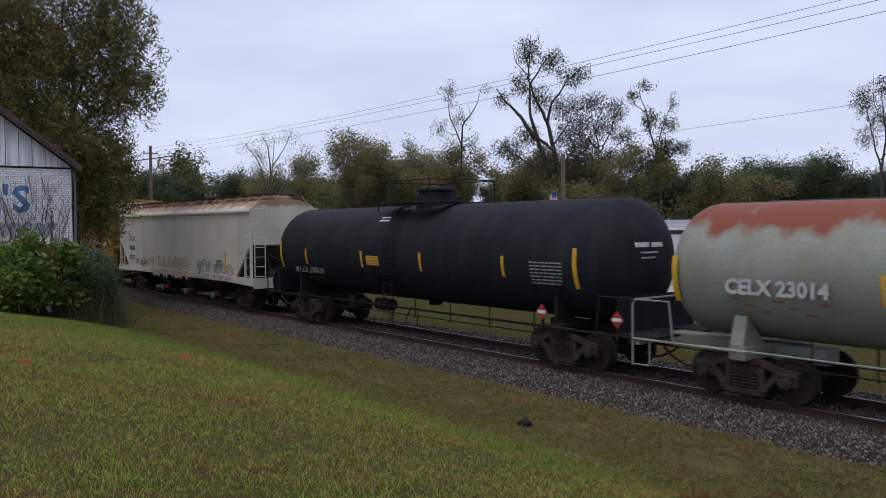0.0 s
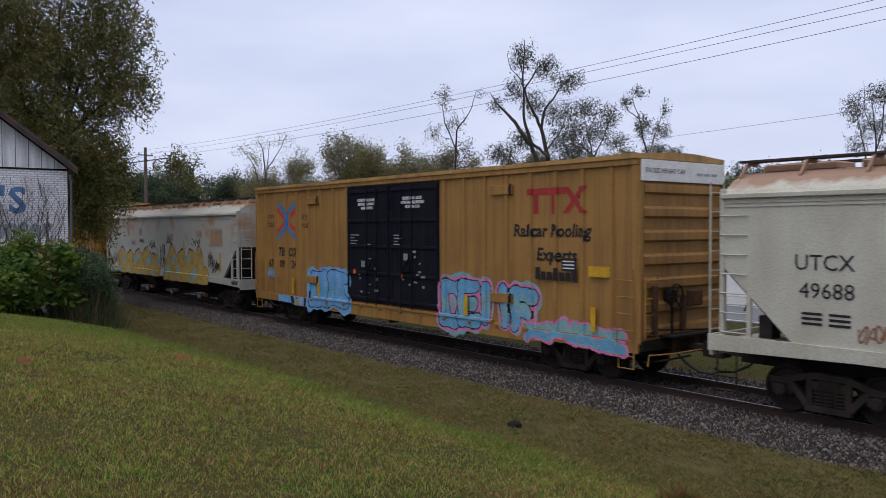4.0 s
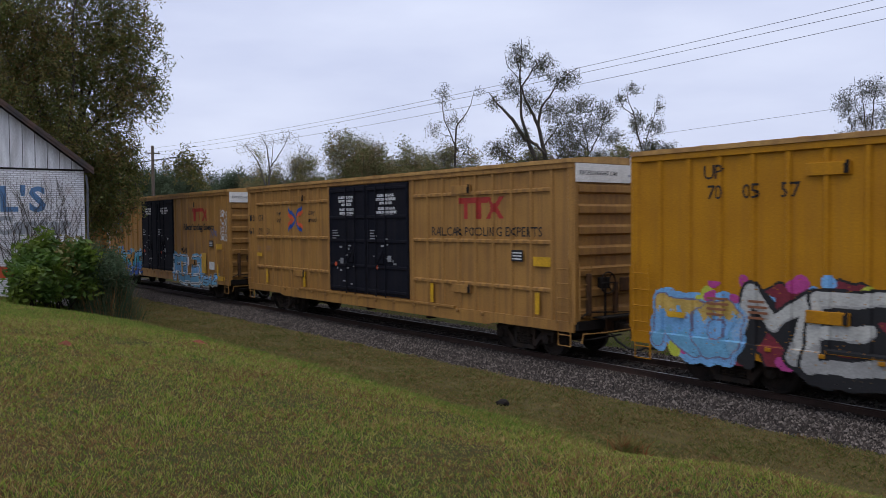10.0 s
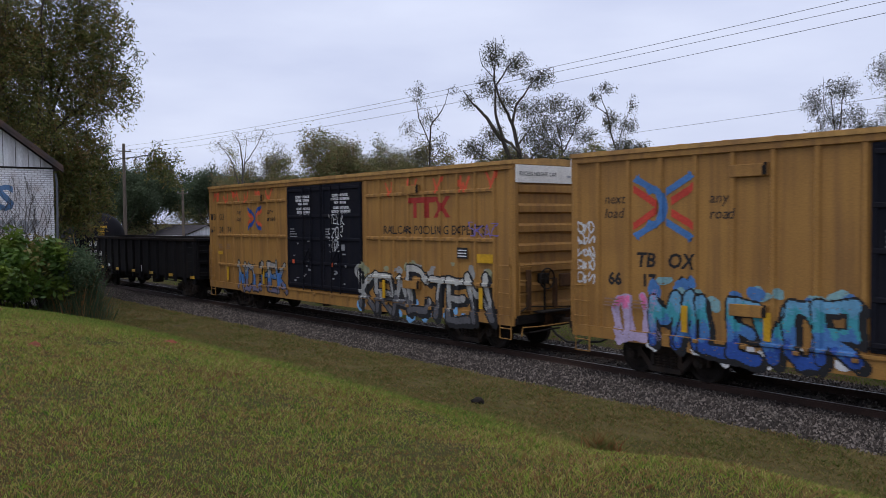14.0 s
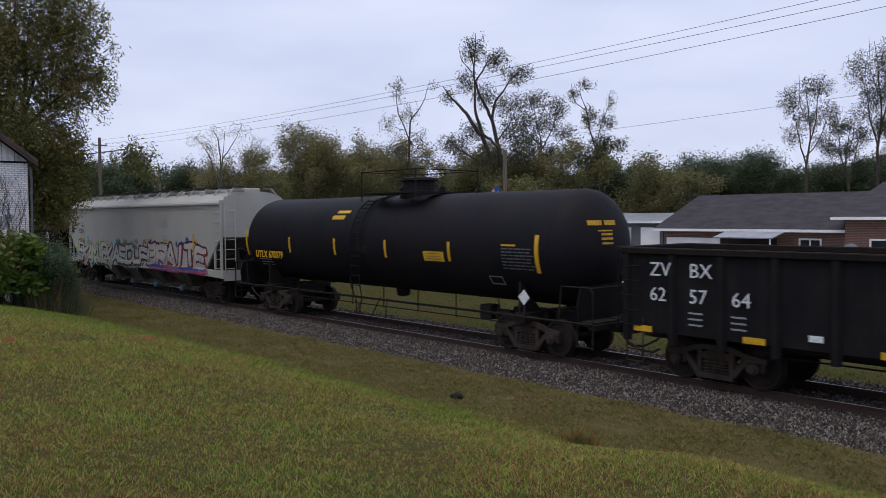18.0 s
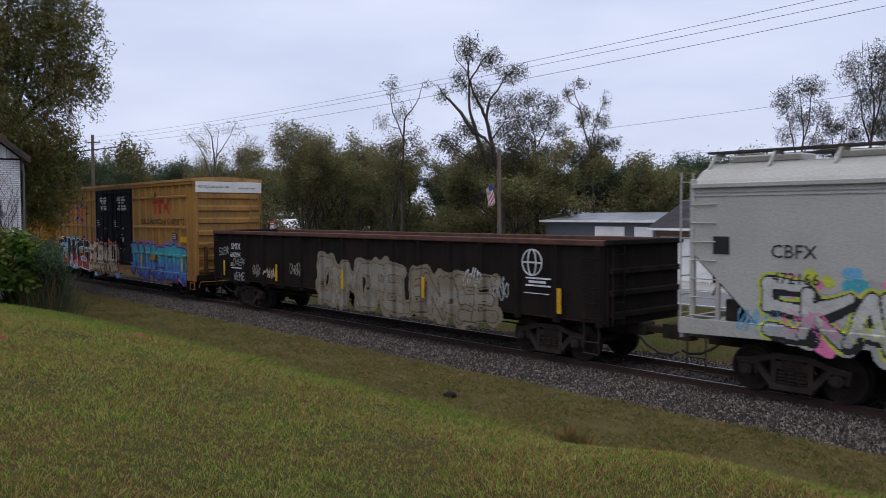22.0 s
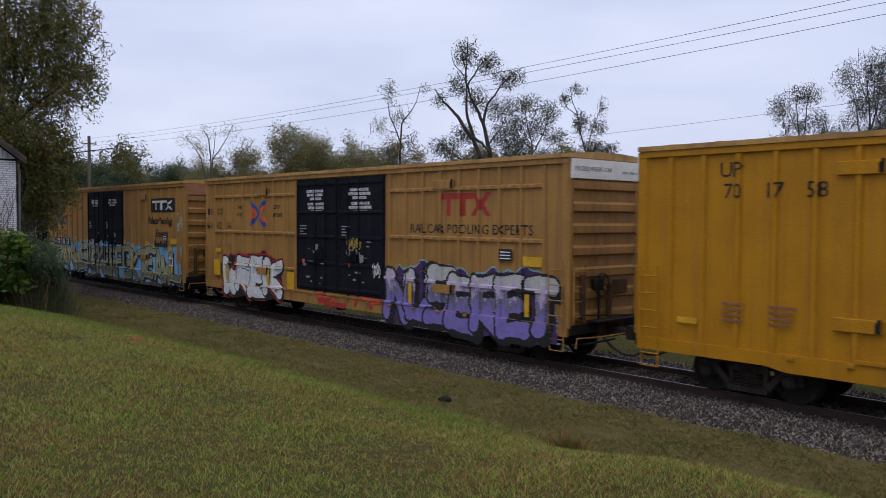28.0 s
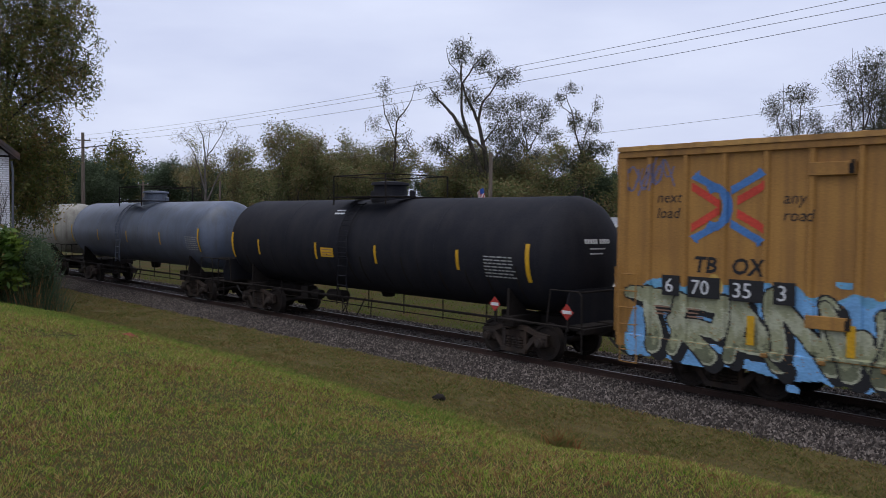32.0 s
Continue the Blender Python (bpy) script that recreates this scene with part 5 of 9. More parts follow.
def union_car(label, u, number, seed):
    car, ys = boxcar(label, u, "bright", 8, "yellow", "white", False)
    dk = M["blackp"]
    text(car, "UP", 1.86, 4.40, 0.42, dk, -1.572, drape=ys)
    marks(car, ys, (), number, 1.95, 3.98, 0.42, dk, 0.82)
    shield = [(-0.30, 0.30), (-0.22, 0.36), (0, 0.33), (0.22, 0.36), (0.30, 0.30), (0.27, 0.1), (0.30, -0.2), (0.2, -0.36), (0, -0.44), (-0.2, -0.36), (-0.30, -0.2), (-0.27, 0.1)]
    part("logo", prism(bmesh.new(), [(15.95 + a, 4.30 + b) for a, b in shield], -1.573, -1.566), M["whitep"], car, "shield mark in plain colours")
    part("logo", prism(bmesh.new(), [(15.95 + 0.9 * a, 4.30 + 0.9 * b) for a, b in shield[:6]] + [(15.69, 4.36)], -1.577, -1.570), M["bluepaint"], car, "shield mark in plain colours")
    bars(car, [(15.705 + 0.105 * k, 3.96 + 0.07 * abs(k - 2), 0.055, 0.38 - 0.07 * abs(k - 2)) for k in range(5)], M["pink"], -1.577)
    rng = np.random.default_rng(seed)
    bars(car, [(2.0 + 0.95 * i, 1.9 - 0.11 * j, rng.uniform(0.35, 0.55), 0.05) for i in range(2) for j in range(4)], M["brown"], -1.572)
    bars(car, [(DOOR0 + 0.7 + 2.5 * i, 4.25 - 0.12 * j, rng.uniform(0.6, 0.9), 0.05) for i in range(2) for j in range(3)], M["brown"], -1.592)
    bars(car, [(DOOR0 + 1.2, 2.35, 0.32, 0.16), (DOOR1 + 0.25, 2.45, 0.32, 0.14), (DOOR1 + 0.28, 2.2, 0.3, 0.12), (12.05, 1.95, 0.1, 0.32)], M["whitep"], -1.596, "placard", "white route cards")
    bars(car, [(1.0, 1.45, 0.45, 0.12), (17.0, 1.5, 0.45, 0.12)], M["stripe"], -1.575)
    return car, ys


# ---- covered hoppers ----
def hopper(label, u, L0, paint, bays, out_mat="hopu", caps=None):
    car = wagon("covered_hopper", label, u)
    P = M[paint]
    W = 1.53
    # body with slope sheets at both ends; curved sides leaning in towards the roof
    top = [(-W, 1.38), (-W, 4.12), (-1.46, 4.22), (-1.20, 4.42), (-0.80, 4.57), (0.0, 4.64), (0.80, 4.57), (1.20, 4.42), (1.46, 4.22), (W, 4.12), (W, 1.38)]
    bm = bmesh.new()
    rings = []
    for x, cut in ((0.30, 2.75), (1.75, 1.38), (L0 - 1.75, 1.38), (L0 - 0.30, 2.75)):
        rings.append([bm.verts.new((x, y, max(z, cut))) for y, z in top])
    n = len(top)
    for q, s in zip(rings, rings[1:]):
        for k in range(n):
            bm.faces.new((q[k], q[(k + 1) % n], s[(k + 1) % n], s[k]))
    bm.faces.new(rings[0])
    bm.faces.new(rings[-1][::-1])
    part("body", bm, P, car)
    for x, f in ((0.30, 1), (L0 - 0.30, -1)):
        part("slope_sheet", prism(bmesh.new(), [(x - f * 0.004, 2.75), (x + f * 1.45, 1.375), (x + f * 1.40, 1.34), (x - f * 0.03, 2.70)], -1.45, 1.45), M["hopu"], car, "dark slope sheet")
        part("end_web", prism(bmesh.new(), [(x + f * 0.25, 1.42), (x + f * 0.25, 2.45), (x + f * 1.35, 1.42)], -0.03, 0.03), M["hopu"], car)
    bm = bmesh.new()
    for s in (-1, 1):
        # eaves rail along the top of the side
        box(bm, 0.28, L0 - 0.28, min(s * 1.52, s * 1.60), max(s * 1.52, s * 1.60), 4.06, 4.16, 0.015)
        box(bm, 0.30, L0 - 0.30, min(s * 1.525, s * 1.548), max(s * 1.525, s * 1.548), 3.90, 3.925)
        box(bm, 0.30, L0 - 0.30, min(s * 1.525, s * 1.548), max(s * 1.525, s * 1.548), 3.97, 3.99)
    part("eaves_rail", bm, P, car)
    for s in (-1, 1):
        part("side_sill", prism(bmesh.new(), [(0.0, 1.10), (0.0, 1.42), (L0, 1.42), (L0, 1.10), (L0 - 2.9, 1.18), (2.9, 1.18)], min(s * 1.50, s * 1.58), max(s * 1.50, s * 1.58)), P, car)
    for x0 in (0.0, L0 - 1.0):
        f = 1 if x0 else -1
        xe = L0 if x0 else 0.0
        bm = bmesh.new()
        box(bm, min(xe, xe - f * 1.2), max(xe, xe - f * 1.2), -1.5, 1.5, 1.20, 1.30)
        box(bm, min(xe, xe - f * 0.08), max(xe, xe - f * 0.08), -1.52, 1.52, 1.0, 1.42)
        part("end_platform", bm, P, car)
        for y in (-1.5, 1.5):
            xp = xe - f * 0.28
            part("corner_post", B(xp - 0.05, xp + 0.05, y - 0.05, y + 0.05, 1.3, 4.25, bevel=0.01), P, car)
            part("end_post", B(xe - f * 0.85 - 0.04, xe - f * 0.85 + 0.04, y - 0.04, y + 0.04, 1.3, 2.5, bevel=0.01), P, car)
        ladder(car, xe - f * 0.28 + 0.02 * f, -1.56, 1.3, 4.3, f * -0.55, P, "x", 8)
        ladder(car, xe + f * 0.02, -1.48, 1.3, 4.4, 0.45, P, "y", 8)
        bm = bmesh.new()
        for y in (-0.5, 0.5):
            tube(bm, [(xe - f * 0.5, y, 1.3), (xe - f * 0.9, y, 2.3)], 0.05, 6)
        lathe(bm, [(-0.45, 0.12), (-0.4, 0.2), (0.4, 0.2), (0.45, 0.12)], "y", 12, (xe - f * 0.75, 0.4, 1.62))
        box(bm, xe - f * 0.62 - 0.15, xe - f * 0.62 + 0.15, -0.55, -0.2, 1.3, 1.75, 0.02)
        tube(bm, [(xe - f * 0.62, -1.3, 1.9), (xe - f * 0.4, -0.6, 2.3), (xe - f * 0.5, 0.3, 1.9)], 0.022, 5)
        part("brake_gear", bm, M["hopu"], car)
        put("sill_step", GEAR["sill_step"], car, pose(xe - (0.62 if f > 0 else -0.2), -1.55, 0))
    # roof walk on brackets, with hatch rings
    bm = bmesh.new()
    for y in (-0.68, 0.68):
        box(bm, 0.2, L0 - 0.2, y - 0.2, y + 0.2, 4.79, 4.83)
    part("running_board", bm, M["hopu"], car)
    k = int(L0 / 1.25)
    for i in range(k + 1):
        x = 0.4 + i * (L0 - 0.8) / k
        for s in (-1, 1):
            put("bracket", piece("hop_bracket", lambda: prism(bmesh.new(), [(-1.12, 4.44), (-1.12, 4.50), (-0.86, 4.79), (-0.5, 4.79), (-0.5, 4.72), (-0.80, 4.72)], -0.02, 0.02, "x"), P), car, pose(x, 0, 0, 0, 0, 0 if s < 0 else 180))
    for i in range(9):
        x = 1.2 + i * (L0 - 2.4) / 8
        put("roof_hatch", piece("roof_hatch", lambda: B(-0.75, 0.75, -0.36, 0.36, 4.6, 4.76, bevel=0.03), P), car, pose(x, 0, 0))
    # discharge bays below the sill
    for i in range(bays):
        xc = 3.9 + (i + 0.5) * (L0 - 7.8) / bays
        hw = (L0 - 7.8) / bays * 0.47
        bm = bmesh.new()
        up = [(xc - hw, -1.45), (xc + hw, -1.45), (xc + hw, 1.45), (xc - hw, 1.45)]
        dn = [(xc - 0.35, -0.55), (xc + 0.35, -0.55), (xc + 0.35, 0.55), (xc - 0.35, 0.55)]
        a, b = [bm.verts.new((x, y, 1.38)) for x, y in up], [bm.verts.new((x, y, 0.42)) for x, y in dn]
        for q in range(4):
            bm.faces.new((a[q], b[q], b[(q + 1) % 4], a[(q + 1) % 4]))
        bm.faces.new(b)
        bm.faces.new(a[::-1])
        h = part("hopper_bay", bm, M[out_mat], car)
        bm = bmesh.new()
        box(bm, xc - 0.4, xc + 0.4, -0.75, 0.75, 0.30, 0.44, 0.02)
        tube(bm, [(xc, -0.98, 0.36), (xc, 0.98, 0.36)], 0.10, 10)
        part("outlet_gate", bm, M[out_mat], h)
        if caps:
            part("outlet_cap", lathe(bmesh.new(), [(-1.06, 0.04), (-1.05, 0.11), (-0.96, 0.12), (-0.95, 0.1)], "y", 12, (xc, 0, 0.36)), M["ltblue" if caps == "ltblue" else "signgrey"], h, "round outlet cap")
            if caps != "ltblue":
                part("outlet_guard", B(xc + 0.12, xc + 0.5, -0.93, -0.80, 0.36, 0.52, bevel=0.01), M[caps], h, "dark red outlet guard")
    part("centre_sill", B(0.6, L0 - 0.6, -0.22, 0.22, 0.72, 1.05), M["under"], car)
    running_gear(car, L0, 2.15, 0.0)
    return car, (lambda X, Z: np.where((Z < 1.44), -1.582, -1.532))


# ---- tank wagons ----
def tank(label, u, L0, r, zc, paint, dome=True, stripes=5, ladder_side=True, seed=0, railing=True, dome_x=None, ladder_x=None, strip_x=None, longs=None, zs=None, data_x=None):
    car = wagon("tank_wagon", label, u)
    P = M[paint]
    # shell with domed heads, weld rings and a saddle at mid-length
    hd = 0.85
    prof = [(0.0, 0.02)] + [(hd * (1 - math.cos(a)), r * math.sin(a)) for a in [math.pi / 2 * k / 8 for k in range(1, 9)]]
    prof = prof + [(L0 / 2 - 0.05, r), (L0 / 2, r * 0.997), (L0 / 2 + 0.05, r)] + [(L0 - a, q) for a, q in reversed(prof)]
    part("shell", lathe(bmesh.new(), prof, "x", 56, (0, 0, zc)), P, car, smooth=True)
    for x in (hd + 0.02, L0 * 0.27, L0 * 0.5 - 1.3, L0 * 0.5 + 1.3, L0 * 0.73, L0 - hd - 0.02):
        part("weld_ring", lathe(bmesh.new(), [(x - 0.03, r - 0.01), (x - 0.02, r + 0.006), (x + 0.02, r + 0.006), (x + 0.03, r - 0.01)], "x", 48, (0, 0, zc)), P, car, smooth=True)
    if dome:
        xm = dome_x or L0 * 0.5
        xl = ladder_x or xm - 0.9
        bm = bmesh.new()
        lathe(bm, [(zc + r - 0.12, 0.62), (zc + r + 0.10, 0.62), (zc + r + 0.12, 0.55), (zc + r + 0.42, 0.52), (zc + r + 0.44, 0.62), (zc + r + 0.52, 0.60), (zc + r + 0.56, 0.3)], "z", 20, (xm, 0, 0))
        for a in (0.3, 1.4, 2.8, 4.4):
            lathe(bm, [(zc + r, 0.10), (zc + r + 0.22, 0.10), (zc + r + 0.26, 0.06)], "z", 8, (xm + 1.0 * math.cos(a), 0.45 * math.sin(a), 0))
        part("fittings_dome", bm, P, car)
        bm = bmesh.new()
        y0, y1, z = -1.0, 1.0, zc + r + 0.04
        for y in (y0, y1):
            box(bm, xm - 1.35, xm + 1.35, y - 0.28, y + 0.28, z - 0.02, z + 0.02)
        for x in (xm - 1.25, xm + 1.25):
            box(bm, x - 0.22, x + 0.22, y0, y1, z - 0.02, z + 0.02)
        part("platform", bm, M["under"], car)
        if railing:
            bm = bmesh.new()
            for y in (y0 - 0.25, y1 + 0.25):
                for x in (xm - 1.35, xm + 1.35):
                    tube(bm, [(x, y, z - 0.25), (x, y, z + 0.68)], 0.025, 6)
                tube(bm, [(xm - 1.35, y, z + 0.68), (xm + 1.35, y, z + 0.68)], 0.016, 6)
            for x in (xm - 1.35, xm + 1.35):
                tube(bm, [(x, y0 - 0.25, z + 0.68), (x, y1 + 0.25, z + 0.68)], 0.016, 6)
            part("railing", bm, M["under"], car)
        if ladder_side:
            bm = bmesh.new()
            # ladder curving over the shell down to the step
            for x in (xl - 0.24, xl + 0.24):
                tube(bm, [(x, -(r + 0.10) * math.sin(a), zc + (r + 0.10) * math.cos(a)) for a in [0.55 + 0.16 * k for k in range(9)]] + [(x, -(r + 0.10), 1.55), (x, -(r + 0.06), 1.30)], 0.022, 6)
            for k in range(12):
                a = 0.6 + 0.11 * k
                tube(bm, [(xl - 0.24, -(r + 0.10) * math.sin(a), zc + (r + 0.10) * math.cos(a)), (xl + 0.24, -(r + 0.10) * math.sin(a), zc + (r + 0.10) * math.cos(a))], 0.016, 5)
            for zz in (2.3, 2.0, 1.7, 1.4):
                tube(bm, [(xl - 0.24, -(r + 0.09), zz), (xl + 0.24, -(r + 0.09), zz)], 0.016, 5)
            part("ladder", bm, P, car)
    # stub sills, bolsters, saddles
    for x, f in ((0.0, 1), (L0, -1)):
        sm = P if paint == "tank5" else M["under"]
        sw = 0.14 if paint == "tank5" else 0.04
        bm = bmesh.new()
        box(bm, min(x - f * 0.45, x + f * 3.2), max(x - f * 0.45, x + f * 3.2), -0.24, 0.24, 0.72, 1.05, 0.02)
        part("stub_sill", bm, sm, car)
        bm = bmesh.new()
        box(bm, min(x - f * 0.55, x - f * 0.35), max(x - f * 0.55, x - f * 0.35), -1.4, 1.4, 0.86, 1.0, 0.01)
        part("end_beam", bm, sm, car)
        bm = bmesh.new()
        box(bm, x + f * 1.95 - 0.18, x + f * 1.95 + 0.18, -1.3, 1.3, 0.80, 1.08, 0.02)
        for s in (-1, 1):
            prism(bm, [(s * 1.3, 0.98), (s * 1.3, 1.10), (s * (r - 0.22), zc - 0.85), (s * (r - 0.42), zc - 1.02), (s * 0.5, 1.05)], x + f * 1.95 - sw, x + f * 1.95 + sw, "x")
        part("bolster", bm, sm, car)
        bm = bmesh.new()
        xe = x - f * 0.5
        for s in (-1.42, 1.42):
            tube(bm, [(xe, s, 0.42), (xe, s, 1.75), (xe + f * 0.1, s, 1.85), (xe + f * 0.95, s, 1.85), (xe + f * 1.05, s, 1.0)], 0.024, 6)
            tube(bm, [(xe, s, 0.45), (xe + f * 0.45, s, 0.45), (xe + f * 0.45, s, 0.95)], 0.02, 6)
            tube(bm, [(xe, s, 1.0), (x + f * 2.2, s, 1.0)], 0.03, 6)
        tube(bm, [(xe + f * 0.05, -1.42, 1.84), (xe + f * 0.05, 1.42, 1.84)], 0.024, 6)
        part("handrail", bm, P if paint == "tank5" else M["under"], car)
        if paint in ("tank", "tank2"):
            part("head_shield", prism(bmesh.new(), [(-1.40, 1.0), (-1.44, 1.45), (-1.30, 1.86), (1.30, 1.86), (1.44, 1.45), (1.40, 1.0)], min(x - f * 0.03, x - f * 0.06), max(x - f * 0.03, x - f * 0.06), "x"), P, car, "steel plate before the lower tank head")
        part("end_step", B(min(xe, xe + f * 0.5), max(xe, xe + f * 0.5), -1.35, -0.4, 1.0, 1.04), M["under"], car)
        part("end_step", B(min(xe, xe + f * 0.5), max(xe, xe + f * 0.5), 0.4, 1.35, 1.0, 1.04), M["under"], car)
    bm = bmesh.new()
    # brake rigging, air tank and bottom outlet
    tube(bm, [(2.8, -0.75, 0.88), (L0 - 2.8, -0.75, 0.88)], 0.022, 6)
    tube(bm, [(2.8, -0.9, 0.72), (L0 - 2.8, -0.9, 0.72)], 0.018, 6)
    for k in range(7):
        x = 3.2 + k * (L0 - 6.4) / 6
        tube(bm, [(x, -0.8, 0.65), (x, -0.8, zc - r + 0.12)], 0.02, 5)
    for x in (L0 * 0.5 - 0.35, L0 * 0.5 + 0.35):
        tube(bm, [(x, -1.0, 0.42), (x * 0.5 + L0 * 0.25, -0.8, 0.98)], 0.02, 5)
    if dome:
        xl = ladder_x or (dome_x or L0 * 0.5) - 0.9
        for dx in (-0.24, 0.24):
            tube(bm, [(xl + dx, -(r + 0.05), 1.30), (xl + dx * 0.7, -1.45, 0.95), (xl + dx * 0.3 - 0.05, -1.45, 0.50)], 0.018, 5)
            tube(bm, [(xl + dx * 0.7, -1.45, 0.95), (xl - dx * 0.6, -1.45, 0.50)], 0.016, 5)
        tube(bm, [(xl - 0.2, -1.45, 0.50), (xl + 0.2, -1.45, 0.50)], 0.02, 5)
    part("brake_rigging", bm, M["under"], car)
    part("side_pipe", tube(bmesh.new(), [(1.2, -1.40, 1.02), (L0 - 1.2, -1.40, 1.02)], 0.022, 6), P if paint == "tank5" else M["under"], car)
    gx = L0 * (0.26 if paint == "tank" else 0.76)
    part("brake_valve", B(gx, gx + 0.45, -0.75, -0.35, 0.70, 1.1, bevel=0.03), M["under"], car)
    part("brake_cylinder", lathe(bmesh.new(), [(gx + 0.6, 0.08), (gx + 0.65, 0.16), (gx + 1.1, 0.16), (gx + 1.15, 0.05), (gx + 1.5, 0.04)], "x", 12, (0, -0.6, 0.86)), M["under"], car)
    part("air_reservoir", lathe(bmesh.new(), [(gx + 1.4, 0.1), (gx + 1.45, 0.2), (gx + 2.3, 0.2), (gx + 2.35, 0.1)], "x", 14, (0, -0.45, 0.88)), M["under"], car)
    part("bottom_outlet", lathe(bmesh.new(), [(0.98, 0.12), (1.0, 0.2), (zc - r + 0.1, 0.26)], "z", 14, (L0 * 0.5, 0, 0)), M["under"], car)
    # stripes and panels bend round the shell: small strips set on its curve

    def skin(rows, m, name, label=""):
        bm = bmesh.new()
        for x, z0, w, h in rows:
            n = max(2, int(h / 0.12))
            ring = []
            for i in range(n + 1):
                z = z0 + h * i / n
                y = -math.sqrt(max((r + 0.008) ** 2 - (z - zc) ** 2, 0.01))
                ring.append((bm.verts.new((x, y, z)), bm.verts.new((x + w, y, z))))
            for a, b in zip(ring, ring[1:]):
                bm.faces.new((a[0], a[1], b[1], b[0]))
        ob = part(name, bm, m, car, label)
        if name == "stencil":
            ob["kind"] = "stuff"
        return ob
    zs = zs or zc - 0.2
    data_x = data_x or L0 - 1.95
    for x in strip_x or [0.62 + k * (L0 - 1.4) / stripes for k in range(1, stripes)]:
        skin([(x, zs - 0.27, 0.11, 0.54)], M["stripe"], "reflector", "yellow reflector stripe")
    for x in longs or (0.5, L0 - 0.8):
        skin([(x, zs - 0.45, 0.13, 0.95)], M["stripe"], "reflector", "long yellow reflector stripe")
    rng = np.random.default_rng(seed)
    words = []
    for k in range(7):
        x = data_x
        while x < data_x + 1.0:
            wd = rng.uniform(0.08, 0.24)
            words.append((x, zs + 0.12 - 0.085 * k, min(wd, data_x + 1.1 - x), 0.035))
            x += wd + 0.035
    skin(words, M["darkgrey" if paint == "tank2" else "silver"], "stencil", "pale grey data stencil")
    running_gear(car, L0, 1.95, 0.45)
    return car, skin, (lambda x, z: -math.sqrt(max((r + 0.012) ** 2 - (z - zc) ** 2, 0.01)))


# ---- gondolas ----
def gondola(label, u, L0, ztop, zbot, paint, posts, rim="rust", notch=True):
    car = wagon("gondola", label, u)
    P = M[paint]
    for s in (-1, 1):
        part("side", B(0.0, L0, min(s * 1.40, s * 1.46), max(s * 1.40, s * 1.46), zbot + 0.22, ztop), P, car)
        part("top_chord", B(-0.02, L0 + 0.02, min(s * 1.36, s * 1.56), max(s * 1.36, s * 1.56), ztop - 0.10, ztop + 0.04, bevel=0.02), M[rim], car)
        for i in range(posts + 1):
            x = 0.12 + i * (L0 - 0.24) / posts
            put("side_post", piece("gon_post%g" % zbot, lambda: hat(zbot if notch else zbot + 0.1, ztop - 0.1, 0.22, 0.10), P), car, pose(x, s * 1.46, 0, 0, 0, 0 if s < 0 else 180))
    for x, f in ((0.0, -1), (L0, 1)):
        bm = B(min(x, x + f * 0.07), max(x, x + f * 0.07), -1.4, 1.4, 1.0, ztop)
        e = part("end", bm, P, car)
        for z in (1.25, 1.75, 2.25):
            part("end_rib", B(min(x + f * 0.07, x + f * 0.17), max(x + f * 0.07, x + f * 0.17), -1.38, 1.38, z - 0.07, z + 0.07, bevel=0.02), P, e)
        part("end_rail", B(min(x, x + f * 0.2), max(x, x + f * 0.2), -1.45, 1.45, ztop - 0.08, ztop + 0.05, bevel=0.02), P, e)
        ladder(car, x - (0.54 if f > 0 else -0.12), -1.60, 1.0, ztop - 0.2, 0.42, P, "x", 5)
        ladder(car, x + f * 0.2, -1.40, 1.0, ztop - 0.1, 0.42, P, "y", 5)
        put("sill_step", GEAR["sill_step"], car, pose(x - (0.54 if f > 0 else -0.12), -1.5, 0))
    part("floor", B(0.0, L0, -1.4, 1.4, 1.05, 1.15), M["rust"], car)
    part("centre_sill", box(B(0.3, L0 - 0.3, -0.25, 0.25, 0.68, 1.05), 3.5, L0 - 3.5, -1.2, 1.2, 0.9, 1.05), M["under"], car)
    bm = bmesh.new()
    tube(bm, [(3.0, -0.9, 0.72), (L0 - 3.0, -0.9, 0.72)], 0.02, 5)
    lathe(bm, [(L0 * 0.45, 0.1), (L0 * 0.45 + 0.05, 0.2), (L0 * 0.45 + 0.8, 0.2), (L0 * 0.45 + 0.85, 0.1)], "x", 12, (0, -0.8, 0.72))
    box(bm, L0 * 0.6, L0 * 0.6 + 0.5, -1.1, -0.7, 0.55, 0.9, 0.03)
    part("brake_rigging", bm, M["under"], car)
    running_gear(car, L0, 2.0, 0.1)

    def ysurf(X, Z):
        Y = np.full(X.shape, -1.464)
        for i in range(posts + 1):
            x = 0.12 + i * (L0 - 0.24) / posts
            Y = np.where(np.abs(X - x) < 0.12, -1.564, Y)
        return Y
    return car, ysurf


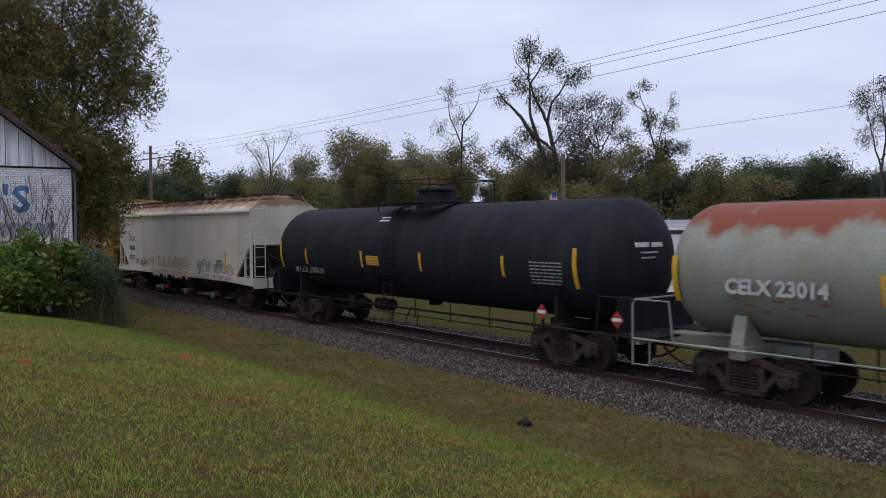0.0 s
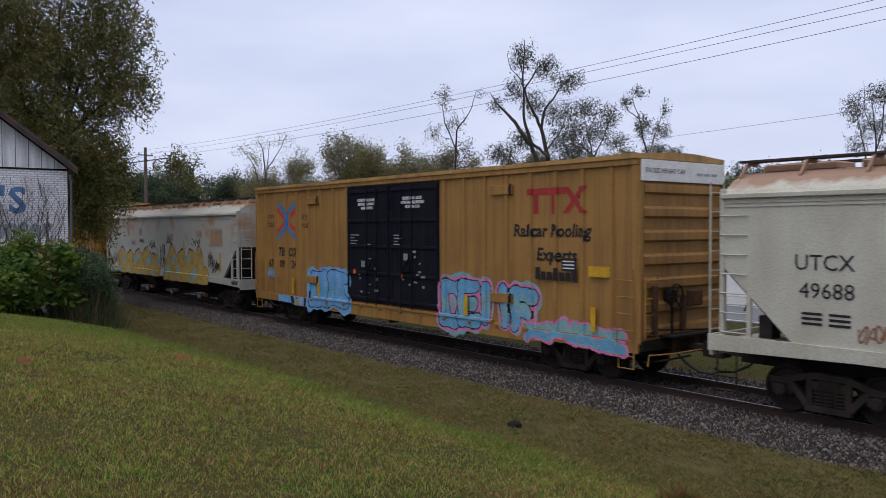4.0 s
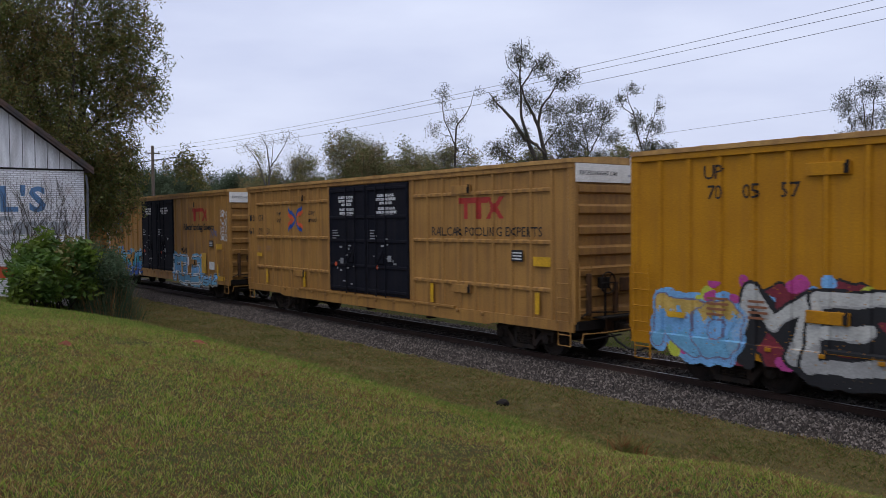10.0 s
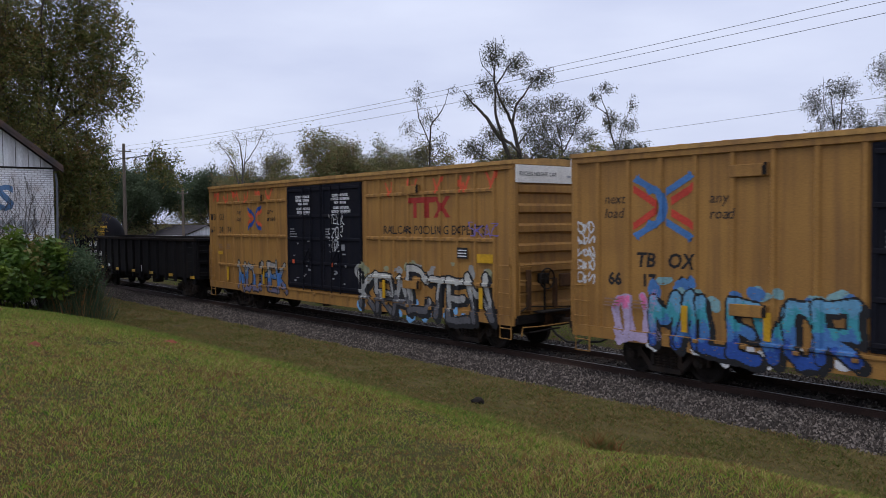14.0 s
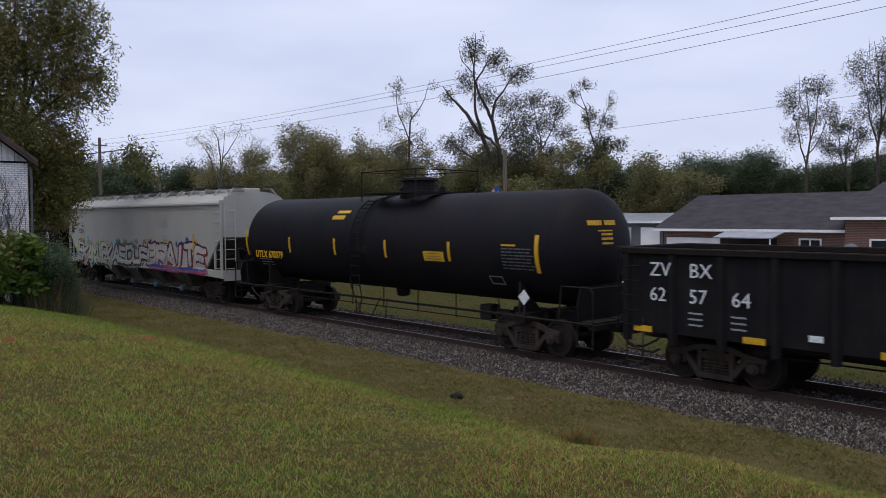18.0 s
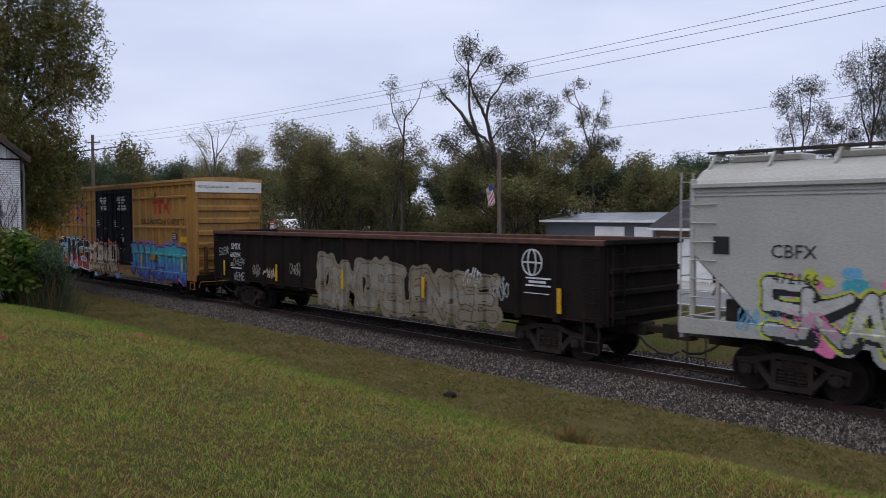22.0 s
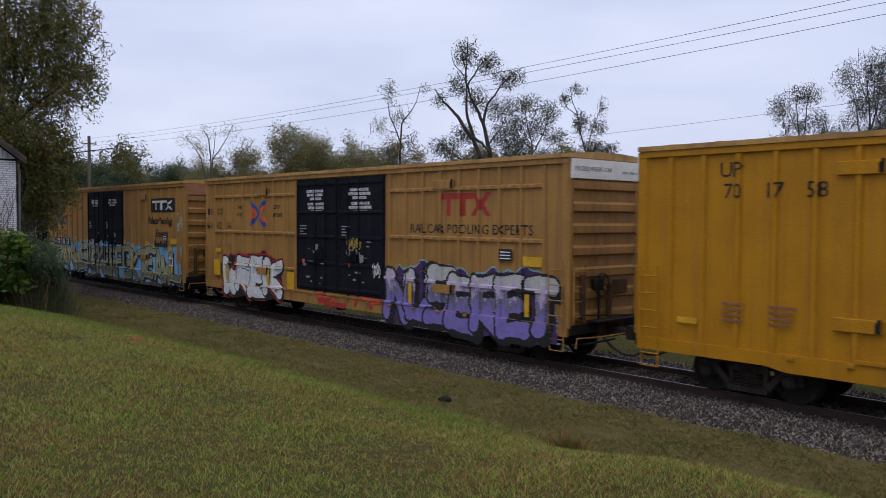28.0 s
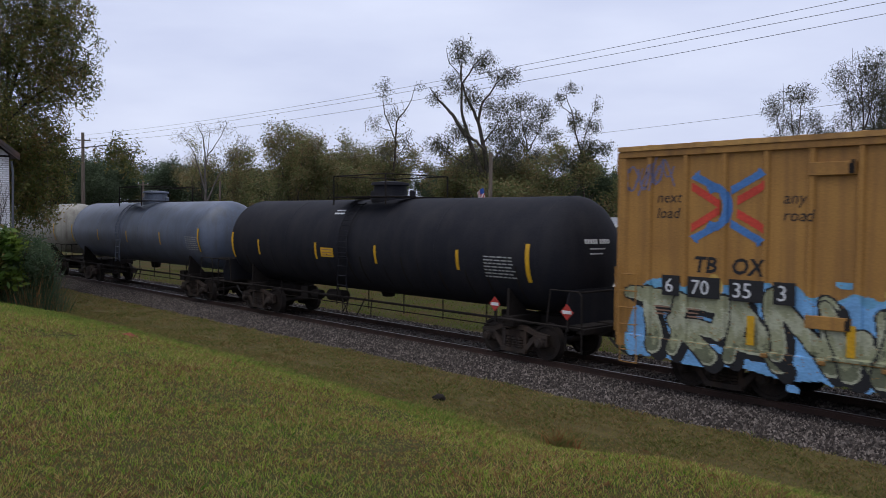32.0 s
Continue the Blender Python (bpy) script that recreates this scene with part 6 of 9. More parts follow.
# ---- ground ----
def ground_z(x, y):
    """Level land; a mown bank rises on the near side from a shallow ditch beside the ballast."""
    ky = np.array([-60, -24, -18, -16, -13.8, -11.6, -10.0, -8.5, -7.3, -6.3, -5.5, -4.6, -3.6, -2.6, -1.2, 1.2, 2.8, 4.5, 10, 12, 20, 60.0])
    kz = np.array([1.9, 2.0, 2.0, 1.93, 1.78, 1.48, 1.13, 0.67, 0.27, -0.04, -0.22, -0.31, -0.30, -0.26, -0.22, -0.22, -0.3, -0.28, -0.2, -0.15, -0.15, 0.0])
    z = np.interp(y, ky, kz)
    left = np.clip((-x - 16) / 12, 0, 1)
    z = z + 0.23 * np.clip((x + 5.9) / 1.9, 0, 1) * np.clip((y + 13) / 2.5, 0, 1) * np.clip((-6.5 - y) / 1.5, 0, 1)
    return z - np.where(y < -6, 0.30 * left * np.clip((-6 - y) / 4, 0, 1), 0) + 0.035 * np.sin(0.9 * x + 0.4 * y) * np.sin(0.7 * y) * (y < -4.5)


def ground():
    far = [-2600, -1200, -600, -300, -180, -120]
    xs = np.array(far + list(np.arange(-90, 14, 0.8)) + [16, 20, 30, 50, 90, 180, 400, 1000, 2600])
    ys = np.array([-2600, -900, -300, -120, -60, -40, -30] + list(np.arange(-24, 4.6, 0.4)) + [5, 6, 8, 10, 12, 16, 20, 26, 34, 44, 60, 90, 140, 240, 500, 1200, 2600])
    X, Y = np.meshgrid(xs, ys, indexing="ij")
    Z = ground_z(X, Y)
    nx, ny = len(xs), len(ys)
    a = (np.arange(nx - 1)[:, None] * ny + np.arange(ny - 1)[None]).ravel()
    F = np.stack([a, a + ny, a + ny + 1, a + 1], 1)
    return tagged(put("ground", arr_mesh("ground", np.stack([X, Y, Z], -1).reshape(-1, 3), F, M["grass"], smooth=True)), "mown green and brown autumn grass rising in a bank beside the railway", "ground", kind="structure")


ground()


def blades(name, n, rr, bearing, where, mat_, h0, h1, seed, label, fine=1.0, lean=1.0):
    """Loose grass, thickest near the standpoint on the bank; where(x, y) gives how much of it stays."""
    rng = np.random.default_rng(seed)
    r = rng.uniform(rr[0], rr[1], n)
    b = np.radians(rng.uniform(bearing[0], bearing[1], n))
    x, y = r * np.sin(b), -16.42 + r * np.cos(b)
    # tufts: each hand's breadth of turf has its own thickness and height
    cell = 0.10 + 0.004 * r
    u = np.abs(np.sin(np.floor(x / cell + 0.4 * np.sin(3 * y)) * 127.1 + np.floor(y / cell + 0.4 * np.sin(3 * x)) * 311.7) * 43758.5) % 1.0
    keep = rng.uniform(0, 1, n) < where(x, y) * (0.62 + 0.45 * u)
    x, y, r, u = x[keep], y[keep], r[keep], u[keep]
    n = len(x)
    z = ground_z(x, y)
    h = rng.uniform(h0, h1, n) * (1 + 0.35 * np.sin(2.1 * x + y) * np.sin(1.7 * y)) * (0.8 + 0.2 * np.clip(r / 8, 0, 1.6)) * (0.72 + 0.5 * u)
    a = rng.uniform(0, 2 * np.pi, n)
    ln, la = rng.uniform(0.2, 1.3, n) * h * lean, rng.uniform(0, 2 * np.pi, n)
    w = fine * rng.uniform(0.6, 1.2, n) * 0.00095 * np.clip(r, 3, 22) ** 0.85
    base = np.stack([x, y, z - 0.01], 1)
    side = np.stack([np.cos(a) * w, np.sin(a) * w, 0 * w], 1)
    out = np.stack([np.cos(la) * ln, np.sin(la) * ln, h], 1)
    mid = base + out * np.array([0.35, 0.35, 0.62])
    V = np.stack([base - side, base + side, mid + side * 0.8, base + out, mid - side * 0.8], 1).reshape(-1, 3)
    F = np.arange(5 * n).reshape(-1, 5)
    return tagged(put(name, arr_mesh(name, V, F, mat_)), label, "grass", kind="stuff")


def foot(x):
    """Where the bank's green grass gives way to the thin growth of the ditch."""
    return FOOT + 0.28 * np.sin(1.1 * x) + 0.16 * np.sin(2.9 * x + 1) + 0.10 * np.sin(6.1 * x)


FOOT = -7.5
blades("bank_grass", 900000, (2.6, 34), (-86, -8), lambda x, y: (y < foot(x) + 0.4) * np.clip((foot(x) + 0.4 - y) / 1.9, 0, 1), M["blade"], 0.018, 0.054, 3, "short mown green grass on the bank", 0.55)
blades("bank_dry_grass", 330000, (2.6, 30), (-86, -8), lambda x, y: (y < foot(x)) * (0.5 + 0.5 * np.sin(1.3 * x + 0.6 * y + 1.5 * np.sin(0.7 * y)) * np.sin(0.8 * x - 1.7 * y + 1.2 * np.sin(0.9 * x))), M["dry_blade"], 0.02, 0.05, 4, "dry brown blades among the mown grass", 0.7, 1.6)
blades("lush_grass", 330000, (6, 34), (-84, -14), lambda x, y: (y < foot(x)) * 0.55 * np.clip((-x - 11) / 9, 0, 1) * np.clip((-x - 17 + 1.2 * (y + 11)) / 3, 0, 1) + 0.8 * np.exp(-((y - foot(x) + 1.3 + 0.25 * np.sin(1.3 * x)) / 0.75) ** 2) * np.clip(0.75 + 0.5 * np.sin(0.55 * x + 1.2), 0.15, 1), M["lush_blade"], 0.03, 0.075, 6, "fresh bright green grass along the foot of the bank")
blades("ditch_grass", 700000, (8, 46), (-84, -16), lambda x, y: ((y > foot(x) - 1.6) & (y < -2.75)) * np.clip((y - foot(x) + 1.6) / 1.6, 0, 0.95), M["ditch_blade"], 0.022, 0.06, 5, "thin brownish grass in the ditch beside the ballast", 0.9, 1.6)
blades("verge_grass", 150000, (17, 60), (-84, -14), lambda x, y: ((y > 2.7) & (y < 12.4)) * 0.9, M["verge_blade"], 0.025, 0.07, 7, "green grass between the track and the road", 1.2)
blades("lawn_grass", 90000, (0.3, 26), (-180, 180), lambda x, y: (y < foot(x)) * ~((x < -1) & (y > -16) & (np.hypot(x, y + 16.42) > 3)), M["blade"], 0.022, 0.062, 13, "short mown green grass on top of the bank", 1.6)
blades("tuft_grass", 70000, (7.4, 10.4), (-47, -31), lambda x, y: np.exp(-(((x + 5.75) / 0.13) ** 2 + ((y + 9.42) / 0.12) ** 2)), M["tuft_blade"], 0.10, 0.26, 8, "small tuft of reddish and green long grass")


def soil_patch(x, y, r, seed, h=0.03):
    rng = np.random.default_rng(seed)
    n = 14
    bm = bmesh.new()
    c = bm.verts.new((x, y, ground_z(np.array(x), np.array(y)) + h + 0.02))
    ring = []
    for k in range(n):
        a = 2 * math.pi * k / n
        q = r * rng.uniform(0.7, 1.2)
        px, py = x + q * math.cos(a), y + 0.6 * q * math.sin(a)
        ring.append(bm.verts.new((px, py, float(ground_z(np.array(px), np.array(py))) + 0.004)))
    for k in range(n):
        bm.faces.new((c, ring[k], ring[(k + 1) % n]))
    return tagged(part("soil_mound", bm, M["dirt"], None), "small mound of bare red soil in the grass", "soil mound", "soil mounds")


# ---- railway track ----
def track():
    t = tagged(thing("railway_track", "single railway track on stone ballast", "railway track"), kind="structure")
    bm = prism(bmesh.new(), [(-3.0, -0.45), (-2.75, -0.28), (-1.75, -0.17), (1.75, -0.17), (2.75, -0.28), (3.0, -0.45)], -600, 400, "x")
    part("ballast_bed", bm, M["ballast"], t)
    for s in (-1, 1):
        prof = [(-0.075, -0.18), (-0.075, -0.165), (-0.012, -0.14), (-0.012, -0.04), (-0.036, -0.03), (-0.036, -0.004), (-0.03, 0.0), (0.03, 0.0), (0.036, -0.004), (0.036, -0.03), (0.012, -0.04), (0.012, -0.14), (0.075, -0.165), (0.075, -0.18)]
        r = part("rail", prism(bmesh.new(), [(s * 0.755 + a, b) for a, b in prof], -600, 400, "x"), M["rail"], t)
        part("rail_head", prism(bmesh.new(), [(s * 0.755 - 0.022, -0.002), (s * 0.755 - 0.022, 0.003), (s * 0.755 + 0.022, 0.003), (s * 0.755 + 0.022, -0.002)], -600, 400, "x"), M["railhead"], r, "polished running surface")
    tie = piece("tie", lambda: B(-0.11, 0.11, -1.3, 1.3, -0.33, -0.145, bevel=0.012), M["tie"])
    plate = piece("tie_plate", lambda: box(B(-0.09, 0.09, -0.93, -0.58, -0.148, -0.135), -0.09, 0.09, 0.58, 0.93, -0.148, -0.135), M["rail"])
    rng = np.random.default_rng(8)
    for k in range(190):
        o = put("tie", tie, t, pose(-86 + k * 0.52, rng.uniform(-0.03, 0.03), rng.uniform(-0.012, 0.0), 0, 0, rng.uniform(-1, 1)))
        if k > 80:
            put("tie_plate", plate, o)
    # ballast stones: a few hundred apart, the rest as one mass
    n = 120000
    x = -60 * rng.uniform(0, 1, n) ** 1.35 + 3
    y = np.where(rng.uniform(0, 1, n) < 0.82, rng.uniform(-3.05, -0.85, n), rng.uniform(-0.65, 3.0, n))
    bz = np.interp(y, [-3.1, -2.75, -1.75, 1.75, 2.75, 3.1], [-0.42, -0.28, -0.165, -0.165, -0.28, -0.42])
    s = rng.uniform(0.018, 0.042, n)
    octa = np.array([(1, 0, 0), (-1, 0, 0), (0, 1, 0), (0, -1, 0), (0, 0, 1), (0, 0, -1.0)])
    tri = np.array([(0, 2, 4), (2, 1, 4), (1, 3, 4), (3, 0, 4), (2, 0, 5), (1, 2, 5), (3, 1, 5), (0, 3, 5)])
    P = octa[None] * rng.uniform(0.6, 1.25, (n, 6, 1)) * s[:, None, None] + rng.normal(0, 0.18, (n, 6, 3)) * s[:, None, None]
    ang = rng.uniform(0, 6.28, n)
    c, q = np.cos(ang), np.sin(ang)
    P = np.stack([P[..., 0] * c[:, None] - P[..., 1] * q[:, None], P[..., 0] * q[:, None] + P[..., 1] * c[:, None], P[..., 2]], -1)
    P += np.stack([x, y, bz + 0.012], 1)[:, None]
    F = tri[None] + 6 * np.arange(n)[:, None, None]
    ob = put("ballast_stones", arr_mesh("ballast_stones", P.reshape(-1, 3), F.reshape(-1, 3), STONE), t)
    ob["kind"] = "stuff"
    shapes = []
    for k in range(8):
        V = octa * rng.uniform(0.6, 1.25, (6, 1)) * 0.045 + rng.normal(0, 0.008, (6, 3))
        shapes.append(arr_mesh("stone", V, tri, M["stone"]))
    for k in range(300):
        yy = rng.uniform(-3.0, -1.3)
        put("stone", shapes[k % 8], t, pose(rng.uniform(-12, -3.5), yy, float(np.interp(yy, [-3.1, -2.75, -1.75], [-0.42, -0.28, -0.165])) + 0.02, 0, 0, rng.uniform(0, 360)))


def stone_mat():
    """Each stone its own grey."""
    m = mat("mixed_ballast_stone", (0.2, 0.17, 0.165), rough=0.9, scale=8)
    nt = m.node_tree
    N, L = nt.nodes.new, nt.links.new
    g, r = N("ShaderNodeNewGeometry"), N("ShaderNodeValToRGB")
    r.color_ramp.elements[0].color, r.color_ramp.elements[1].color = (0.013, 0.010, 0.009, 1), (0.20, 0.17, 0.15, 1)
    e = r.color_ramp.elements.new(0.62)
    e.color = (0.052, 0.041, 0.035, 1)
    L(g.outputs["Random Per Island"], r.inputs[0])
    L(r.outputs[0], nt.nodes["Principled BSDF"].inputs["Base Color"])
    return m


STONE = stone_mat()
track()
for sx, sy, sr, k in ((-13.5, -13.3, 0.20, 1), (-15.85, -10.27, 0.30, 2)):
    soil_patch(sx, sy, sr, k, 0.06)


def clod():
    bm = bmesh.new()
    bmesh.ops.create_icosphere(bm, subdivisions=2, radius=0.12)
    rng = np.random.default_rng(3)
    for v in bm.verts:
        v.co = Vector((v.co.x * 1.5, v.co.y, v.co.z * 0.6)) * (1 + 0.25 * rng.uniform(-1, 1))
    o = part("stone_lump", bm, M["under"], None, m=pose(-12.7, -5.0, float(ground_z(np.array(-12.7), np.array(-5.0))) + 0.05))
    tagged(o, "dark lump of stone lying in the ditch grass", "stone")


clod()


# ---- trees ----
def tubes_mesh(name, lines, material, n=5):
    """Many tapering limbs in one mesh; each line is its points and radii."""
    Vs, Fs, o = [], [], 0
    ang = np.arange(n) * 2 * np.pi / n
    for P, R in lines:
        P, R = np.asarray(P), np.asarray(R)
        T = np.gradient(P, axis=0)
        T /= np.linalg.norm(T, axis=1)[:, None] + 1e-9
        ref = np.array([0.3, 0.9, 0.1]) if abs(T[0, 2]) > 0.6 else np.array([0.05, 0.1, 1.0])
        A = np.cross(T, ref)
        A /= np.linalg.norm(A, axis=1)[:, None] + 1e-9
        Bn = np.cross(T, A)
        ring = P[:, None] + R[:, None, None] * (np.cos(ang)[None, :, None] * A[:, None] + np.sin(ang)[None, :, None] * Bn[:, None])
        Vs.append(ring.reshape(-1, 3))
        m = len(P)
        i = np.arange(m - 1)[:, None] * n
        k = np.arange(n)[None]
        Fs.append((np.stack([i + k, i + (k + 1) % n, i + n + (k + 1) % n, i + n + k], -1) + o).reshape(-1, 4))
        o += m * n
    return arr_mesh(name, np.concatenate(Vs), np.concatenate(Fs), material, smooth=True)


def leaves_mesh(name, C, size, material, rng, flat=0.5, wide=0.45):
    """Diamond leaves, each its own turn, about the given points."""
    n = len(C)
    a = rng.normal(size=(n, 3))
    a[:, 2] *= flat
    a /= np.linalg.norm(a, axis=1)[:, None]
    b = np.cross(a, rng.normal(size=(n, 3)))
    b /= np.linalg.norm(b, axis=1)[:, None]
    s = size * rng.uniform(0.6, 1.3, (n, 1))
    V = np.stack([C - a * s, C + b * s * wide, C + a * s, C - b * s * wide], 1).reshape(-1, 3)
    return arr_mesh(name, V, np.arange(4 * n).reshape(-1, 4), material)


def grow(rng, lines, tips, p, d, length, r, level, spread, kids, up=0.15):
    n = 5
    pts, rad = [p], [r]
    for k in range(n):
        d = d + rng.normal(0, 0.14, 3)
        d[2] += up * 0.4
        d = d / np.linalg.norm(d)
        pts.append(pts[-1] + d * length / n)
        rad.append(r * (1 - 0.38 * (k + 1) / n))
    lines.append((np.array(pts), np.array(rad)))
    if level == 0:
        tips.append(np.array(pts))
        return
    for j in range(kids[-level]):
        k = rng.integers(2, n + 1) if j else n
        a = rng.uniform(0, 2 * np.pi)
        side = np.array([np.cos(a), np.sin(a), 0])
        e = d * (1 - spread) + side * spread + np.array([0, 0, up])
        e /= np.linalg.norm(e)
        grow(rng, lines, tips, pts[k], e, length * rng.uniform(0.55, 0.8), rad[k] * rng.uniform(0.5, 0.78), level - 1, spread, kids, up)


def tree(x, y, h, seed, label, leaf="leaf2", n_leaf=2500, size=0.13, fuzz=0.45, spread=0.5, kids=(4, 3, 3, 2), bark="bark", trunk=0.2, lean=(0, 0), first=0.42, name="tree", z=None, category="tree", group="trees beyond the track", low=0.0, up=0.15, thick=0.012):
    rng = np.random.default_rng(seed)
    lines, tips = [], []
    d = np.array([lean[0], lean[1], 1.0])
    grow(rng, lines, tips, np.array([0, 0, -0.3]), d / np.linalg.norm(d), h * first, trunk, len(kids), spread, kids, up)
    top = max(t[:, 2].max() for t in tips)
    k = h / top
    lines = [(P * k, np.maximum(R, thick)) for P, R in lines]
    tips = [t * k for t in tips]
    zb = float(ground_z(np.array(x), np.array(y))) if z is None else z
    t = thing(name, label, category, group, at=pose(x, y, zb))
    put("trunk", tubes_mesh("trunk", lines, M[bark]), t)
    if n_leaf:
        T = np.concatenate([q[1:] for q in tips])
        C = T[rng.integers(0, len(T), n_leaf)] + rng.normal(0, fuzz, (n_leaf, 3))
        C = C[C[:, 2] > low]
        put("crown", leaves_mesh("crown", C, size, M[leaf], rng), t)
    return t


def shaped_tree(x, y, label, limbs, lobes, n_tip, per, size, seed, leaf="leaf2", bark="bark", twig=0.012, droop=0.25, fuzz=0.10, name="tree", group="trees beyond the track", z=-0.2, shell=0.5, long=0.45, stout=0.6, bare=0.0):
    """A tree with its own main limbs; twigs reach from them into the lobes of the crown and end in sprays of leaves.
    Limbs and lobes are given as (across the line of sight, along it, up)."""
    rng = np.random.default_rng(seed)
    d = np.array([x, y + 16.4])
    d /= np.linalg.norm(d)
    base = np.array([[d[1], -d[0], 0], [d[0], d[1], 0], [0, 0, 1.0]])
    lines, nodes = [], []
    for pts, r0, r1 in limbs:
        P = np.array(pts, float)
        s = np.linspace(0, len(P) - 1, 5 * (len(P) - 1) + 1)
        Q = np.stack([np.interp(s, np.arange(len(P)), P[:, k]) for k in range(3)], 1)
        Q[1:-1] = (Q[:-2] + 2 * Q[1:-1] + Q[2:]) / 4
        Q[2:] += np.cumsum(rng.normal(0, 0.022, (len(Q) - 2, 3)), 0)
        lines.append((Q @ base, stout * (r1 + (r0 - r1) * np.linspace(1, 0, len(Q)) ** 1.4)))
        nodes.append(Q[2:])
    nodes = np.concatenate(nodes)
    vol = np.array([l[3] * l[4] * l[5] for l in lobes]) ** 0.8
    pick = rng.choice(len(lobes), n_tip, p=vol / vol.sum())
    lob = np.array(lobes, float)[pick]
    v = rng.normal(size=(n_tip, 3))
    v /= np.linalg.norm(v, axis=1)[:, None]
    T = lob[:, :3] + v * lob[:, 3:] * rng.uniform(0, 1, (n_tip, 1)) ** shell
    T += rng.normal(0, 0.14, (n_tip, 3)) * lob[:, 3:]
    near = np.array([np.min(((nodes - q) ** 2).sum(1)) for q in T])
    out = []
    for q in T[np.argsort(near)]:
        k = np.argmin(((nodes - q) ** 2).sum(1))
        p = nodes[k]
        ln = np.linalg.norm(q - p)
        mid = (p + q) / 2 + rng.normal(0, 0.08, 3) * ln + np.array([0, 0, 0.12 * ln])
        f = np.linspace(0, 1, 5)[:, None]
        C = (1 - f) ** 2 * p + 2 * f * (1 - f) * mid + f * f * q
        lines.append((C @ base, np.linspace(twig * (1 + 0.9 * ln), twig * 0.75, 5)))
        nodes = np.concatenate([nodes, C[1:]])
        out.append(C)
    t = thing(name, label, "tree", group, at=pose(x, y, z))
    put("trunk", tubes_mesh("trunk", lines, M[bark], 5), t)
    if per:
        # each spray hangs from its twig's outer half
        out = np.array(out)
        n = len(out) * per
        i = np.repeat(np.arange(len(out)), per)
        f = rng.uniform(0.35, 1.15, n)[:, None]
        full = np.where(rng.uniform(0, 1, len(out)) < bare, 0.12, rng.uniform(0.5, 1.0, len(out)))
        stay = rng.uniform(0, 1, n) < full[i]
        i, f = i[stay], f[stay]
        n = len(i)
        a, b = out[i, 2], out[i, 4]
        C = a + (b - a) * f + rng.normal(0, fuzz, (n, 3)) + np.array([0, 0, -1.0]) * rng.uniform(0, droop, (n, 1))
        put("crown", leaves_mesh("crown", C @ base, size, M[leaf], rng, 0.9, long), t)
    return t


# the grove across the road
shaped_tree(-65.2, 15.3, "bare grey tree with no leaves", (
    (((0, 0, -0.3), (0.05, 0, 4), (0.1, 0, 7), (0.12, 0.1, 8.8), (-0.1, 0.2, 10.4), (-0.55, 0.2, 11.2)), 0.26, 0.05),
    (((0.1, 0, 5.6), (-0.5, 0.3, 7.4), (-1.1, 0.5, 9.2), (-2.1, 0.7, 10.5)), 0.15, 0.035),
    (((0.12, 0, 8.6), (0.7, -0.3, 9.5), (1.2, -0.5, 10.4), (1.7, -0.6, 11.5)), 0.10, 0.03),
    (((0.05, 0, 4.6), (1.1, 0.2, 7.1), (2.4, 0.3, 8.7), (3.5, 0.3, 10.4)), 0.15, 0.035),
    (((0.1, 0, 8.0), (0.35, 0.3, 9.6), (0.4, 0.4, 11.0)), 0.09, 0.03)),
    ((-1.9, 0.5, 10.3, 1.0, 0.9, 0.9), (-0.3, 0.1, 10.9, 1.0, 1.0, 0.8), (1.5, -0.4, 11.0, 1.1, 1.0, 0.9), (3.2, 0.2, 9.9, 0.9, 0.9, 1.0), (1.6, 0, 8.8, 1.2, 1, 1.0), (-1.2, 0.3, 8.3, 0.9, 0.9, 0.9)),
    850, 1, 0.05, 11, twig=0.008, bark="bark2", bare=0.7)
for i, (x, y, h, n) in enumerate(((-54.6, 20.5, 9.6, 3200), (-53.7, 16.3, 10.5, 5200), (-54.0, 19.0, 10.8, 5200), (-50.9, 19.6, 10.2, 5200), (-47.5, 20.5, 9.4, 3600), (-53.2, 17.2, 8.8, 3600), (-58.0, 21.5, 5.2, 2600))):
    tree(x, y, h, 20 + i, "leafy green and brown roadside tree", n_leaf=int(2.6 * n), size=0.085, fuzz=0.30, spread=0.42, trunk=0.17, first=0.36, kids=(4, 4, 3, 2), up=0.22, thick=0.009)
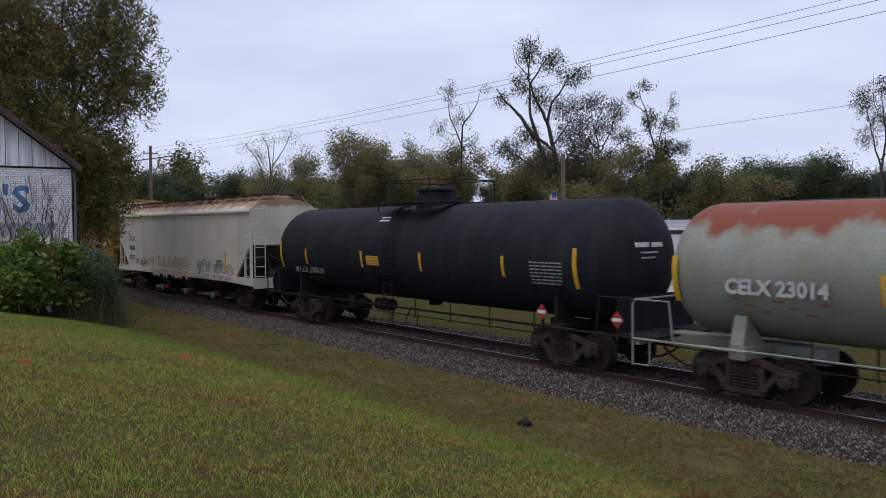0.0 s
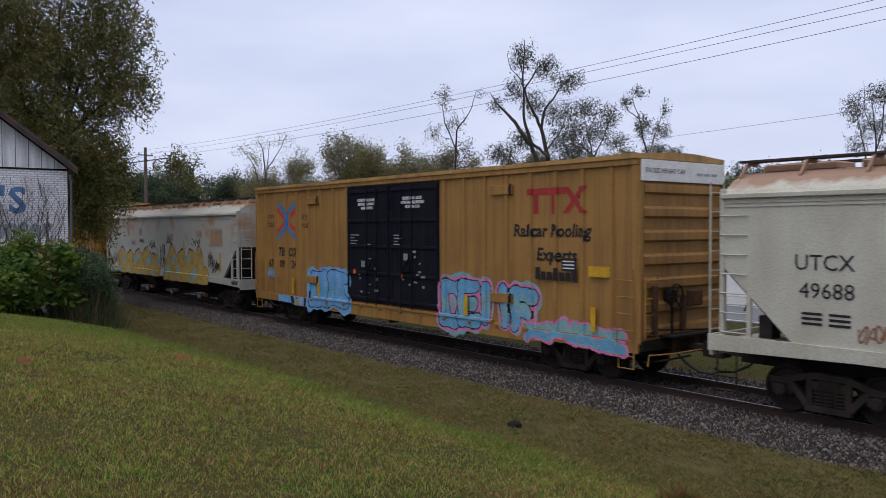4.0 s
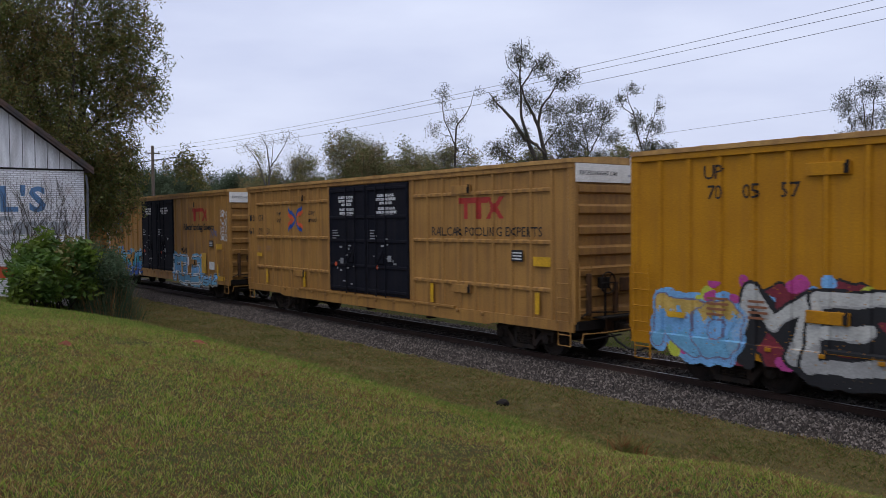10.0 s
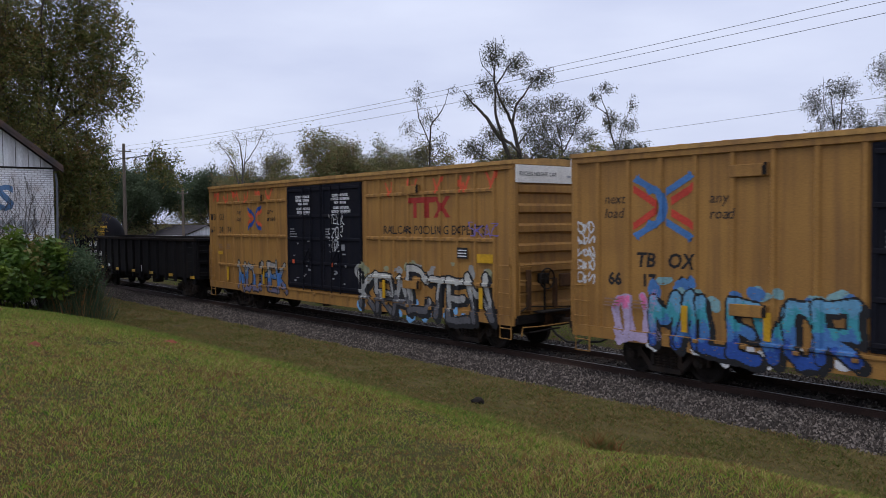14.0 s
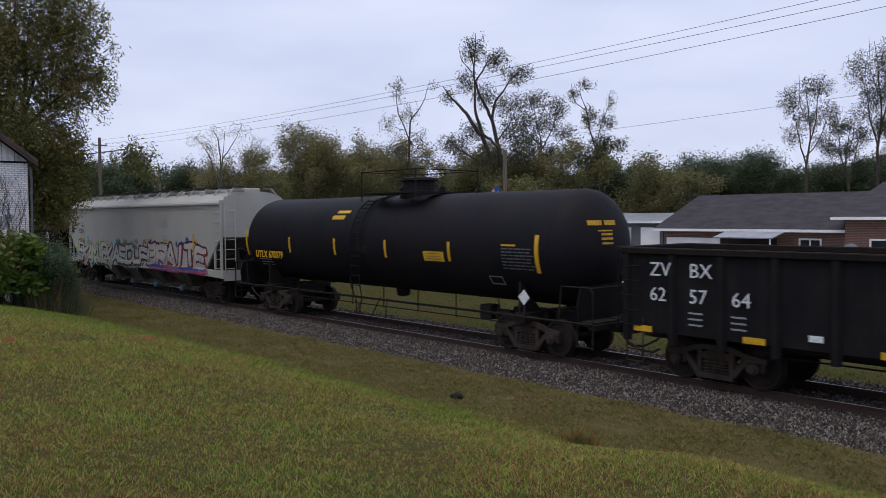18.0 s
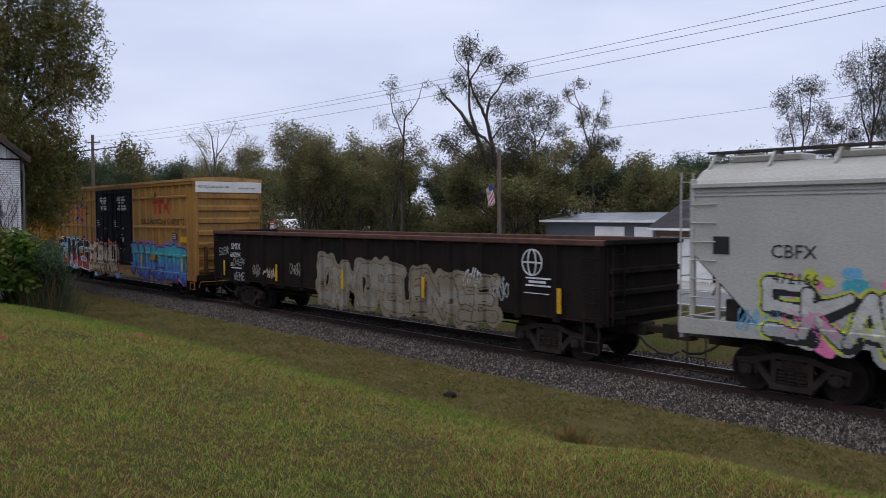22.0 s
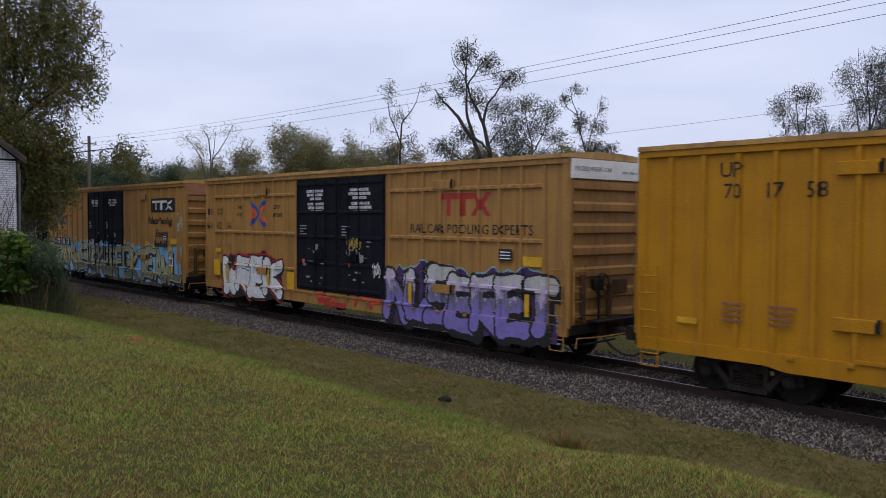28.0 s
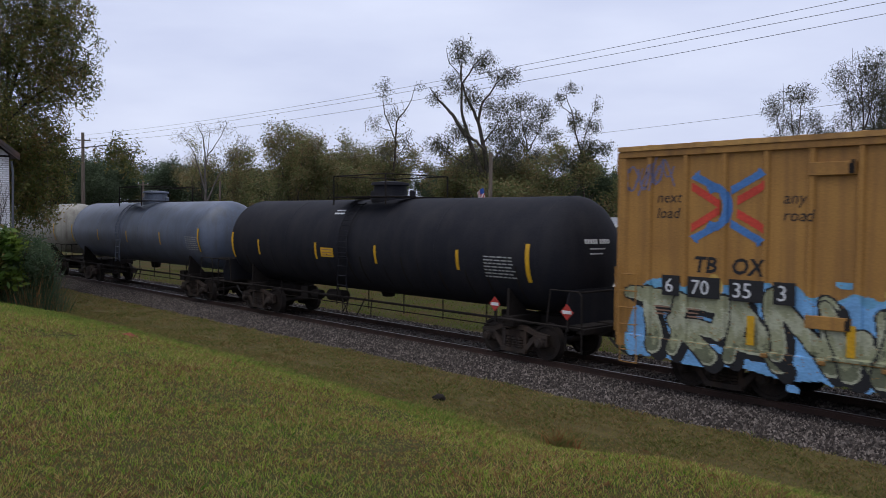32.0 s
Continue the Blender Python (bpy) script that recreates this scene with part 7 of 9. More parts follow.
shaped_tree(-45.5, 19.7, "thin forked tree with few leaves", (
    (((0.2, 0, -0.3), (0.22, 0, 4), (0.26, 0, 6.5), (0.43, 0, 8.2), (0.52, 0.1, 10.5), (1.04, 0.1, 11.2), (1.5, 0.1, 11.9), (1.83, 0.2, 13.1)), 0.24, 0.035),
    (((0.45, 0, 8.8), (0.0, 0.1, 10.0), (-0.43, 0.2, 11.2), (-0.5, 0.2, 12.4), (-0.35, 0.2, 13.4)), 0.10, 0.025),
    (((0.1, 0.1, 9.8), (-0.5, 0.3, 9.9), (-1.2, 0.4, 10.2), (-1.5, 0.4, 10.8)), 0.05, 0.02),
    (((0.4, 0, 7.9), (1.2, 0.2, 9.0), (1.5, 0.3, 9.9)), 0.06, 0.02),
    (((0.3, 0, 7.0), (-0.5, 0.2, 8.0), (-1.0, 0.3, 8.7)), 0.06, 0.02)),
    ((-0.5, 0.1, 12.8, 0.7, 0.6, 0.8), (2.0, 0.1, 13.0, 0.5, 0.45, 0.45), (0.2, 0, 11.0, 0.9, 0.8, 0.8), (-1.2, 0.3, 10.3, 0.7, 0.6, 0.7), (0.9, 0.2, 9.2, 0.8, 0.7, 0.9), (-0.4, 0.2, 8.6, 0.9, 0.8, 0.8), (0.2, 0, 7.0, 1.0, 0.9, 0.9)),
    620, 8, 0.062, 31, twig=0.0095, fuzz=0.13, bare=0.5, leaf="leaf5")
shaped_tree(-38.8, 21.3, "tall dark forked tree with sparse leaves", (
    (((1.35, 0, -0.3), (1.3, 0, 3), (1.15, 0, 5.3), (0.76, 0, 7.9), (0.28, 0, 10.0), (-0.37, 0.1, 11.5), (-0.80, 0.1, 12.8), (-0.73, 0.1, 14.4), (-0.62, 0.1, 15.7)), 0.36, 0.03),
    (((1.15, 0, 5.0), (0.1, 0.2, 7.6), (-0.54, 0.3, 9.2), (-0.84, 0.3, 10.5), (-0.88, 0.3, 12.0), (-1.05, 0.4, 13.6), (-1.3, 0.4, 15.0)), 0.27, 0.03),
    (((-0.45, 0.3, 9.0), (-1.35, 0.4, 10.5), (-2.16, 0.5, 11.3), (-2.5, 0.5, 11.6), (-2.95, 0.6, 12.4)), 0.20, 0.035),
    (((0.28, 0, 10.0), (0.52, -0.2, 11.2), (1.25, -0.4, 12.15), (2.2, -0.6, 13.1), (2.95, -0.7, 13.5)), 0.14, 0.025),
    (((-0.75, 0.1, 12.6), (-0.05, -0.1, 13.6), (0.5, -0.2, 14.1), (1.1, -0.2, 14.7)), 0.08, 0.02),
    (((-0.54, 0.3, 9.2), (0.2, 0.0, 8.7), (0.74, -0.1, 8.1)), 0.14, 0.12),
    (((0.6, 0, 8.6), (1.5, 0.3, 9.8), (1.9, 0.4, 11.2)), 0.09, 0.02),
    (((0.9, 0, 7.2), (1.9, 0.3, 8.3), (2.4, 0.4, 9.6)), 0.08, 0.02),
    (((0.7, 0.2, 6.2), (-0.9, 0.5, 7.4), (-2.0, 0.7, 8.2), (-2.9, 0.8, 9.2)), 0.11, 0.025),
    (((-1.0, 0.4, 13.2), (-1.7, 0.5, 14.0), (-1.9, 0.5, 14.9)), 0.05, 0.02)),
    ((-0.9, 0.1, 14.6, 0.85, 0.8, 1.0), (0.6, -0.2, 13.9, 0.9, 0.8, 0.8), (1.9, -0.5, 12.9, 1.1, 0.8, 0.7), (-1.4, 0.3, 12.6, 0.7, 0.7, 0.8), (-2.6, 0.5, 11.7, 0.5, 0.5, 0.5), (1.4, 0.1, 11.0, 1.1, 0.9, 0.9), (-0.2, 0, 11.6, 0.9, 0.8, 0.9),
     (1.7, 0.2, 9.3, 1.1, 0.9, 1.0), (-1.0, 0.3, 9.4, 0.9, 0.9, 0.7), (-2.2, 0.6, 8.6, 1.1, 0.9, 0.7), (0.3, 0.3, 7.4, 1.5, 1.2, 1.0), (2.2, 0.2, 7.6, 1.0, 0.9, 1.0)),
    4000, 8, 0.060, 44, twig=0.0095, fuzz=0.13, stout=0.75, bare=0.45, leaf="leaf5")
for i, (x, y, h) in enumerate(((-43.2, 23.4, 8.8), (-40.2, 25.6, 9.2), (-37.6, 26.2, 8.8), (-36.4, 29.2, 8.6), (-33.2, 30.6, 7.6), (-39.0, 23.4, 7.4))):
    tree(x, y, h, 145 + i, "leafy green and brown roadside tree", n_leaf=9000, size=0.095, fuzz=0.27, trunk=0.16, first=0.32, spread=0.45)
for i, (x, y, h) in enumerate(((-68.8, 20.3, 10.6), (-64.3, 20.6, 9.6), (-59.2, 21.2, 10.2), (-56.5, 21.6, 10.3), (-53.3, 22.8, 9.8))):
    tree(x, y, h, 345 + i, "leafy green and brown roadside tree", n_leaf=11000, size=0.085, fuzz=0.30, spread=0.44, trunk=0.17, first=0.36, kids=(4, 4, 3, 2), up=0.2, thick=0.009)
tree(-41.5, 24.5, 8.2, 45, "leafy green and brown roadside tree", n_leaf=7000, size=0.10, fuzz=0.3, trunk=0.2, first=0.34)
shaped_tree(-39.3, 26.8, "sparse upright tree with small brown-green leaves", (
    (((0.3, 0, -0.3), (0.28, 0, 4), (0.26, 0, 7.9), (0.17, 0.1, 9.3), (-0.09, 0.1, 10.7), (-0.35, 0.1, 12.4)), 0.2, 0.025),
    (((0.24, 0, 8.4), (1.05, -0.2, 10.0), (1.6, -0.3, 11.4), (1.8, -0.3, 12.0)), 0.08, 0.02),
    (((0.22, 0, 8.6), (-0.7, 0.2, 9.5), (-1.2, 0.3, 10.7), (-1.4, 0.3, 11.4)), 0.08, 0.02),
    (((0.26, 0, 7.8), (1.5, 0.3, 9.0), (2.6, 0.4, 10.1)), 0.07, 0.02),
    (((0.0, 0.1, 10.4), (0.5, 0.2, 11.6), (0.6, 0.2, 12.3)), 0.05, 0.02),
    (((0.26, 0, 6.6), (-0.9, 0.3, 7.9), (-1.6, 0.4, 9.0)), 0.08, 0.02)),
    ((-0.2, 0, 11.9, 1.1, 0.9, 0.7), (1.3, -0.2, 11.3, 0.8, 0.7, 0.8), (-1.0, 0.2, 10.7, 0.8, 0.7, 0.8), (0.4, 0, 10.3, 1.1, 0.9, 0.8), (-0.7, 0, 9.1, 1.1, 1.0, 0.8), (1.7, 0.2, 9.6, 0.9, 0.7, 0.7), (0.3, 0, 8.0, 1.6, 1.2, 1.0)),
    1900, 11, 0.060, 36, twig=0.0095, fuzz=0.13, bare=0.35, leaf="leaf5")
shaped_tree(-35.8, 27.9, "leaning sparse tree with small leaves", (
    (((0.9, 0, -0.3), (0.85, 0, 3), (0.68, 0, 5.6), (0.5, 0, 8.15), (0.0, 0.1, 9.85), (-0.1, 0.1, 11.05), (-0.5, 0.1, 12.2), (-0.1, 0.1, 12.9)), 0.2, 0.025),
    (((-0.08, 0.1, 10.8), (-0.85, 0.2, 11.4), (-1.2, 0.3, 12.1), (-1.15, 0.3, 12.7)), 0.06, 0.02),
    (((0.5, 0, 8.2), (0.85, -0.2, 9.85), (1.36, -0.3, 11.05), (1.53, -0.3, 12.2)), 0.07, 0.02),
    (((0.6, 0, 7.2), (1.5, 0.3, 8.2), (2.4, 0.4, 9.0)), 0.06, 0.02)),
    ((-0.2, 0.1, 12.7, 0.55, 0.5, 0.35), (-1.0, 0.2, 12.0, 0.4, 0.4, 0.5), (1.5, -0.3, 11.4, 0.35, 0.35, 0.8), (1.2, -0.2, 10.0, 0.6, 0.5, 0.6), (0.1, 0, 10.4, 0.6, 0.5, 0.8), (1.0, 0, 8.7, 0.9, 0.8, 0.8), (2.1, 0.2, 8.6, 0.6, 0.6, 0.5), (0.4, 0, 7.6, 1.2, 1.0, 1.0)),
    1250, 11, 0.060, 57, twig=0.0095, fuzz=0.13, bare=0.35, leaf="leaf5")
tree(-34.5, 31.5, 7.4, 38, "leafy green and brown roadside tree", n_leaf=8000, size=0.10, fuzz=0.3, trunk=0.2, first=0.34)


def slender_tree(x, y, h, seed, f=1.0):
    k = h / 14.3
    up = lambda *p: tuple((f * k * a, k * b, k * c) for a, b, c in p)
    shaped_tree(x, y, "tall slender tree with sparse small leaves", (
        (up((0, 0, -0.3), (0.1, 0, 5), (0.0, 0, 7.2), (0.25, 0, 9.2), (0.05, 0, 11.5), (-0.2, 0, 13.9)), 0.3, 0.03),
        (up((0.05, 0, 7.4), (-0.35, 0.2, 9.0), (-0.6, 0.2, 10.6), (-1.2, 0.3, 12.8)), 0.13, 0.03),
        (up((0.25, 0, 9), (0.7, -0.2, 10.6), (0.8, -0.3, 12.4), (1.1, -0.3, 13.6)), 0.11, 0.03),
        (up((0.0, 0, 8.0), (0.9, 0.3, 9.2), (1.6, 0.3, 10.9)), 0.10, 0.03),
        (up((0.1, 0, 10.6), (-0.5, -0.2, 12.2), (-0.6, -0.2, 14.2)), 0.06, 0.02)),
        [(f * k * a, k * b, k * c, k * p, k * q, k * r) for a, b, c, p, q, r in
         ((-1.1, 0.2, 12.4, 0.9, 0.9, 1.2), (0.7, 0, 13.2, 1.2, 1.0, 1.0), (1.6, 0.2, 11.2, 0.9, 0.9, 1.0), (0.1, 0, 11, 1.2, 1.0, 1.1), (-0.9, 0, 9.6, 0.9, 0.8, 0.8), (1.1, 0, 9.2, 0.8, 0.8, 0.7))],
        1500, 8, 0.060, seed, twig=0.010, fuzz=0.14, bare=0.3, leaf="leaf5")


for x, y, h, seed, f in ((-28.9, 45.1, 14.3, 60, 1), (-26.3, 46.4, 11.0, 61, -1), (-24.2, 46.2, 16.4, 62, 1), (-23.0, 47.0, 15.6, 63, -1), (-21.0, 44.0, 14.8, 64, 1), (-23.6, 48.5, 12.0, 65, 1), (-19.0, 46.0, 13.2, 66, -1)):
    slender_tree(x, y, h, seed, f)


def woods():
    """The far tree line: a few kinds, repeated."""
    rng = np.random.default_rng(77)
    kinds = [tree(0, 0, h, 80 + k, "dense green tree of the far wood", "leaf4", 15000, 0.14, 0.55, 0.5, (4, 4, 3), "bark", 0.2, first=0.4, group="far wood", z=0, low=0.4) for k, h in enumerate((9.6, 10.9, 10.2, 11.6))]
    spots = []
    for row, (d, n) in enumerate(((116, 54), (132, 54), (156, 40))):
        for k in range(n):
            b = -80 + 72 * k / n + rng.uniform(-1, 1)
            spots.append((d * math.sin(radians(b)) + rng.uniform(-4, 4), -16.4 + d * math.cos(radians(b)) + rng.uniform(-5, 5)))
    for k, (x, y) in enumerate(spots):
        m = pose(x, y, -0.2, 0, 0, rng.uniform(0, 360))
        if k < 4:
            kinds[k].matrix_basis = m
        else:
            copy_thing(kinds[int(rng.integers(0, 4))], m)
    # scrub below the grove
    C = []
    for k in range(90):
        x = rng.uniform(-74, -30)
        y = np.interp(x, [-74, -50, -38, -30], [17.5, 22, 27, 36]) + rng.uniform(-1.5, 2.5)
        hh = rng.uniform(1.6, 5.6)
        m = 1100
        q = rng.normal(0, 1, (m, 3))
        q /= np.linalg.norm(q, axis=1)[:, None]
        q *= rng.uniform(0.55, 1.0, (m, 1)) * np.array([1.9, 1.9, hh / 2])
        C.append(q + np.array([x, y, hh / 2 - 0.2]))
    for k in range(260):
        b = radians(rng.uniform(-78, -14))
        d, hh, m = rng.uniform(114, 124), rng.uniform(3.5, 7.5), 500
        q = rng.normal(0, 1, (m, 3))
        q /= np.linalg.norm(q, axis=1)[:, None]
        q *= rng.uniform(0.5, 1.0, (m, 1)) * np.array([3.2, 3.2, hh / 2])
        C.append(q + np.array([d * math.sin(b), -16.4 + d * math.cos(b), hh / 2 - 0.2]))
    C = np.concatenate(C)
    C = C[C[:, 2] > -0.2]
    tagged(put("undergrowth", leaves_mesh("undergrowth", C, 0.13, M["leaf2"], rng)), "dark tangled scrub and saplings below the trees", "undergrowth", kind="stuff")


woods()


# the old pecan behind the barn: heavy limbs, drooping leafy boughs, one reaching out by itself
shaped_tree(-41.0, -6.9, "large dense pecan tree with dark browning leaves by the barn", (
    (((0, 0, -0.3), (0, 0, 3), (-0.2, 0, 5.2)), 0.45, 0.34),
    (((-0.2, 0, 5), (0.6, 0.2, 7.3), (1.1, 0.1, 8.4), (1.8, 0, 11.0), (2.3, 0, 13.0), (2.8, 0, 15.6)), 0.22, 0.05),
    (((0.3, 0, 6.4), (1.5, -0.3, 8.2), (2.7, -0.3, 9.3), (4.0, -0.2, 10.2)), 0.13, 0.04),
    (((-0.2, 0, 5), (-1, 0.3, 8), (-1.2, 0.4, 12), (-0.8, 0.3, 16)), 0.25, 0.05),
    (((0, 0, 3.6), (1.2, 0.3, 5.4), (2.6, 0.4, 6.0), (3.7, 0.4, 6.2), (5.0, 0.4, 6.5), (6.3, 0.4, 6.2)), 0.10, 0.025),
    (((-0.2, 0, 5), (-2.4, 0, 7.5), (-3.5, 0, 10), (-4, 0, 12.5)), 0.2, 0.05),
    (((0.2, -0.2, 6), (0.5, -1.2, 9), (0.6, -1.5, 12.5), (1.0, -1.5, 15)), 0.18, 0.04),
    (((0.7, 0.2, 7.6), (0.9, 1.0, 10.0), (1.2, 1.4, 13.0)), 0.14, 0.04)),
    ((0.3, 0, 7.0, 2.5, 2.5, 2.3), (2.7, 0.3, 9.7, 2.25, 2.2, 1.7), (2.6, 0, 12.3, 2.1, 2.3, 1.7), (0, 0, 11.2, 2.4, 2.6, 2.6), (-2.8, 0, 8.6, 2.6, 2.6, 2.8), (-2.6, 0, 13, 2.8, 2.8, 2.6),
     (1.4, 0, 15.2, 2.8, 2.6, 1.9), (2.1, 0.3, 6.6, 1.5, 1.9, 1.5), (1.6, 0, 4.3, 1.3, 1.5, 1.8), (0.2, 0, 4.6, 1.3, 1.5, 1.6), (2.2, -0.6, 4.7, 1.2, 1.2, 1.7), (3.0, 0.2, 5.6, 0.7, 0.9, 0.9), (5.7, 0.4, 6.2, 0.95, 0.9, 0.85), (6.2, 0.4, 5.6, 0.6, 0.6, 0.5), (4.7, 0.4, 6.3, 0.4, 0.4, 0.3), (-1.5, 0, 5.6, 2.2, 2.2, 1.6)),
    7000, 27, 0.094, 5, "leaf", twig=0.010, droop=0.5, fuzz=0.14, name="pecan_tree", group="pecan trees", z=0.4, long=0.31, bare=0.12)
# hidden second pecan farther down the line behind the barn, added to shade wagons
shaped_tree(-55.5, -6.2, "large dense pecan tree with dark browning leaves, added unseen behind the barn for shade", (
    (((0, 0, -0.3), (0, 0, 3), (-0.2, 0, 5.2), (0.1, 0, 9), (0.2, 0, 13)), 0.45, 0.05),
    (((-0.2, 0, 5), (2.0, 0.2, 8.4), (3.0, 0, 12.0)), 0.22, 0.05),
    (((-0.2, 0, 5), (-2.4, 0, 7.5), (-4, 0, 12.5)), 0.2, 0.05)),
    ((0, 0, 12, 3.2, 3.2, 3.0), (2.0, 0, 9.0, 2.6, 2.8, 2.4), (-2.6, 0, 9.4, 2.8, 2.8, 2.6), (0, 0, 6.4, 3.0, 3.2, 2.2), (1.8, 0, 5.0, 1.8, 2.0, 1.6)),
    2200, 22, 0.12, 6, "leaf", twig=0.012, droop=0.4, fuzz=0.16, name="pecan_tree", group="pecan trees", z=0.2, long=0.32)


def bush(x, y, w, h, seed, leaf, n, size, label, name="bush"):
    rng = np.random.default_rng(seed)
    lines, tips = [], []
    for k in range(11):
        a = rng.uniform(0, 6.28)
        d = np.array([0.5 * math.cos(a), 0.5 * math.sin(a), 1.0])
        grow(rng, lines, tips, np.array([0.4 * w * math.cos(a), 0.4 * w * math.sin(a), -0.1]) * rng.uniform(0.2, 1), d / np.linalg.norm(d), h * rng.uniform(0.35, 0.6), 0.025, 2, 0.5, (3, 3), 0.1)
    t = thing(name, label, "bush", "bushes by the barn", at=pose(x, y, float(ground_z(np.array(x), np.array(y)))))
    put("stem", tubes_mesh("stems", lines, M["bark"], 4), t)
    T = np.concatenate([q[1:] for q in tips])
    T *= np.array([0.72, 0.72, h / T[:, 2].max()])
    C = T[rng.integers(0, len(T), n)] + rng.normal(0, 0.16, (n, 3))
    C = C[C[:, 2] > 0.02]
    put("foliage", leaves_mesh("foliage", C, size, M[leaf], rng, 0.6), t)
    return t


bush(-29.3, -9.95, 1.3, 2.5, 1, "leaf3", 9000, 0.125, "bright green leafy bush against the white brick barn")
bush(-29.9, -9.2, 0.8, 2.5, 2, "leaf", 5000, 0.11, "dark green leafy bush against the white brick barn")
bush(-28.9, -10.6, 0.8, 1.3, 4, "leaf3", 4500, 0.11, "low yellow-green bush at the edge of the mown bank")
bush(-29.5, -8.35, 1.0, 2.35, 3, "weed", 34000, 0.045, "grey-green feathery shrub with fine twigs beside the barn", "shrub")


def weeds():
    rng = np.random.default_rng(9)
    n = 4000
    t = thing("weed_clump", "grey-green clump of tall fine weeds", "weeds", at=pose(-29.5, -8.4, 0.1))
    P = rng.normal(0, 1, (n, 2)) * np.array([0.42, 0.42])
    h = 2.4 * np.exp(-0.9 * (P ** 2).sum(1)) * rng.uniform(0.5, 1.1, n) + 0.15
    b = np.stack([P[:, 0], P[:, 1], np.zeros(n) - 0.05], 1)
    out = P * 0.3 + rng.normal(0, 0.18, (n, 2)) * h[:, None]
    tip = b + np.stack([out[:, 0], out[:, 1], h], 1)
    a = rng.uniform(0, 6.28, n)
    s = np.stack([np.cos(a), np.sin(a), 0 * a], 1) * 0.005
    mid = (b + tip) / 2 + np.array([0, 0, 0.12]) * h[:, None]
    V = np.stack([b - s, b + s, mid + s * 0.8, tip, mid - s * 0.8], 1).reshape(-1, 3)
    F = np.arange(5 * n).reshape(-1, 5)
    put("foliage", arr_mesh("stalks", V, F[: 4 * n // 5], M["weed"]), t)
    put("dry_stalk", arr_mesh("dry_stalks", V, F[4 * n // 5:], M["dry_blade"]), t, None, "pale dry stalks")


weeds()


# ---- the barn ----
def barn():
    """Gable end towards the camera's side; the ridge runs along the railway."""
    t = thing("barn", "old white-painted brick barn with a boarded gable and dark tin roof", "barn", at=pose(-31.7, -8.35, 0.2))
    W, Ldep, ze = 9.2, 14.0, 5.38
    # four walls with thickness
    w = part("wall", B(-0.24, 0, -W, 0, -0.4, ze - 0.06), M["whitebrick"], t, "white painted brick with flaking red band")
    part("wall", B(-Ldep, -0.24, -0.24, 0, -0.4, ze - 0.06), M["whitebrick"], t)
    part("wall", B(-Ldep, -0.24, -W, -W + 0.24, -0.4, ze - 0.06), M["whitebrick"], t)
    part("wall", B(-Ldep - 0.24, -Ldep, -W, 0, -0.4, ze - 0.06), M["whitebrick"], t)
    rise = 0.76
    # vertical boards, each cut to the rake
    k, n = 0, 23
    bw = W / n
    for k in range(n):
        y1, y0 = -k * bw - 0.012, -(k + 1) * bw + 0.012
        z1 = ze + rise * min(-y1, W + y1) + 0.03
        z0 = ze + rise * min(-y0, W + y0) + 0.03
        part("board", prism(bmesh.new(), [(y0, ze), (y1, ze), (y1, z1), (y0, z0)], -0.10, -0.055 + 0.008 * (k % 3), "x"), M["boards"], t)
    # near-black sheet that puts the loft's shade into the gaps between boards
    part("board_backing", prism(bmesh.new(), [(-W + 0.05, ze), (-0.05, ze), (-W / 2, ze + rise * W / 2)], -0.16, -0.11, "x"), M["dark"], t)
    part("ledger", B(-0.14, 0.03, -W - 0.02, 0.02, ze - 0.06, ze), M["under"], t, "dark ledger strip")
    for s in (0, 1):
        f = (lambda y: -W - y) if s else (lambda y: y)
        pts = [(f(0.24), ze - 0.24 * rise + 0.10), (f(0.24), ze - 0.24 * rise + 0.24), (f(-W / 2), ze + rise * W / 2 + 0.24), (f(-W / 2), ze + rise * W / 2 + 0.10)]
        part("roof", prism(bmesh.new(), pts, -Ldep - 0.6, 0.42, "x"), M["barnroof"], t)
        part("verge_board", prism(bmesh.new(), [(a, b - 0.10) for a, b in pts], 0.36, 0.40, "x"), M["barnroof"], t)
    # faded lettering, blue with a dark edge, and a painted red band
    rot = Matrix.Translation((0.006, 0, 0)) @ pose(0, 0, 0, 90, 0, 90)
    for s, y, z, size, m, off in (("L", -2.80, 3.88, 1.20, "signblue", 0.004), ("'", -2.15, 3.88, 1.20, "signblue", 0.004), ("S", -1.85, 3.88, 1.20, "signblue", 0.004), ("Center", -3.0, 3.08, 0.86, "signgrey", 0.004)):
        text(w, s, 0, 0, size, M[m], 0, "painted_letter", "faded painted sign lettering", rot=pose(off, y, z, 90, 0, 90), bold=0.035)
    bm = box(bmesh.new(), 0.002, 0.006, -W + 0.3, -1.2, 1.55, 1.95)
    part("painted_band", bm, M["orange"], w, "faded red painted band")
    # dry vines on the wall
    rng = np.random.default_rng(6)
    lines = []
    for k in range(80):
        p = np.array([0.03, -rng.uniform(0.2, 2.6), rng.uniform(0.5, 2.0)])
        pts = [p]
        d = np.array([0, rng.normal(0, 0.2), 1.0])
        for j in range(12):
            d = d + np.array([0, rng.normal(0, 0.28), 0.1])
            d /= np.linalg.norm(d)
            q = pts[-1] + d * 0.3
            if q[2] > ze - 0.1 or q[1] > -0.02:
                break
            pts.append(q)
        if len(pts) > 2:
            lines.append((np.array(pts), np.linspace(0.011, 0.004, len(pts))))
    put("vine", tubes_mesh("vine", lines, M["vine"], 4), t, None, "dry leafless vine")
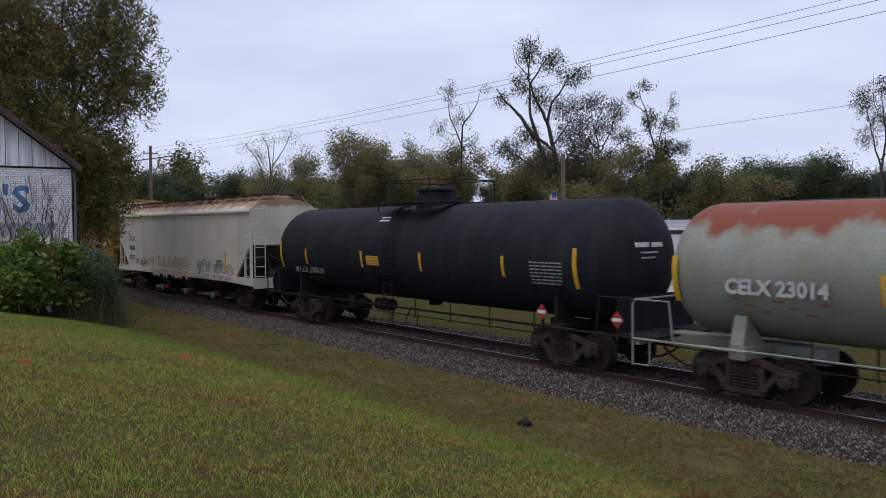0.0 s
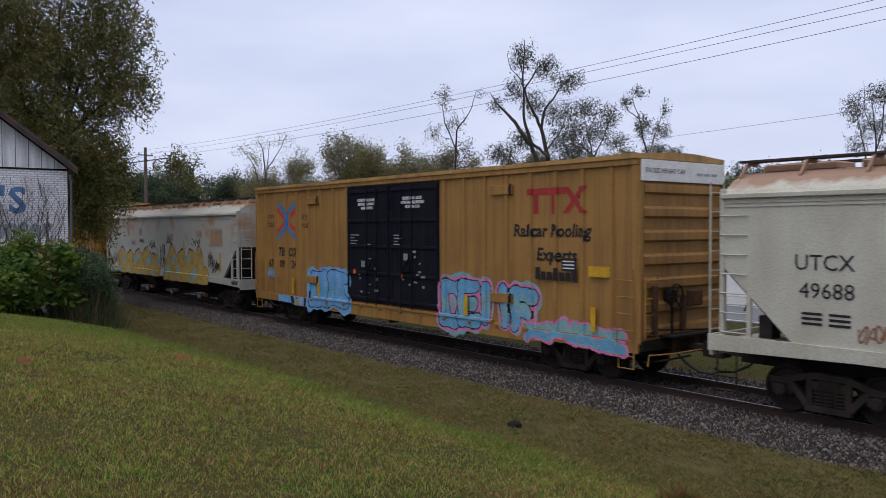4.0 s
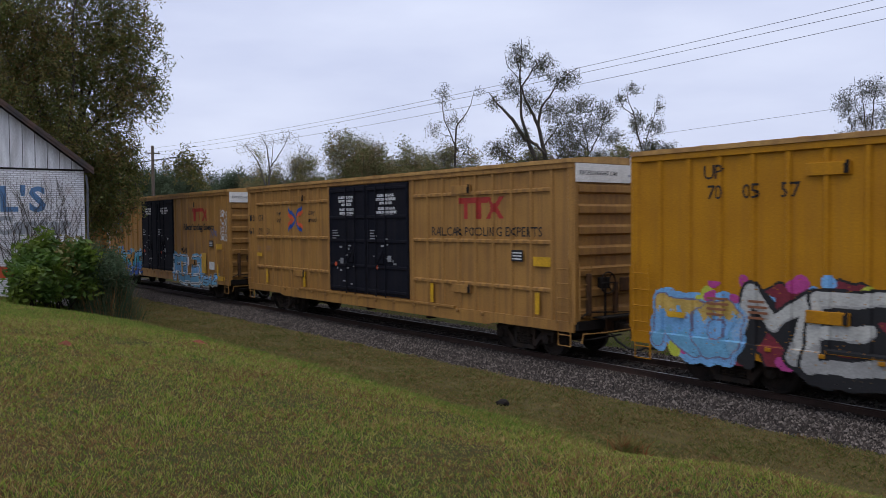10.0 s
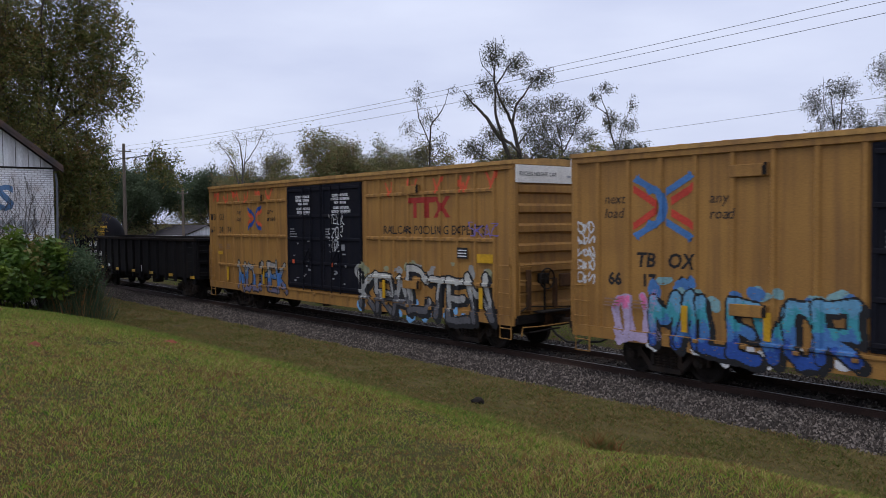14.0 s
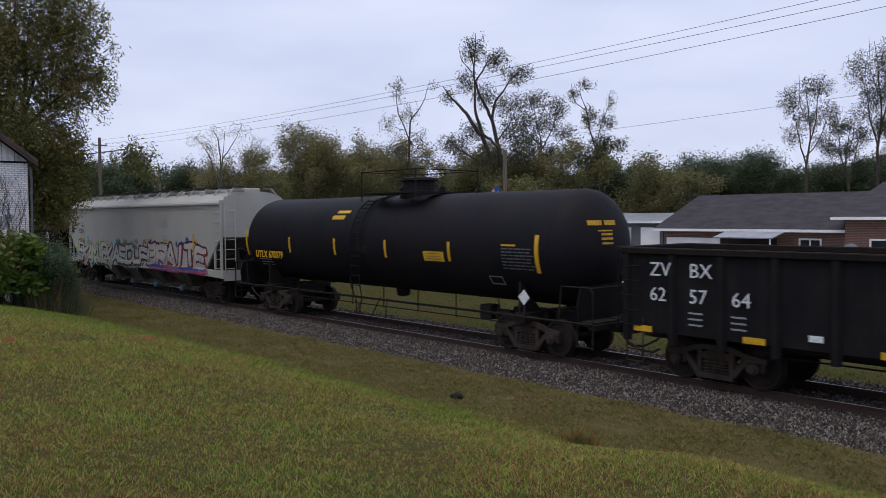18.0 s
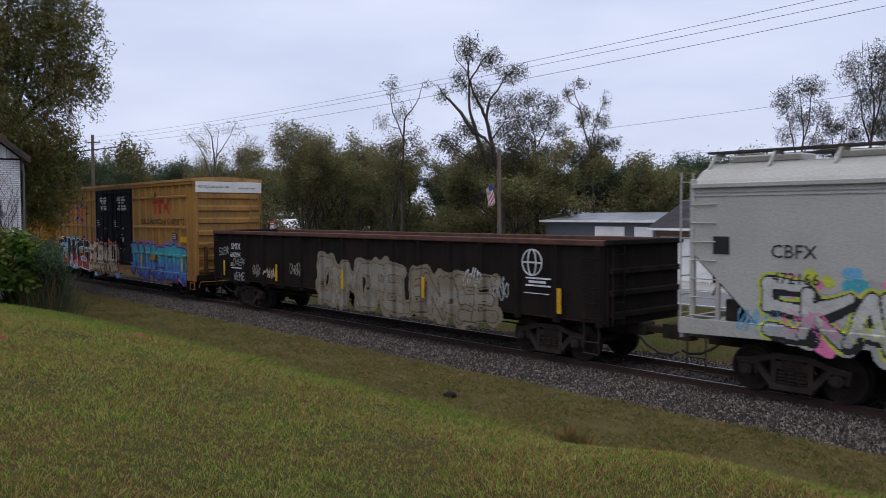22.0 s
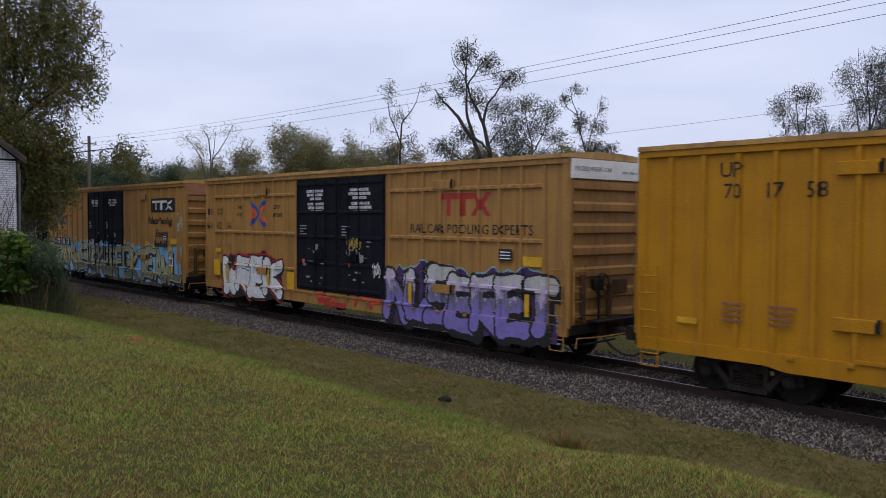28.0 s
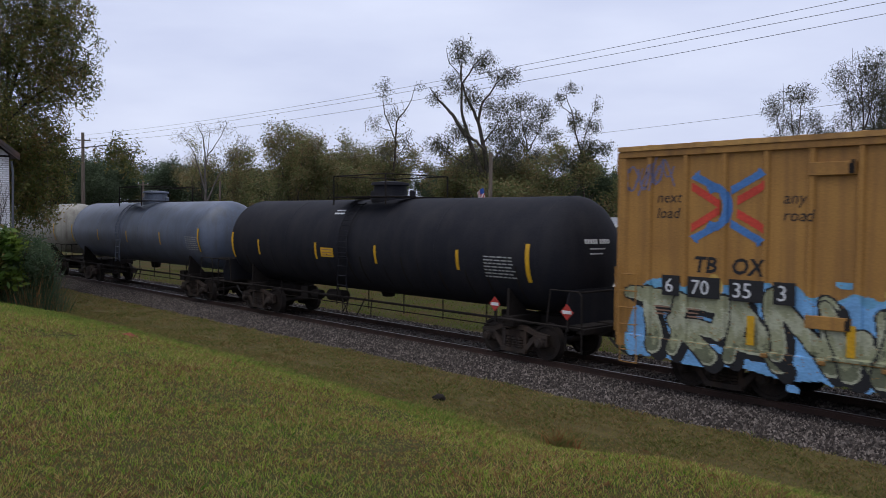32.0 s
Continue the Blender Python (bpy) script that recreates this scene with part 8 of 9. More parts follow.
    # grey bar added to draw the bluish-grey edge along the wall's corner
    part("downpipe", tube(bmesh.new(), [(0.06, 0.06, ze - 0.2), (0.06, 0.1, ze - 0.6), (0.06, 0.05, 0.2)], 0.04, 8), M["greywall"], t)


barn()


# ---- across the track: road, houses, poles ----
def strip(name, y0, y1, x0, x1, z, material, label, category):
    return tagged(part(name, B(x0, x1, y0, y1, z - 0.25, z), material, None), label, category, kind="structure")


strip("road", 12.6, 18.6, -600, 400, -0.11, M["asphalt"], "grey asphalt road beside the railway", "road")
strip("road_edge_line", 12.85, 12.97, -600, 400, -0.104, M["whitep"], "white painted edge line", "road line")
strip("road_edge_line", 18.2, 18.32, -600, 400, -0.104, M["whitep"], "white painted edge line", "road line")
strip("forecourt", 18.62, 23.8, -36, 20, -0.09, M["concrete"], "concrete forecourt before the houses", "pavement")


def window(parent, x, y, z, w, h):
    f = part("window", box(box(box(B(x, x + 0.08, y - 0.06, y + 0.05, z, z + h), x + w - 0.08, x + w, y - 0.06, y + 0.05, z, z + h), x, x + w, y - 0.055, y + 0.05, z, z + 0.08), x, x + w, y - 0.055, y + 0.05, z + h - 0.08, z + h), M["trim"], parent, "white-framed window")
    part("pane", B(x + 0.07, x + w - 0.07, y - 0.02, y + 0.0, z + 0.07, z + h - 0.07), M["glass"], f)
    part("mullion", box(B(x + w / 2 - 0.03, x + w / 2 + 0.03, y - 0.05, y, z + 0.07, z + h - 0.07), x + 0.07, x + w - 0.07, y - 0.045, y, z + h / 2 - 0.025, z + h / 2 + 0.025), M["trim"], f)
    part("sill", B(x - 0.06, x + w + 0.06, y - 0.14, y + 0.05, z - 0.08, z), M["trim"], f)


def house(name, label, x0, x1, y0, depth, ze, zr, wall, hip=0.0, windows=(), doors=(), roof="shingle", eave=0.45):
    t = thing(name, label, "house", "houses across the road", at=pose(0, 0, -0.1))
    yb = y0 + depth
    bm = bmesh.new()
    part("wall", B(x0, x1, y0, y0 + 0.2, 0, ze), M[wall], t)
    part("wall", B(x0, x1, yb - 0.2, yb, 0, ze), M[wall], t)
    for x in (x0, x1 - 0.2):
        part("wall", prism(bmesh.new(), [(y0 + 0.2, 0), (y0 + 0.2, ze), ((y0 + yb) / 2, zr - 0.15 if not hip else ze + 0.02), (yb - 0.2, ze), (yb - 0.2, 0)], x, x + 0.2, "x"), M[wall], t)
    # roof: two slopes with thickness, hipped where hip is given
    ym = (y0 + yb) / 2
    e = eave
    bm = bmesh.new()
    a = [bm.verts.new(p) for p in ((x0 - e, y0 - e, ze), (x1 + e, y0 - e, ze), (x1 + e, yb + e, ze), (x0 - e, yb + e, ze))]
    r = [bm.verts.new((x0 - e + hip, ym, zr)), bm.verts.new((x1 + e - hip, ym, zr))]
    for q in ((a[0], a[1], r[1], r[0]), (a[2], a[3], r[0], r[1])) + (((a[1], a[2], r[1]), (a[3], a[0], r[0])) if hip else ()):
        bm.faces.new(q)
    bm.faces.new(a[::-1])
    part("roof", bm, M[roof], t)
    part("fascia", B(x0 - e, x1 + e, y0 - e - 0.03, y0 - e, ze - 0.10, ze + 0.03), M["trim"], t, "white eaves board")
    part("soffit", B(x0 - e, x1 + e, y0 - e, y0, ze - 0.05, ze - 0.01), M["trim"], t)
    for x, z, w, h in windows:
        window(t, x, y0, z, w, h)
    for x, w, h, m in doors:
        # a "dark" door is a flat slab coloured as an open bay's shade
        d = part("door", B(x, x + w, y0 - 0.05, y0 + 0.02, 0.02, h), M[m], t, "white roll-up door" if m == "trim" else "flat dark panel painted as a shaded open bay")
        if m == "trim":
            for k in range(1, 5):
                part("door_panel", B(x + 0.03, x + w - 0.03, y0 - 0.065, y0 - 0.052, h * k / 5 + 0.02, h * (k + 1) / 5 - 0.02), M[m], d)
    return t


house("garage", "low grey garage with white roll-up doors and metal roof", -35.6, -27.2, 24.0, 9.0, 3.25, 3.75, "greywall", doors=((-31.6, 2.2, 2.9, "trim"), (-28.7, 1.3, 2.9, "trim")), roof="metalroof", eave=0.3)
h1 = house("brick_house", "low brick house with a dark shingle roof and white eaves", -26.2, -16.4, 22.6, 8.5, 2.85, 4.75, "redbrick", hip=0.0,
           windows=((-18.6, 1.45, 1.1, 1.0),), doors=((-26.0, 3.2, 2.4, "trim"), (-22.7, 3.0, 2.4, "dark")))
h2 = house("brick_house", "taller brick house with a dark shingle roof and white eaves", -16.2, -5.0, 22.0, 10.0, 3.45, 5.2, "redbrick", hip=0.2, windows=((-15.1, 1.2, 1.6, 1.3), (-11.6, 1.2, 1.6, 1.3), (-8.0, 1.2, 1.6, 1.3)))


def awning():
    t = thing("awning", "pale metal awning on thin white posts before the brick house", "awning", at=pose(-22.2, 20.9, -0.1))
    part("canopy", prism(bmesh.new(), [(0, 2.45), (0, 2.5), (1.6, 2.85), (1.6, 2.8)], 0, 3.1, "x"), M["metalroof"], t)
    for x in (0.15, 2.95):
        part("post", tube(bmesh.new(), [(x, 0.1, 0), (x, 0.1, 2.46)], 0.04, 8), M["trim"], t)


awning()
house("far_house", "small white gabled house far down the road", -108, -97, 23.0, 6.0, 2.1, 3.4, "boards", windows=((-105, 1.0, 0.9, 0.9), (-100, 1.0, 0.9, 0.9)))
house("low_store", "low white-walled store with a pale metal hip roof down the road", -84.5, -66.5, 24.0, 9.0, 2.35, 3.25, "boards", hip=6.5, windows=((-80, 1.6, 0.8, 1.1), (-73, 1.6, 0.8, 1.1)), roof="paleroof")


def utility_pole(x, y, h, label, arm=True, group="utility poles", r=0.14):
    t = thing("utility_pole", label, "utility pole", group, at=pose(x, y, float(ground_z(np.array(x), np.array(y)))))
    part("pole", tube(bmesh.new(), [(0, 0, -0.5), (0, 0, h)], [r * 1.15, r * 0.8], 10), M["pole"], t)
    if arm:
        part("crossarm", B(-0.05, 0.05, -0.58, 0.58, h - 0.63, h - 0.55), M["pole"], t)
        for y in (-0.5, 0.0, 0.5):
            part("insulator", lathe(bmesh.new(), [(h - 0.53, 0.03), (h - 0.5, 0.06), (h - 0.42, 0.05), (h - 0.38, 0.02)], "z", 8, (0, y, 0)), M["signgrey"], t)
    return t


utility_pole(-66.0, 5.6, 10.1, "weathered wooden utility pole with a crossarm", True)
utility_pole(2.0, 5.6, 10.1, "weathered wooden utility pole with a crossarm", True)
utility_pole(-31.0, 15.0, 7.2, "plain wooden pole carrying a small flag", False, r=0.12)
utility_pole(-84.0, 17.6, 7.4, "small distant wooden utility pole", True)
utility_pole(-56.2, 12.1, 6.2, "thin grey roadside pole", False, r=0.09)


def wire_span(a, b, sag, label="black overhead wire", r=0.0075):
    pts = []
    for k in range(25):
        f = k / 24
        p = Vector(a).lerp(Vector(b), f)
        p.z -= 4 * sag * f * (1 - f)
        pts.append(p)
    o = part("overhead_wire", tube(bmesh.new(), pts, r, 5), M["wire"], None)
    return tagged(o, label, "wire", "overhead wires")


for y, z, sag in ((6.1, 9.74, 0.62), (5.6, 9.30, 0.50), (5.15, 9.02, 0.74)):
    wire_span((-66, y, z), (2, y, z - 0.04), sag, "thin black overhead wire between utility poles")
    wire_span((-66, y, z), (-134, y, z), sag, "thin black overhead wire between utility poles")
wire_span((-84, 18.2, 8.5), (8, 17.4, 9.2), 1.1, "thin black service wire beside the road")


def flag():
    t = thing("flag", "small striped red, white and blue flag hanging from the pole", "flag", at=pose(-31.35, 14.8, 4.15))
    nx, nz = 14, 26
    U, Vv = np.meshgrid(np.linspace(0, 0.62, nx + 1), np.linspace(0, 1.0, nz + 1), indexing="ij")
    X = -U * 0.8 + 0.25 * (1 - Vv)
    Y = 0.05 * np.sin(9 * U + 3 * Vv)
    Z = Vv - 0.35 * U
    a = (np.arange(nx)[:, None] * (nz + 1) + np.arange(nz)[None]).ravel()
    F = np.stack([a, a + nz + 1, a + nz + 2, a + 1], 1)
    i, j = a // (nz + 1), a % (nz + 1)
    idx = np.where((i >= 0) & (j >= 19) & (i < 6), 2, (i % 2))
    put("cloth", arr_mesh("cloth", np.stack([X, Y, Z], -1).reshape(-1, 3), F, [M["redpaint"], M["whitep"], M["bluepaint"]], idx, True), t)
    part("staff", tube(bmesh.new(), [(0.3, 0.1, 0.6), (-0.1, -0.02, 1.15)], 0.015, 6), M["pole"], t)


flag()


def stop_sign():
    t = thing("road_sign", "octagonal road sign seen from its bare grey back", "road sign", at=pose(-11.6, 11.6, -0.2))
    part("post", B(-0.03, 0.03, -0.03, 0.03, 0, 2.75), M["signgrey"], t)
    part("panel", prism(bmesh.new(), [(0.40 * math.cos(math.pi / 8 + k * math.pi / 4), 2.35 + 0.40 * math.sin(math.pi / 8 + k * math.pi / 4)) for k in range(8)], -0.045, -0.033), M["signgrey"], t)


stop_sign()


def works_sign():
    t = thing("works_sign", "orange diamond warning sign on a post by the road", "road sign", at=pose(-51.8, 12.0, -0.2))
    part("post", B(-0.04, 0.04, -0.04, 0.04, 0, 3.0), M["signgrey"], t)
    part("panel", prism(bmesh.new(), [(0, 2.68), (0.46, 3.14), (0, 3.60), (-0.46, 3.14)], -0.06, -0.045), M["signorange"], t)
    for x, z, w in ((-0.18, 3.24, 0.36), (-0.22, 3.12, 0.44), (-0.15, 3.0, 0.3)):
        part("lettering_bar", B(x, x + w, -0.066, -0.062, z, z + 0.05), M["blackp"], t)
    t = thing("notice_board", "small red and white notice board on a post", "sign", at=pose(-49.7, 12.0, -0.2))
    part("post", B(-0.03, 0.03, -0.03, 0.03, 0, 3.2), M["signgrey"], t)
    part("panel", B(-0.26, 0.26, -0.06, -0.04, 2.78, 3.05), M["whitep"], t, "white lower panel")
    part("panel", B(-0.26, 0.26, -0.06, -0.04, 3.06, 3.36), M["orange"], t, "red upper panel")
    part("lettering_bar", B(-0.2, 0.2, -0.066, -0.062, 2.84, 2.90), M["bluepaint"], t)
    part("lettering_bar", B(-0.2, 0.2, -0.066, -0.062, 3.16, 3.22), M["whitep"], t)


works_sign()


def van(x, y, label, paint="carwhite"):
    t = thing("van", label, "vehicle", "parked vehicles", at=pose(x, y, -0.09))
    P = M[paint]
    part("body", prism(bmesh.new(), [(-2.4, 0.35), (-2.5, 0.9), (-2.4, 1.05), (-1.6, 1.2), (-1.0, 1.95), (2.2, 2.0), (2.4, 1.8), (2.45, 0.4)], -0.9, 0.9), P, t)
    for s in (-0.905, 0.905):
        part("window", prism(bmesh.new(), [(-1.35, 1.22), (-0.95, 1.75), (-0.1, 1.78), (-0.1, 1.22)], min(s, s * 1.008), max(s, s * 1.008)), M["glass"], t)
        part("window", prism(bmesh.new(), [(0.1, 1.22), (0.1, 1.78), (1.9, 1.8), (1.9, 1.22)], min(s, s * 1.008), max(s, s * 1.008)), M["glass"], t)
        for xw in (-1.6, 1.55):
            w = part("wheel", lathe(bmesh.new(), [(-0.1, 0.2), (-0.11, 0.32), (0.11, 0.32), (0.1, 0.2)], "y", 18, (xw, s * 0.93, 0.33)), M["rubber"], t)
            part("rim", lathe(bmesh.new(), [(-0.112, 0.05), (-0.116, 0.18), (0.116, 0.18), (0.112, 0.05)], "y", 14, (xw, s * 0.93, 0.33)), M["signgrey"], w)
    part("headlight", B(-2.5, -2.44, -0.8, -0.5, 0.75, 0.95), M["glass"], t)
    part("headlight", B(-2.5, -2.44, 0.5, 0.8, 0.75, 0.95), M["glass"], t)


van(-13.6, 20.3, "white van parked on the forecourt")
van(-33.5, 20.6, "pale van parked before the garage")


# ---- the train, front to rear ----
def train():
    # 0: rust-topped tank
    c, skin, ty = tank("pale tank wagon with heavy rust streaks along its top", -12.6, 13.6, 1.38, 2.52, "tank5", seed=1, stripes=3)
    for s, x, sz in (("CELX 23014", 1.75, 0.40),):
        text(c, s, x, 2.12, sz, M["fadedwhite"], ty(0, 2.3) - 0.03, bold=0.014)
    skin([(1.8 + 0.3 * k, 1.98 - 0.11 * (k % 3), 0.22, 0.045) for k in range(7)], M["fadedrust"], "stencil")
    skin([(4.75, 2.12, 0.4, 0.04), (4.75, 2.36, 0.4, 0.04), (4.75, 2.16, 0.04, 0.2), (5.11, 2.16, 0.04, 0.2)], M["fadedwhite"], "stencil")
    # 1: dark tank
    c, skin, ty = tank("dark grey-black tank wagon with yellow reflectors", -30.5, 16.9, 1.5, 2.62, "tank", seed=2, dome_x=8.5, ladder_x=8.1, strip_x=[2.7, 6.4, 9.6, 13.2], longs=(0.75, 15.7), zs=2.42, data_x=14.25)
    tank_extras(c, skin, ty, 16.9, 2.62)
    # 2: covered hopper
    c, ys = hopper("dusty white covered hopper with a rust-stained roof and brown graffiti", -49.9, 17.85, "hop1", 3, caps="redpaint")
    dk = M["blackp"]
    text(c, "UTCX", 1.75, 2.75, 0.40, dk, -1.54)
    text(c, "49688", 1.85, 2.25, 0.40, dk, -1.54)
    bars(c, [(1.9 + 0.5 * i, 1.95 - 0.09 * j, 0.38, 0.045) for i in range(2) for j in range(3)], dk, -1.537)
    spray(c, "LNVYER", 5.9, 10.7, 1.08, 2.0, ys, ("fadedtan", "fadedtan"), "fadedrust", None, None, seed=3, fat=0.30, edge=0.028, wild=0.2)
    spray(c, "GOIIN", 11.9, 14.6, 1.2, 1.95, ys, ("hopcream", "silver"), "darkgrey", seed=4, fat=0.32, edge=0.03, wild=0.15)
    spray(c, "OO", 14.6, 15.7, 1.3, 1.85, ys, ("lilac", "hopcream"), "fadedrust", seed=5, fat=0.34, edge=0.03, wild=0.1)
    scribble(c, 3.7, 1.35, 1.1, 0.62, ys, dk, 6, 6)
    scribble(c, 2.9, 1.5, 0.6, 0.4, ys, M["fadedrust"], 7, 4)
    scribble(c, 4.9, 1.45, 0.7, 0.55, ys, M["ochre"], 8, 5)
    bars(c, [(15.0, 1.62, 0.14, 0.85)], M["stripe"], -1.54, "reflector")
    bars(c, [(14.1, 1.75, 0.6, 0.3)], dk, -1.537, "placard")
    bars(c, [(14.15, 1.80 + 0.08 * k, 0.5, 0.03) for k in range(3)], M["whitep"], -1.542)
    # 3: pool boxcar with ribbed sides
    c, ys = pool_car("tan-yellow ribbed boxcar with black doors and blue graffiti", -70.36, False, ("67", "09", "24"), 31, 3)
    spray(c, "GE", 4.5, 6.8, 0.78, 2.05, ys, ("skyblue", "ltblue", "skyblue"), "blackp", None, "skyblue", seed=7, fat=0.40, wild=0.15, gloss="ltblue")
    band = lambda xa, xb, za, zb, lean=0.0: [(xa, za), (xb, za), (xb + lean, zb), (xa + lean, zb)]
    painted(c, ys, [(band(1.95, 4.62, 0.80, 1.06), M["skyblue"]), (band(3.2, 4.62, 0.74, 0.82), M["skyblue"]), (band(2.4, 2.52, 0.86, 1.04, 0.1), M["ltblue"]), (band(3.0, 3.24, 0.80, 1.06, -0.12), M["blackp"]),
                    (band(3.62, 3.70, 0.76, 1.06, 0.08), M["fadedwhite"]), (band(3.9, 4.05, 0.74, 1.06, 0.05), M["blackp"]), (band(3.3, 3.62, 0.77, 0.90), M["ochre"])], "sprayed_band", "blue sprayed band with dark strokes along the sill")
    scribble(c, 0.95, 1.66, 0.65, 0.34, ys, M["skyblue"], 82, 9)
    spray(c, "CEIIF", 12.0, 15.5, 0.85, 2.1, ys, ("ltblue", "paleaqua", "ltblue"), "blackp", "pink", "paleaqua", seed=9, fat=0.5, wild=0.12)
    spray(c, "KAEZ", 15.4, 18.3, 0.8, 1.25, ys, ("ltblue", "paleaqua"), "paleaqua", "pink", None, seed=10, fat=0.42)
    # 4: graffiti hopper
    c, ys = hopper("off-white covered hopper with rust stains and a yellow and blue mural", -90.55, 18.65, "hop2", 3, caps="fadedrust")
    cloud_piece(c, 2.45, 9.3, 1.12, 2.55, ys, "ochre", "paleaqua", "ochredark", "blackp", 11, ((0.1, 0.15, 0.95), (0.3, 0.16, 0.82), (0.5, 0.16, 0.9), (0.7, 0.14, 1.0), (0.86, 0.16, 0.78)), low=1.1)
    cloud_piece(c, 9.75, 15.45, 1.02, 2.75, ys, "ochre", "paleaqua", "ochredark", "blackp", 17, ((0.06, 0.08, 0.6), (0.2, 0.15, 0.98), (0.42, 0.16, 0.85), (0.47, 0.035, 1.1), (0.62, 0.14, 0.88), (0.78, 0.13, 0.96), (0.92, 0.1, 0.45)), low=1.02)
    for k, (x, z, w, h) in enumerate(((1.3, 2.35, 1.0, 0.5), (1.35, 1.5, 1.0, 0.75), (9.2, 1.5, 0.75, 1.4), (15.3, 1.7, 0.55, 0.9), (15.75, 1.5, 0.5, 0.7), (16.2, 1.65, 0.4, 0.5), (4.6, 2.6, 0.9, 0.35), (6.0, 2.75, 0.8, 0.3), (7.6, 2.45, 0.9, 0.5), (13.4, 2.7, 1.0, 0.4), (10.1, 2.75, 0.8, 0.35), (17.9, 1.16, 0.6, 0.22))):
        scribble(c, x, z, w, h, ys, dk if k != 6 else M["greyviolet"], 400 + k, 4 + k % 3)
    for x, z, w, h in ((15.5, 2.75, 1.45, 0.75), (13.9, 3.05, 0.8, 0.42), (6.0, 3.1, 0.5, 0.45), (4.0, 3.1, 0.45, 0.55), (10.2, 2.9, 0.9, 0.35)):
        stain(c, x, z, w, h, ys, M["ruststain"])
    bars(c, [(16.6, 1.62, 0.14, 0.85)], M["stripe"], -1.54, "reflector")
    # 5: bright yellow boxcar
    c, ys = union_car("bright yellow boxcar with a black, white and red mural", -110.85, ("70", "05", "57"), 5)
    spray(c, "RO", 0.8, 2.7, 0.75, 1.95, ys, ("ltblue", "skyblue", "ochre"), "greyviolet", None, "skyblue", seed=17, fat=0.36, wild=0.1, bits=("lime", "magenta"))
    spray(c, "MEAKS", 2.7, 10.2, 0.72, 2.2, ys, ("silver", "fadedwhite", "fadedwhite"), "blackp", None, "maroon", seed=118, fat=0.24, edge=0.06, wild=0.25, solid="blackp", drop=0.34, gloss="silver", bits=("skyblue", "magenta", "lime", "skyblue"))
    spray(c, "LOES", 10.4, 17.2, 0.72, 2.15, ys, ("silver", "fadedwhite", "fadedwhite"), "blackp", None, "maroon", seed=119, fat=0.22, edge=0.06, wild=0.25, solid="blackp", drop=0.40, gloss="silver", bits=("skyblue", "ltblue", "magenta", "lime"))
    # 6: pool boxcar, clean
    c, ys = pool_car("tan-yellow panelled boxcar with black doors and red mark, clean sides", -131.35, True, ("63", "09", "31"), 33, 1)
    # 7: pool boxcar, ribbed, blue graffiti
    c, ys = pool_car("tan-yellow ribbed boxcar with black doors and pale blue graffiti", -152.1, False, ("66", "17", "66"), 34, 2)
    spray(c, "OLX", 1.3, 2.4, 0.85, 1.9, ys, ("lilac", "lilac", "pink"), "lilac", None, None, seed=22, fat=0.4)
    spray(c, "MALEVOR", 2.3, 6.6, 0.76, 2.05, ys, ("bluepaint", "midblue", "teal", "ltblue"), "blackp", None, None, seed=21, fat=0.36, edge=0.04, wild=0.25, drop=0.12, bits=("whitep", "midblue", "paleaqua"))
    spray(c, "FELEI", 11.9, 15.9, 0.72, 2.0, ys, ("ltblue", "skyblue", "ltblue"), "blackp", "whitep", "ltblue", seed=23, fat=0.40, wild=0.14, gloss="whitep")
    spray(c, "SAZ", 15.7, 17.4, 0.72, 1.15, ys, ("ltblue", "skyblue"), "blackp", "silver", None, seed=24, fat=0.34)
    for k in range(4):
        scribble(c, 17.65, 2.75 + 0.35 * k, 0.85, 0.42, ys, M["whitep"], 70 + k, 4)
    scribble(c, 16.5, 2.9, 0.8, 0.5, ys, M["greyviolet"], 75, 4)
    scribble(c, 12.9, 2.1, 0.7, 0.35, ys, dk, 76, 4)
    for k in range(5):
        scribble(c, 0.2, 2.0 + 0.3 * k, 0.45, 0.34, ys, M["whitep"], 90 + k, 3)
    bars(c, [(15.55, 1.25, 0.55, 0.95)], M["stripe"], -1.577, "repaint", "patch of fresh yellow paint")
    bars(c, [(16.5, 1.45, 0.6, 0.36)], M["whitep"], -1.580, "placard", "white framed panel")
    bars(c, [(17.5, 0.98, 0.75, 0.2)], M["stripe"], -1.585, "placard", "yellow placard")
    # 8: pool boxcar, panelled, silver graffiti
    c, ys = pool_car("tan-yellow panelled boxcar with black doors and silver graffiti", -172.8, True, ("67", "24", "74"), 35, 1)
    spray(c, "NOUHEK", 2.7, 6.7, 0.85, 2.0, ys, ("greyviolet", "midblue", "silver"), "blackp", None, None, seed=26, fat=0.24, edge=0.04, wild=0.3)
    spray(c, "KRACTEN", 11.6, 17.8, 0.72, 2.05, ys, ("darkgrey", "silver", "fadedwhite"), "blackp", None, None, seed=27, fat=0.20, edge=0.045, wild=0.3, drop=0.14, bits=("skyblue", "olive", "silver"))
    for k in range(6):
        spray(c, "V" if k % 2 else "M", 0.4 + k * 0.95, 0.9 + k * 0.95, 4.4, 4.8, ys, ("orange",), "orange", seed=28 + k, fat=0.15, edge=0.013, thin=True)
    for k in range(5):
        spray(c, "W" if k % 2 else "V", 13.0 + k * 1.15, 13.5 + k * 1.15, 4.35, 4.8, ys, ("orange",), "orange", seed=38 + k, fat=0.15, edge=0.013, thin=True)
    spray(c, "SKAZ", 16.9, 18.1, 3.15, 3.5, ys, ("blackp",), "purple", seed=44, fat=0.04, edge=0.01, cell=0.018, thin=True)
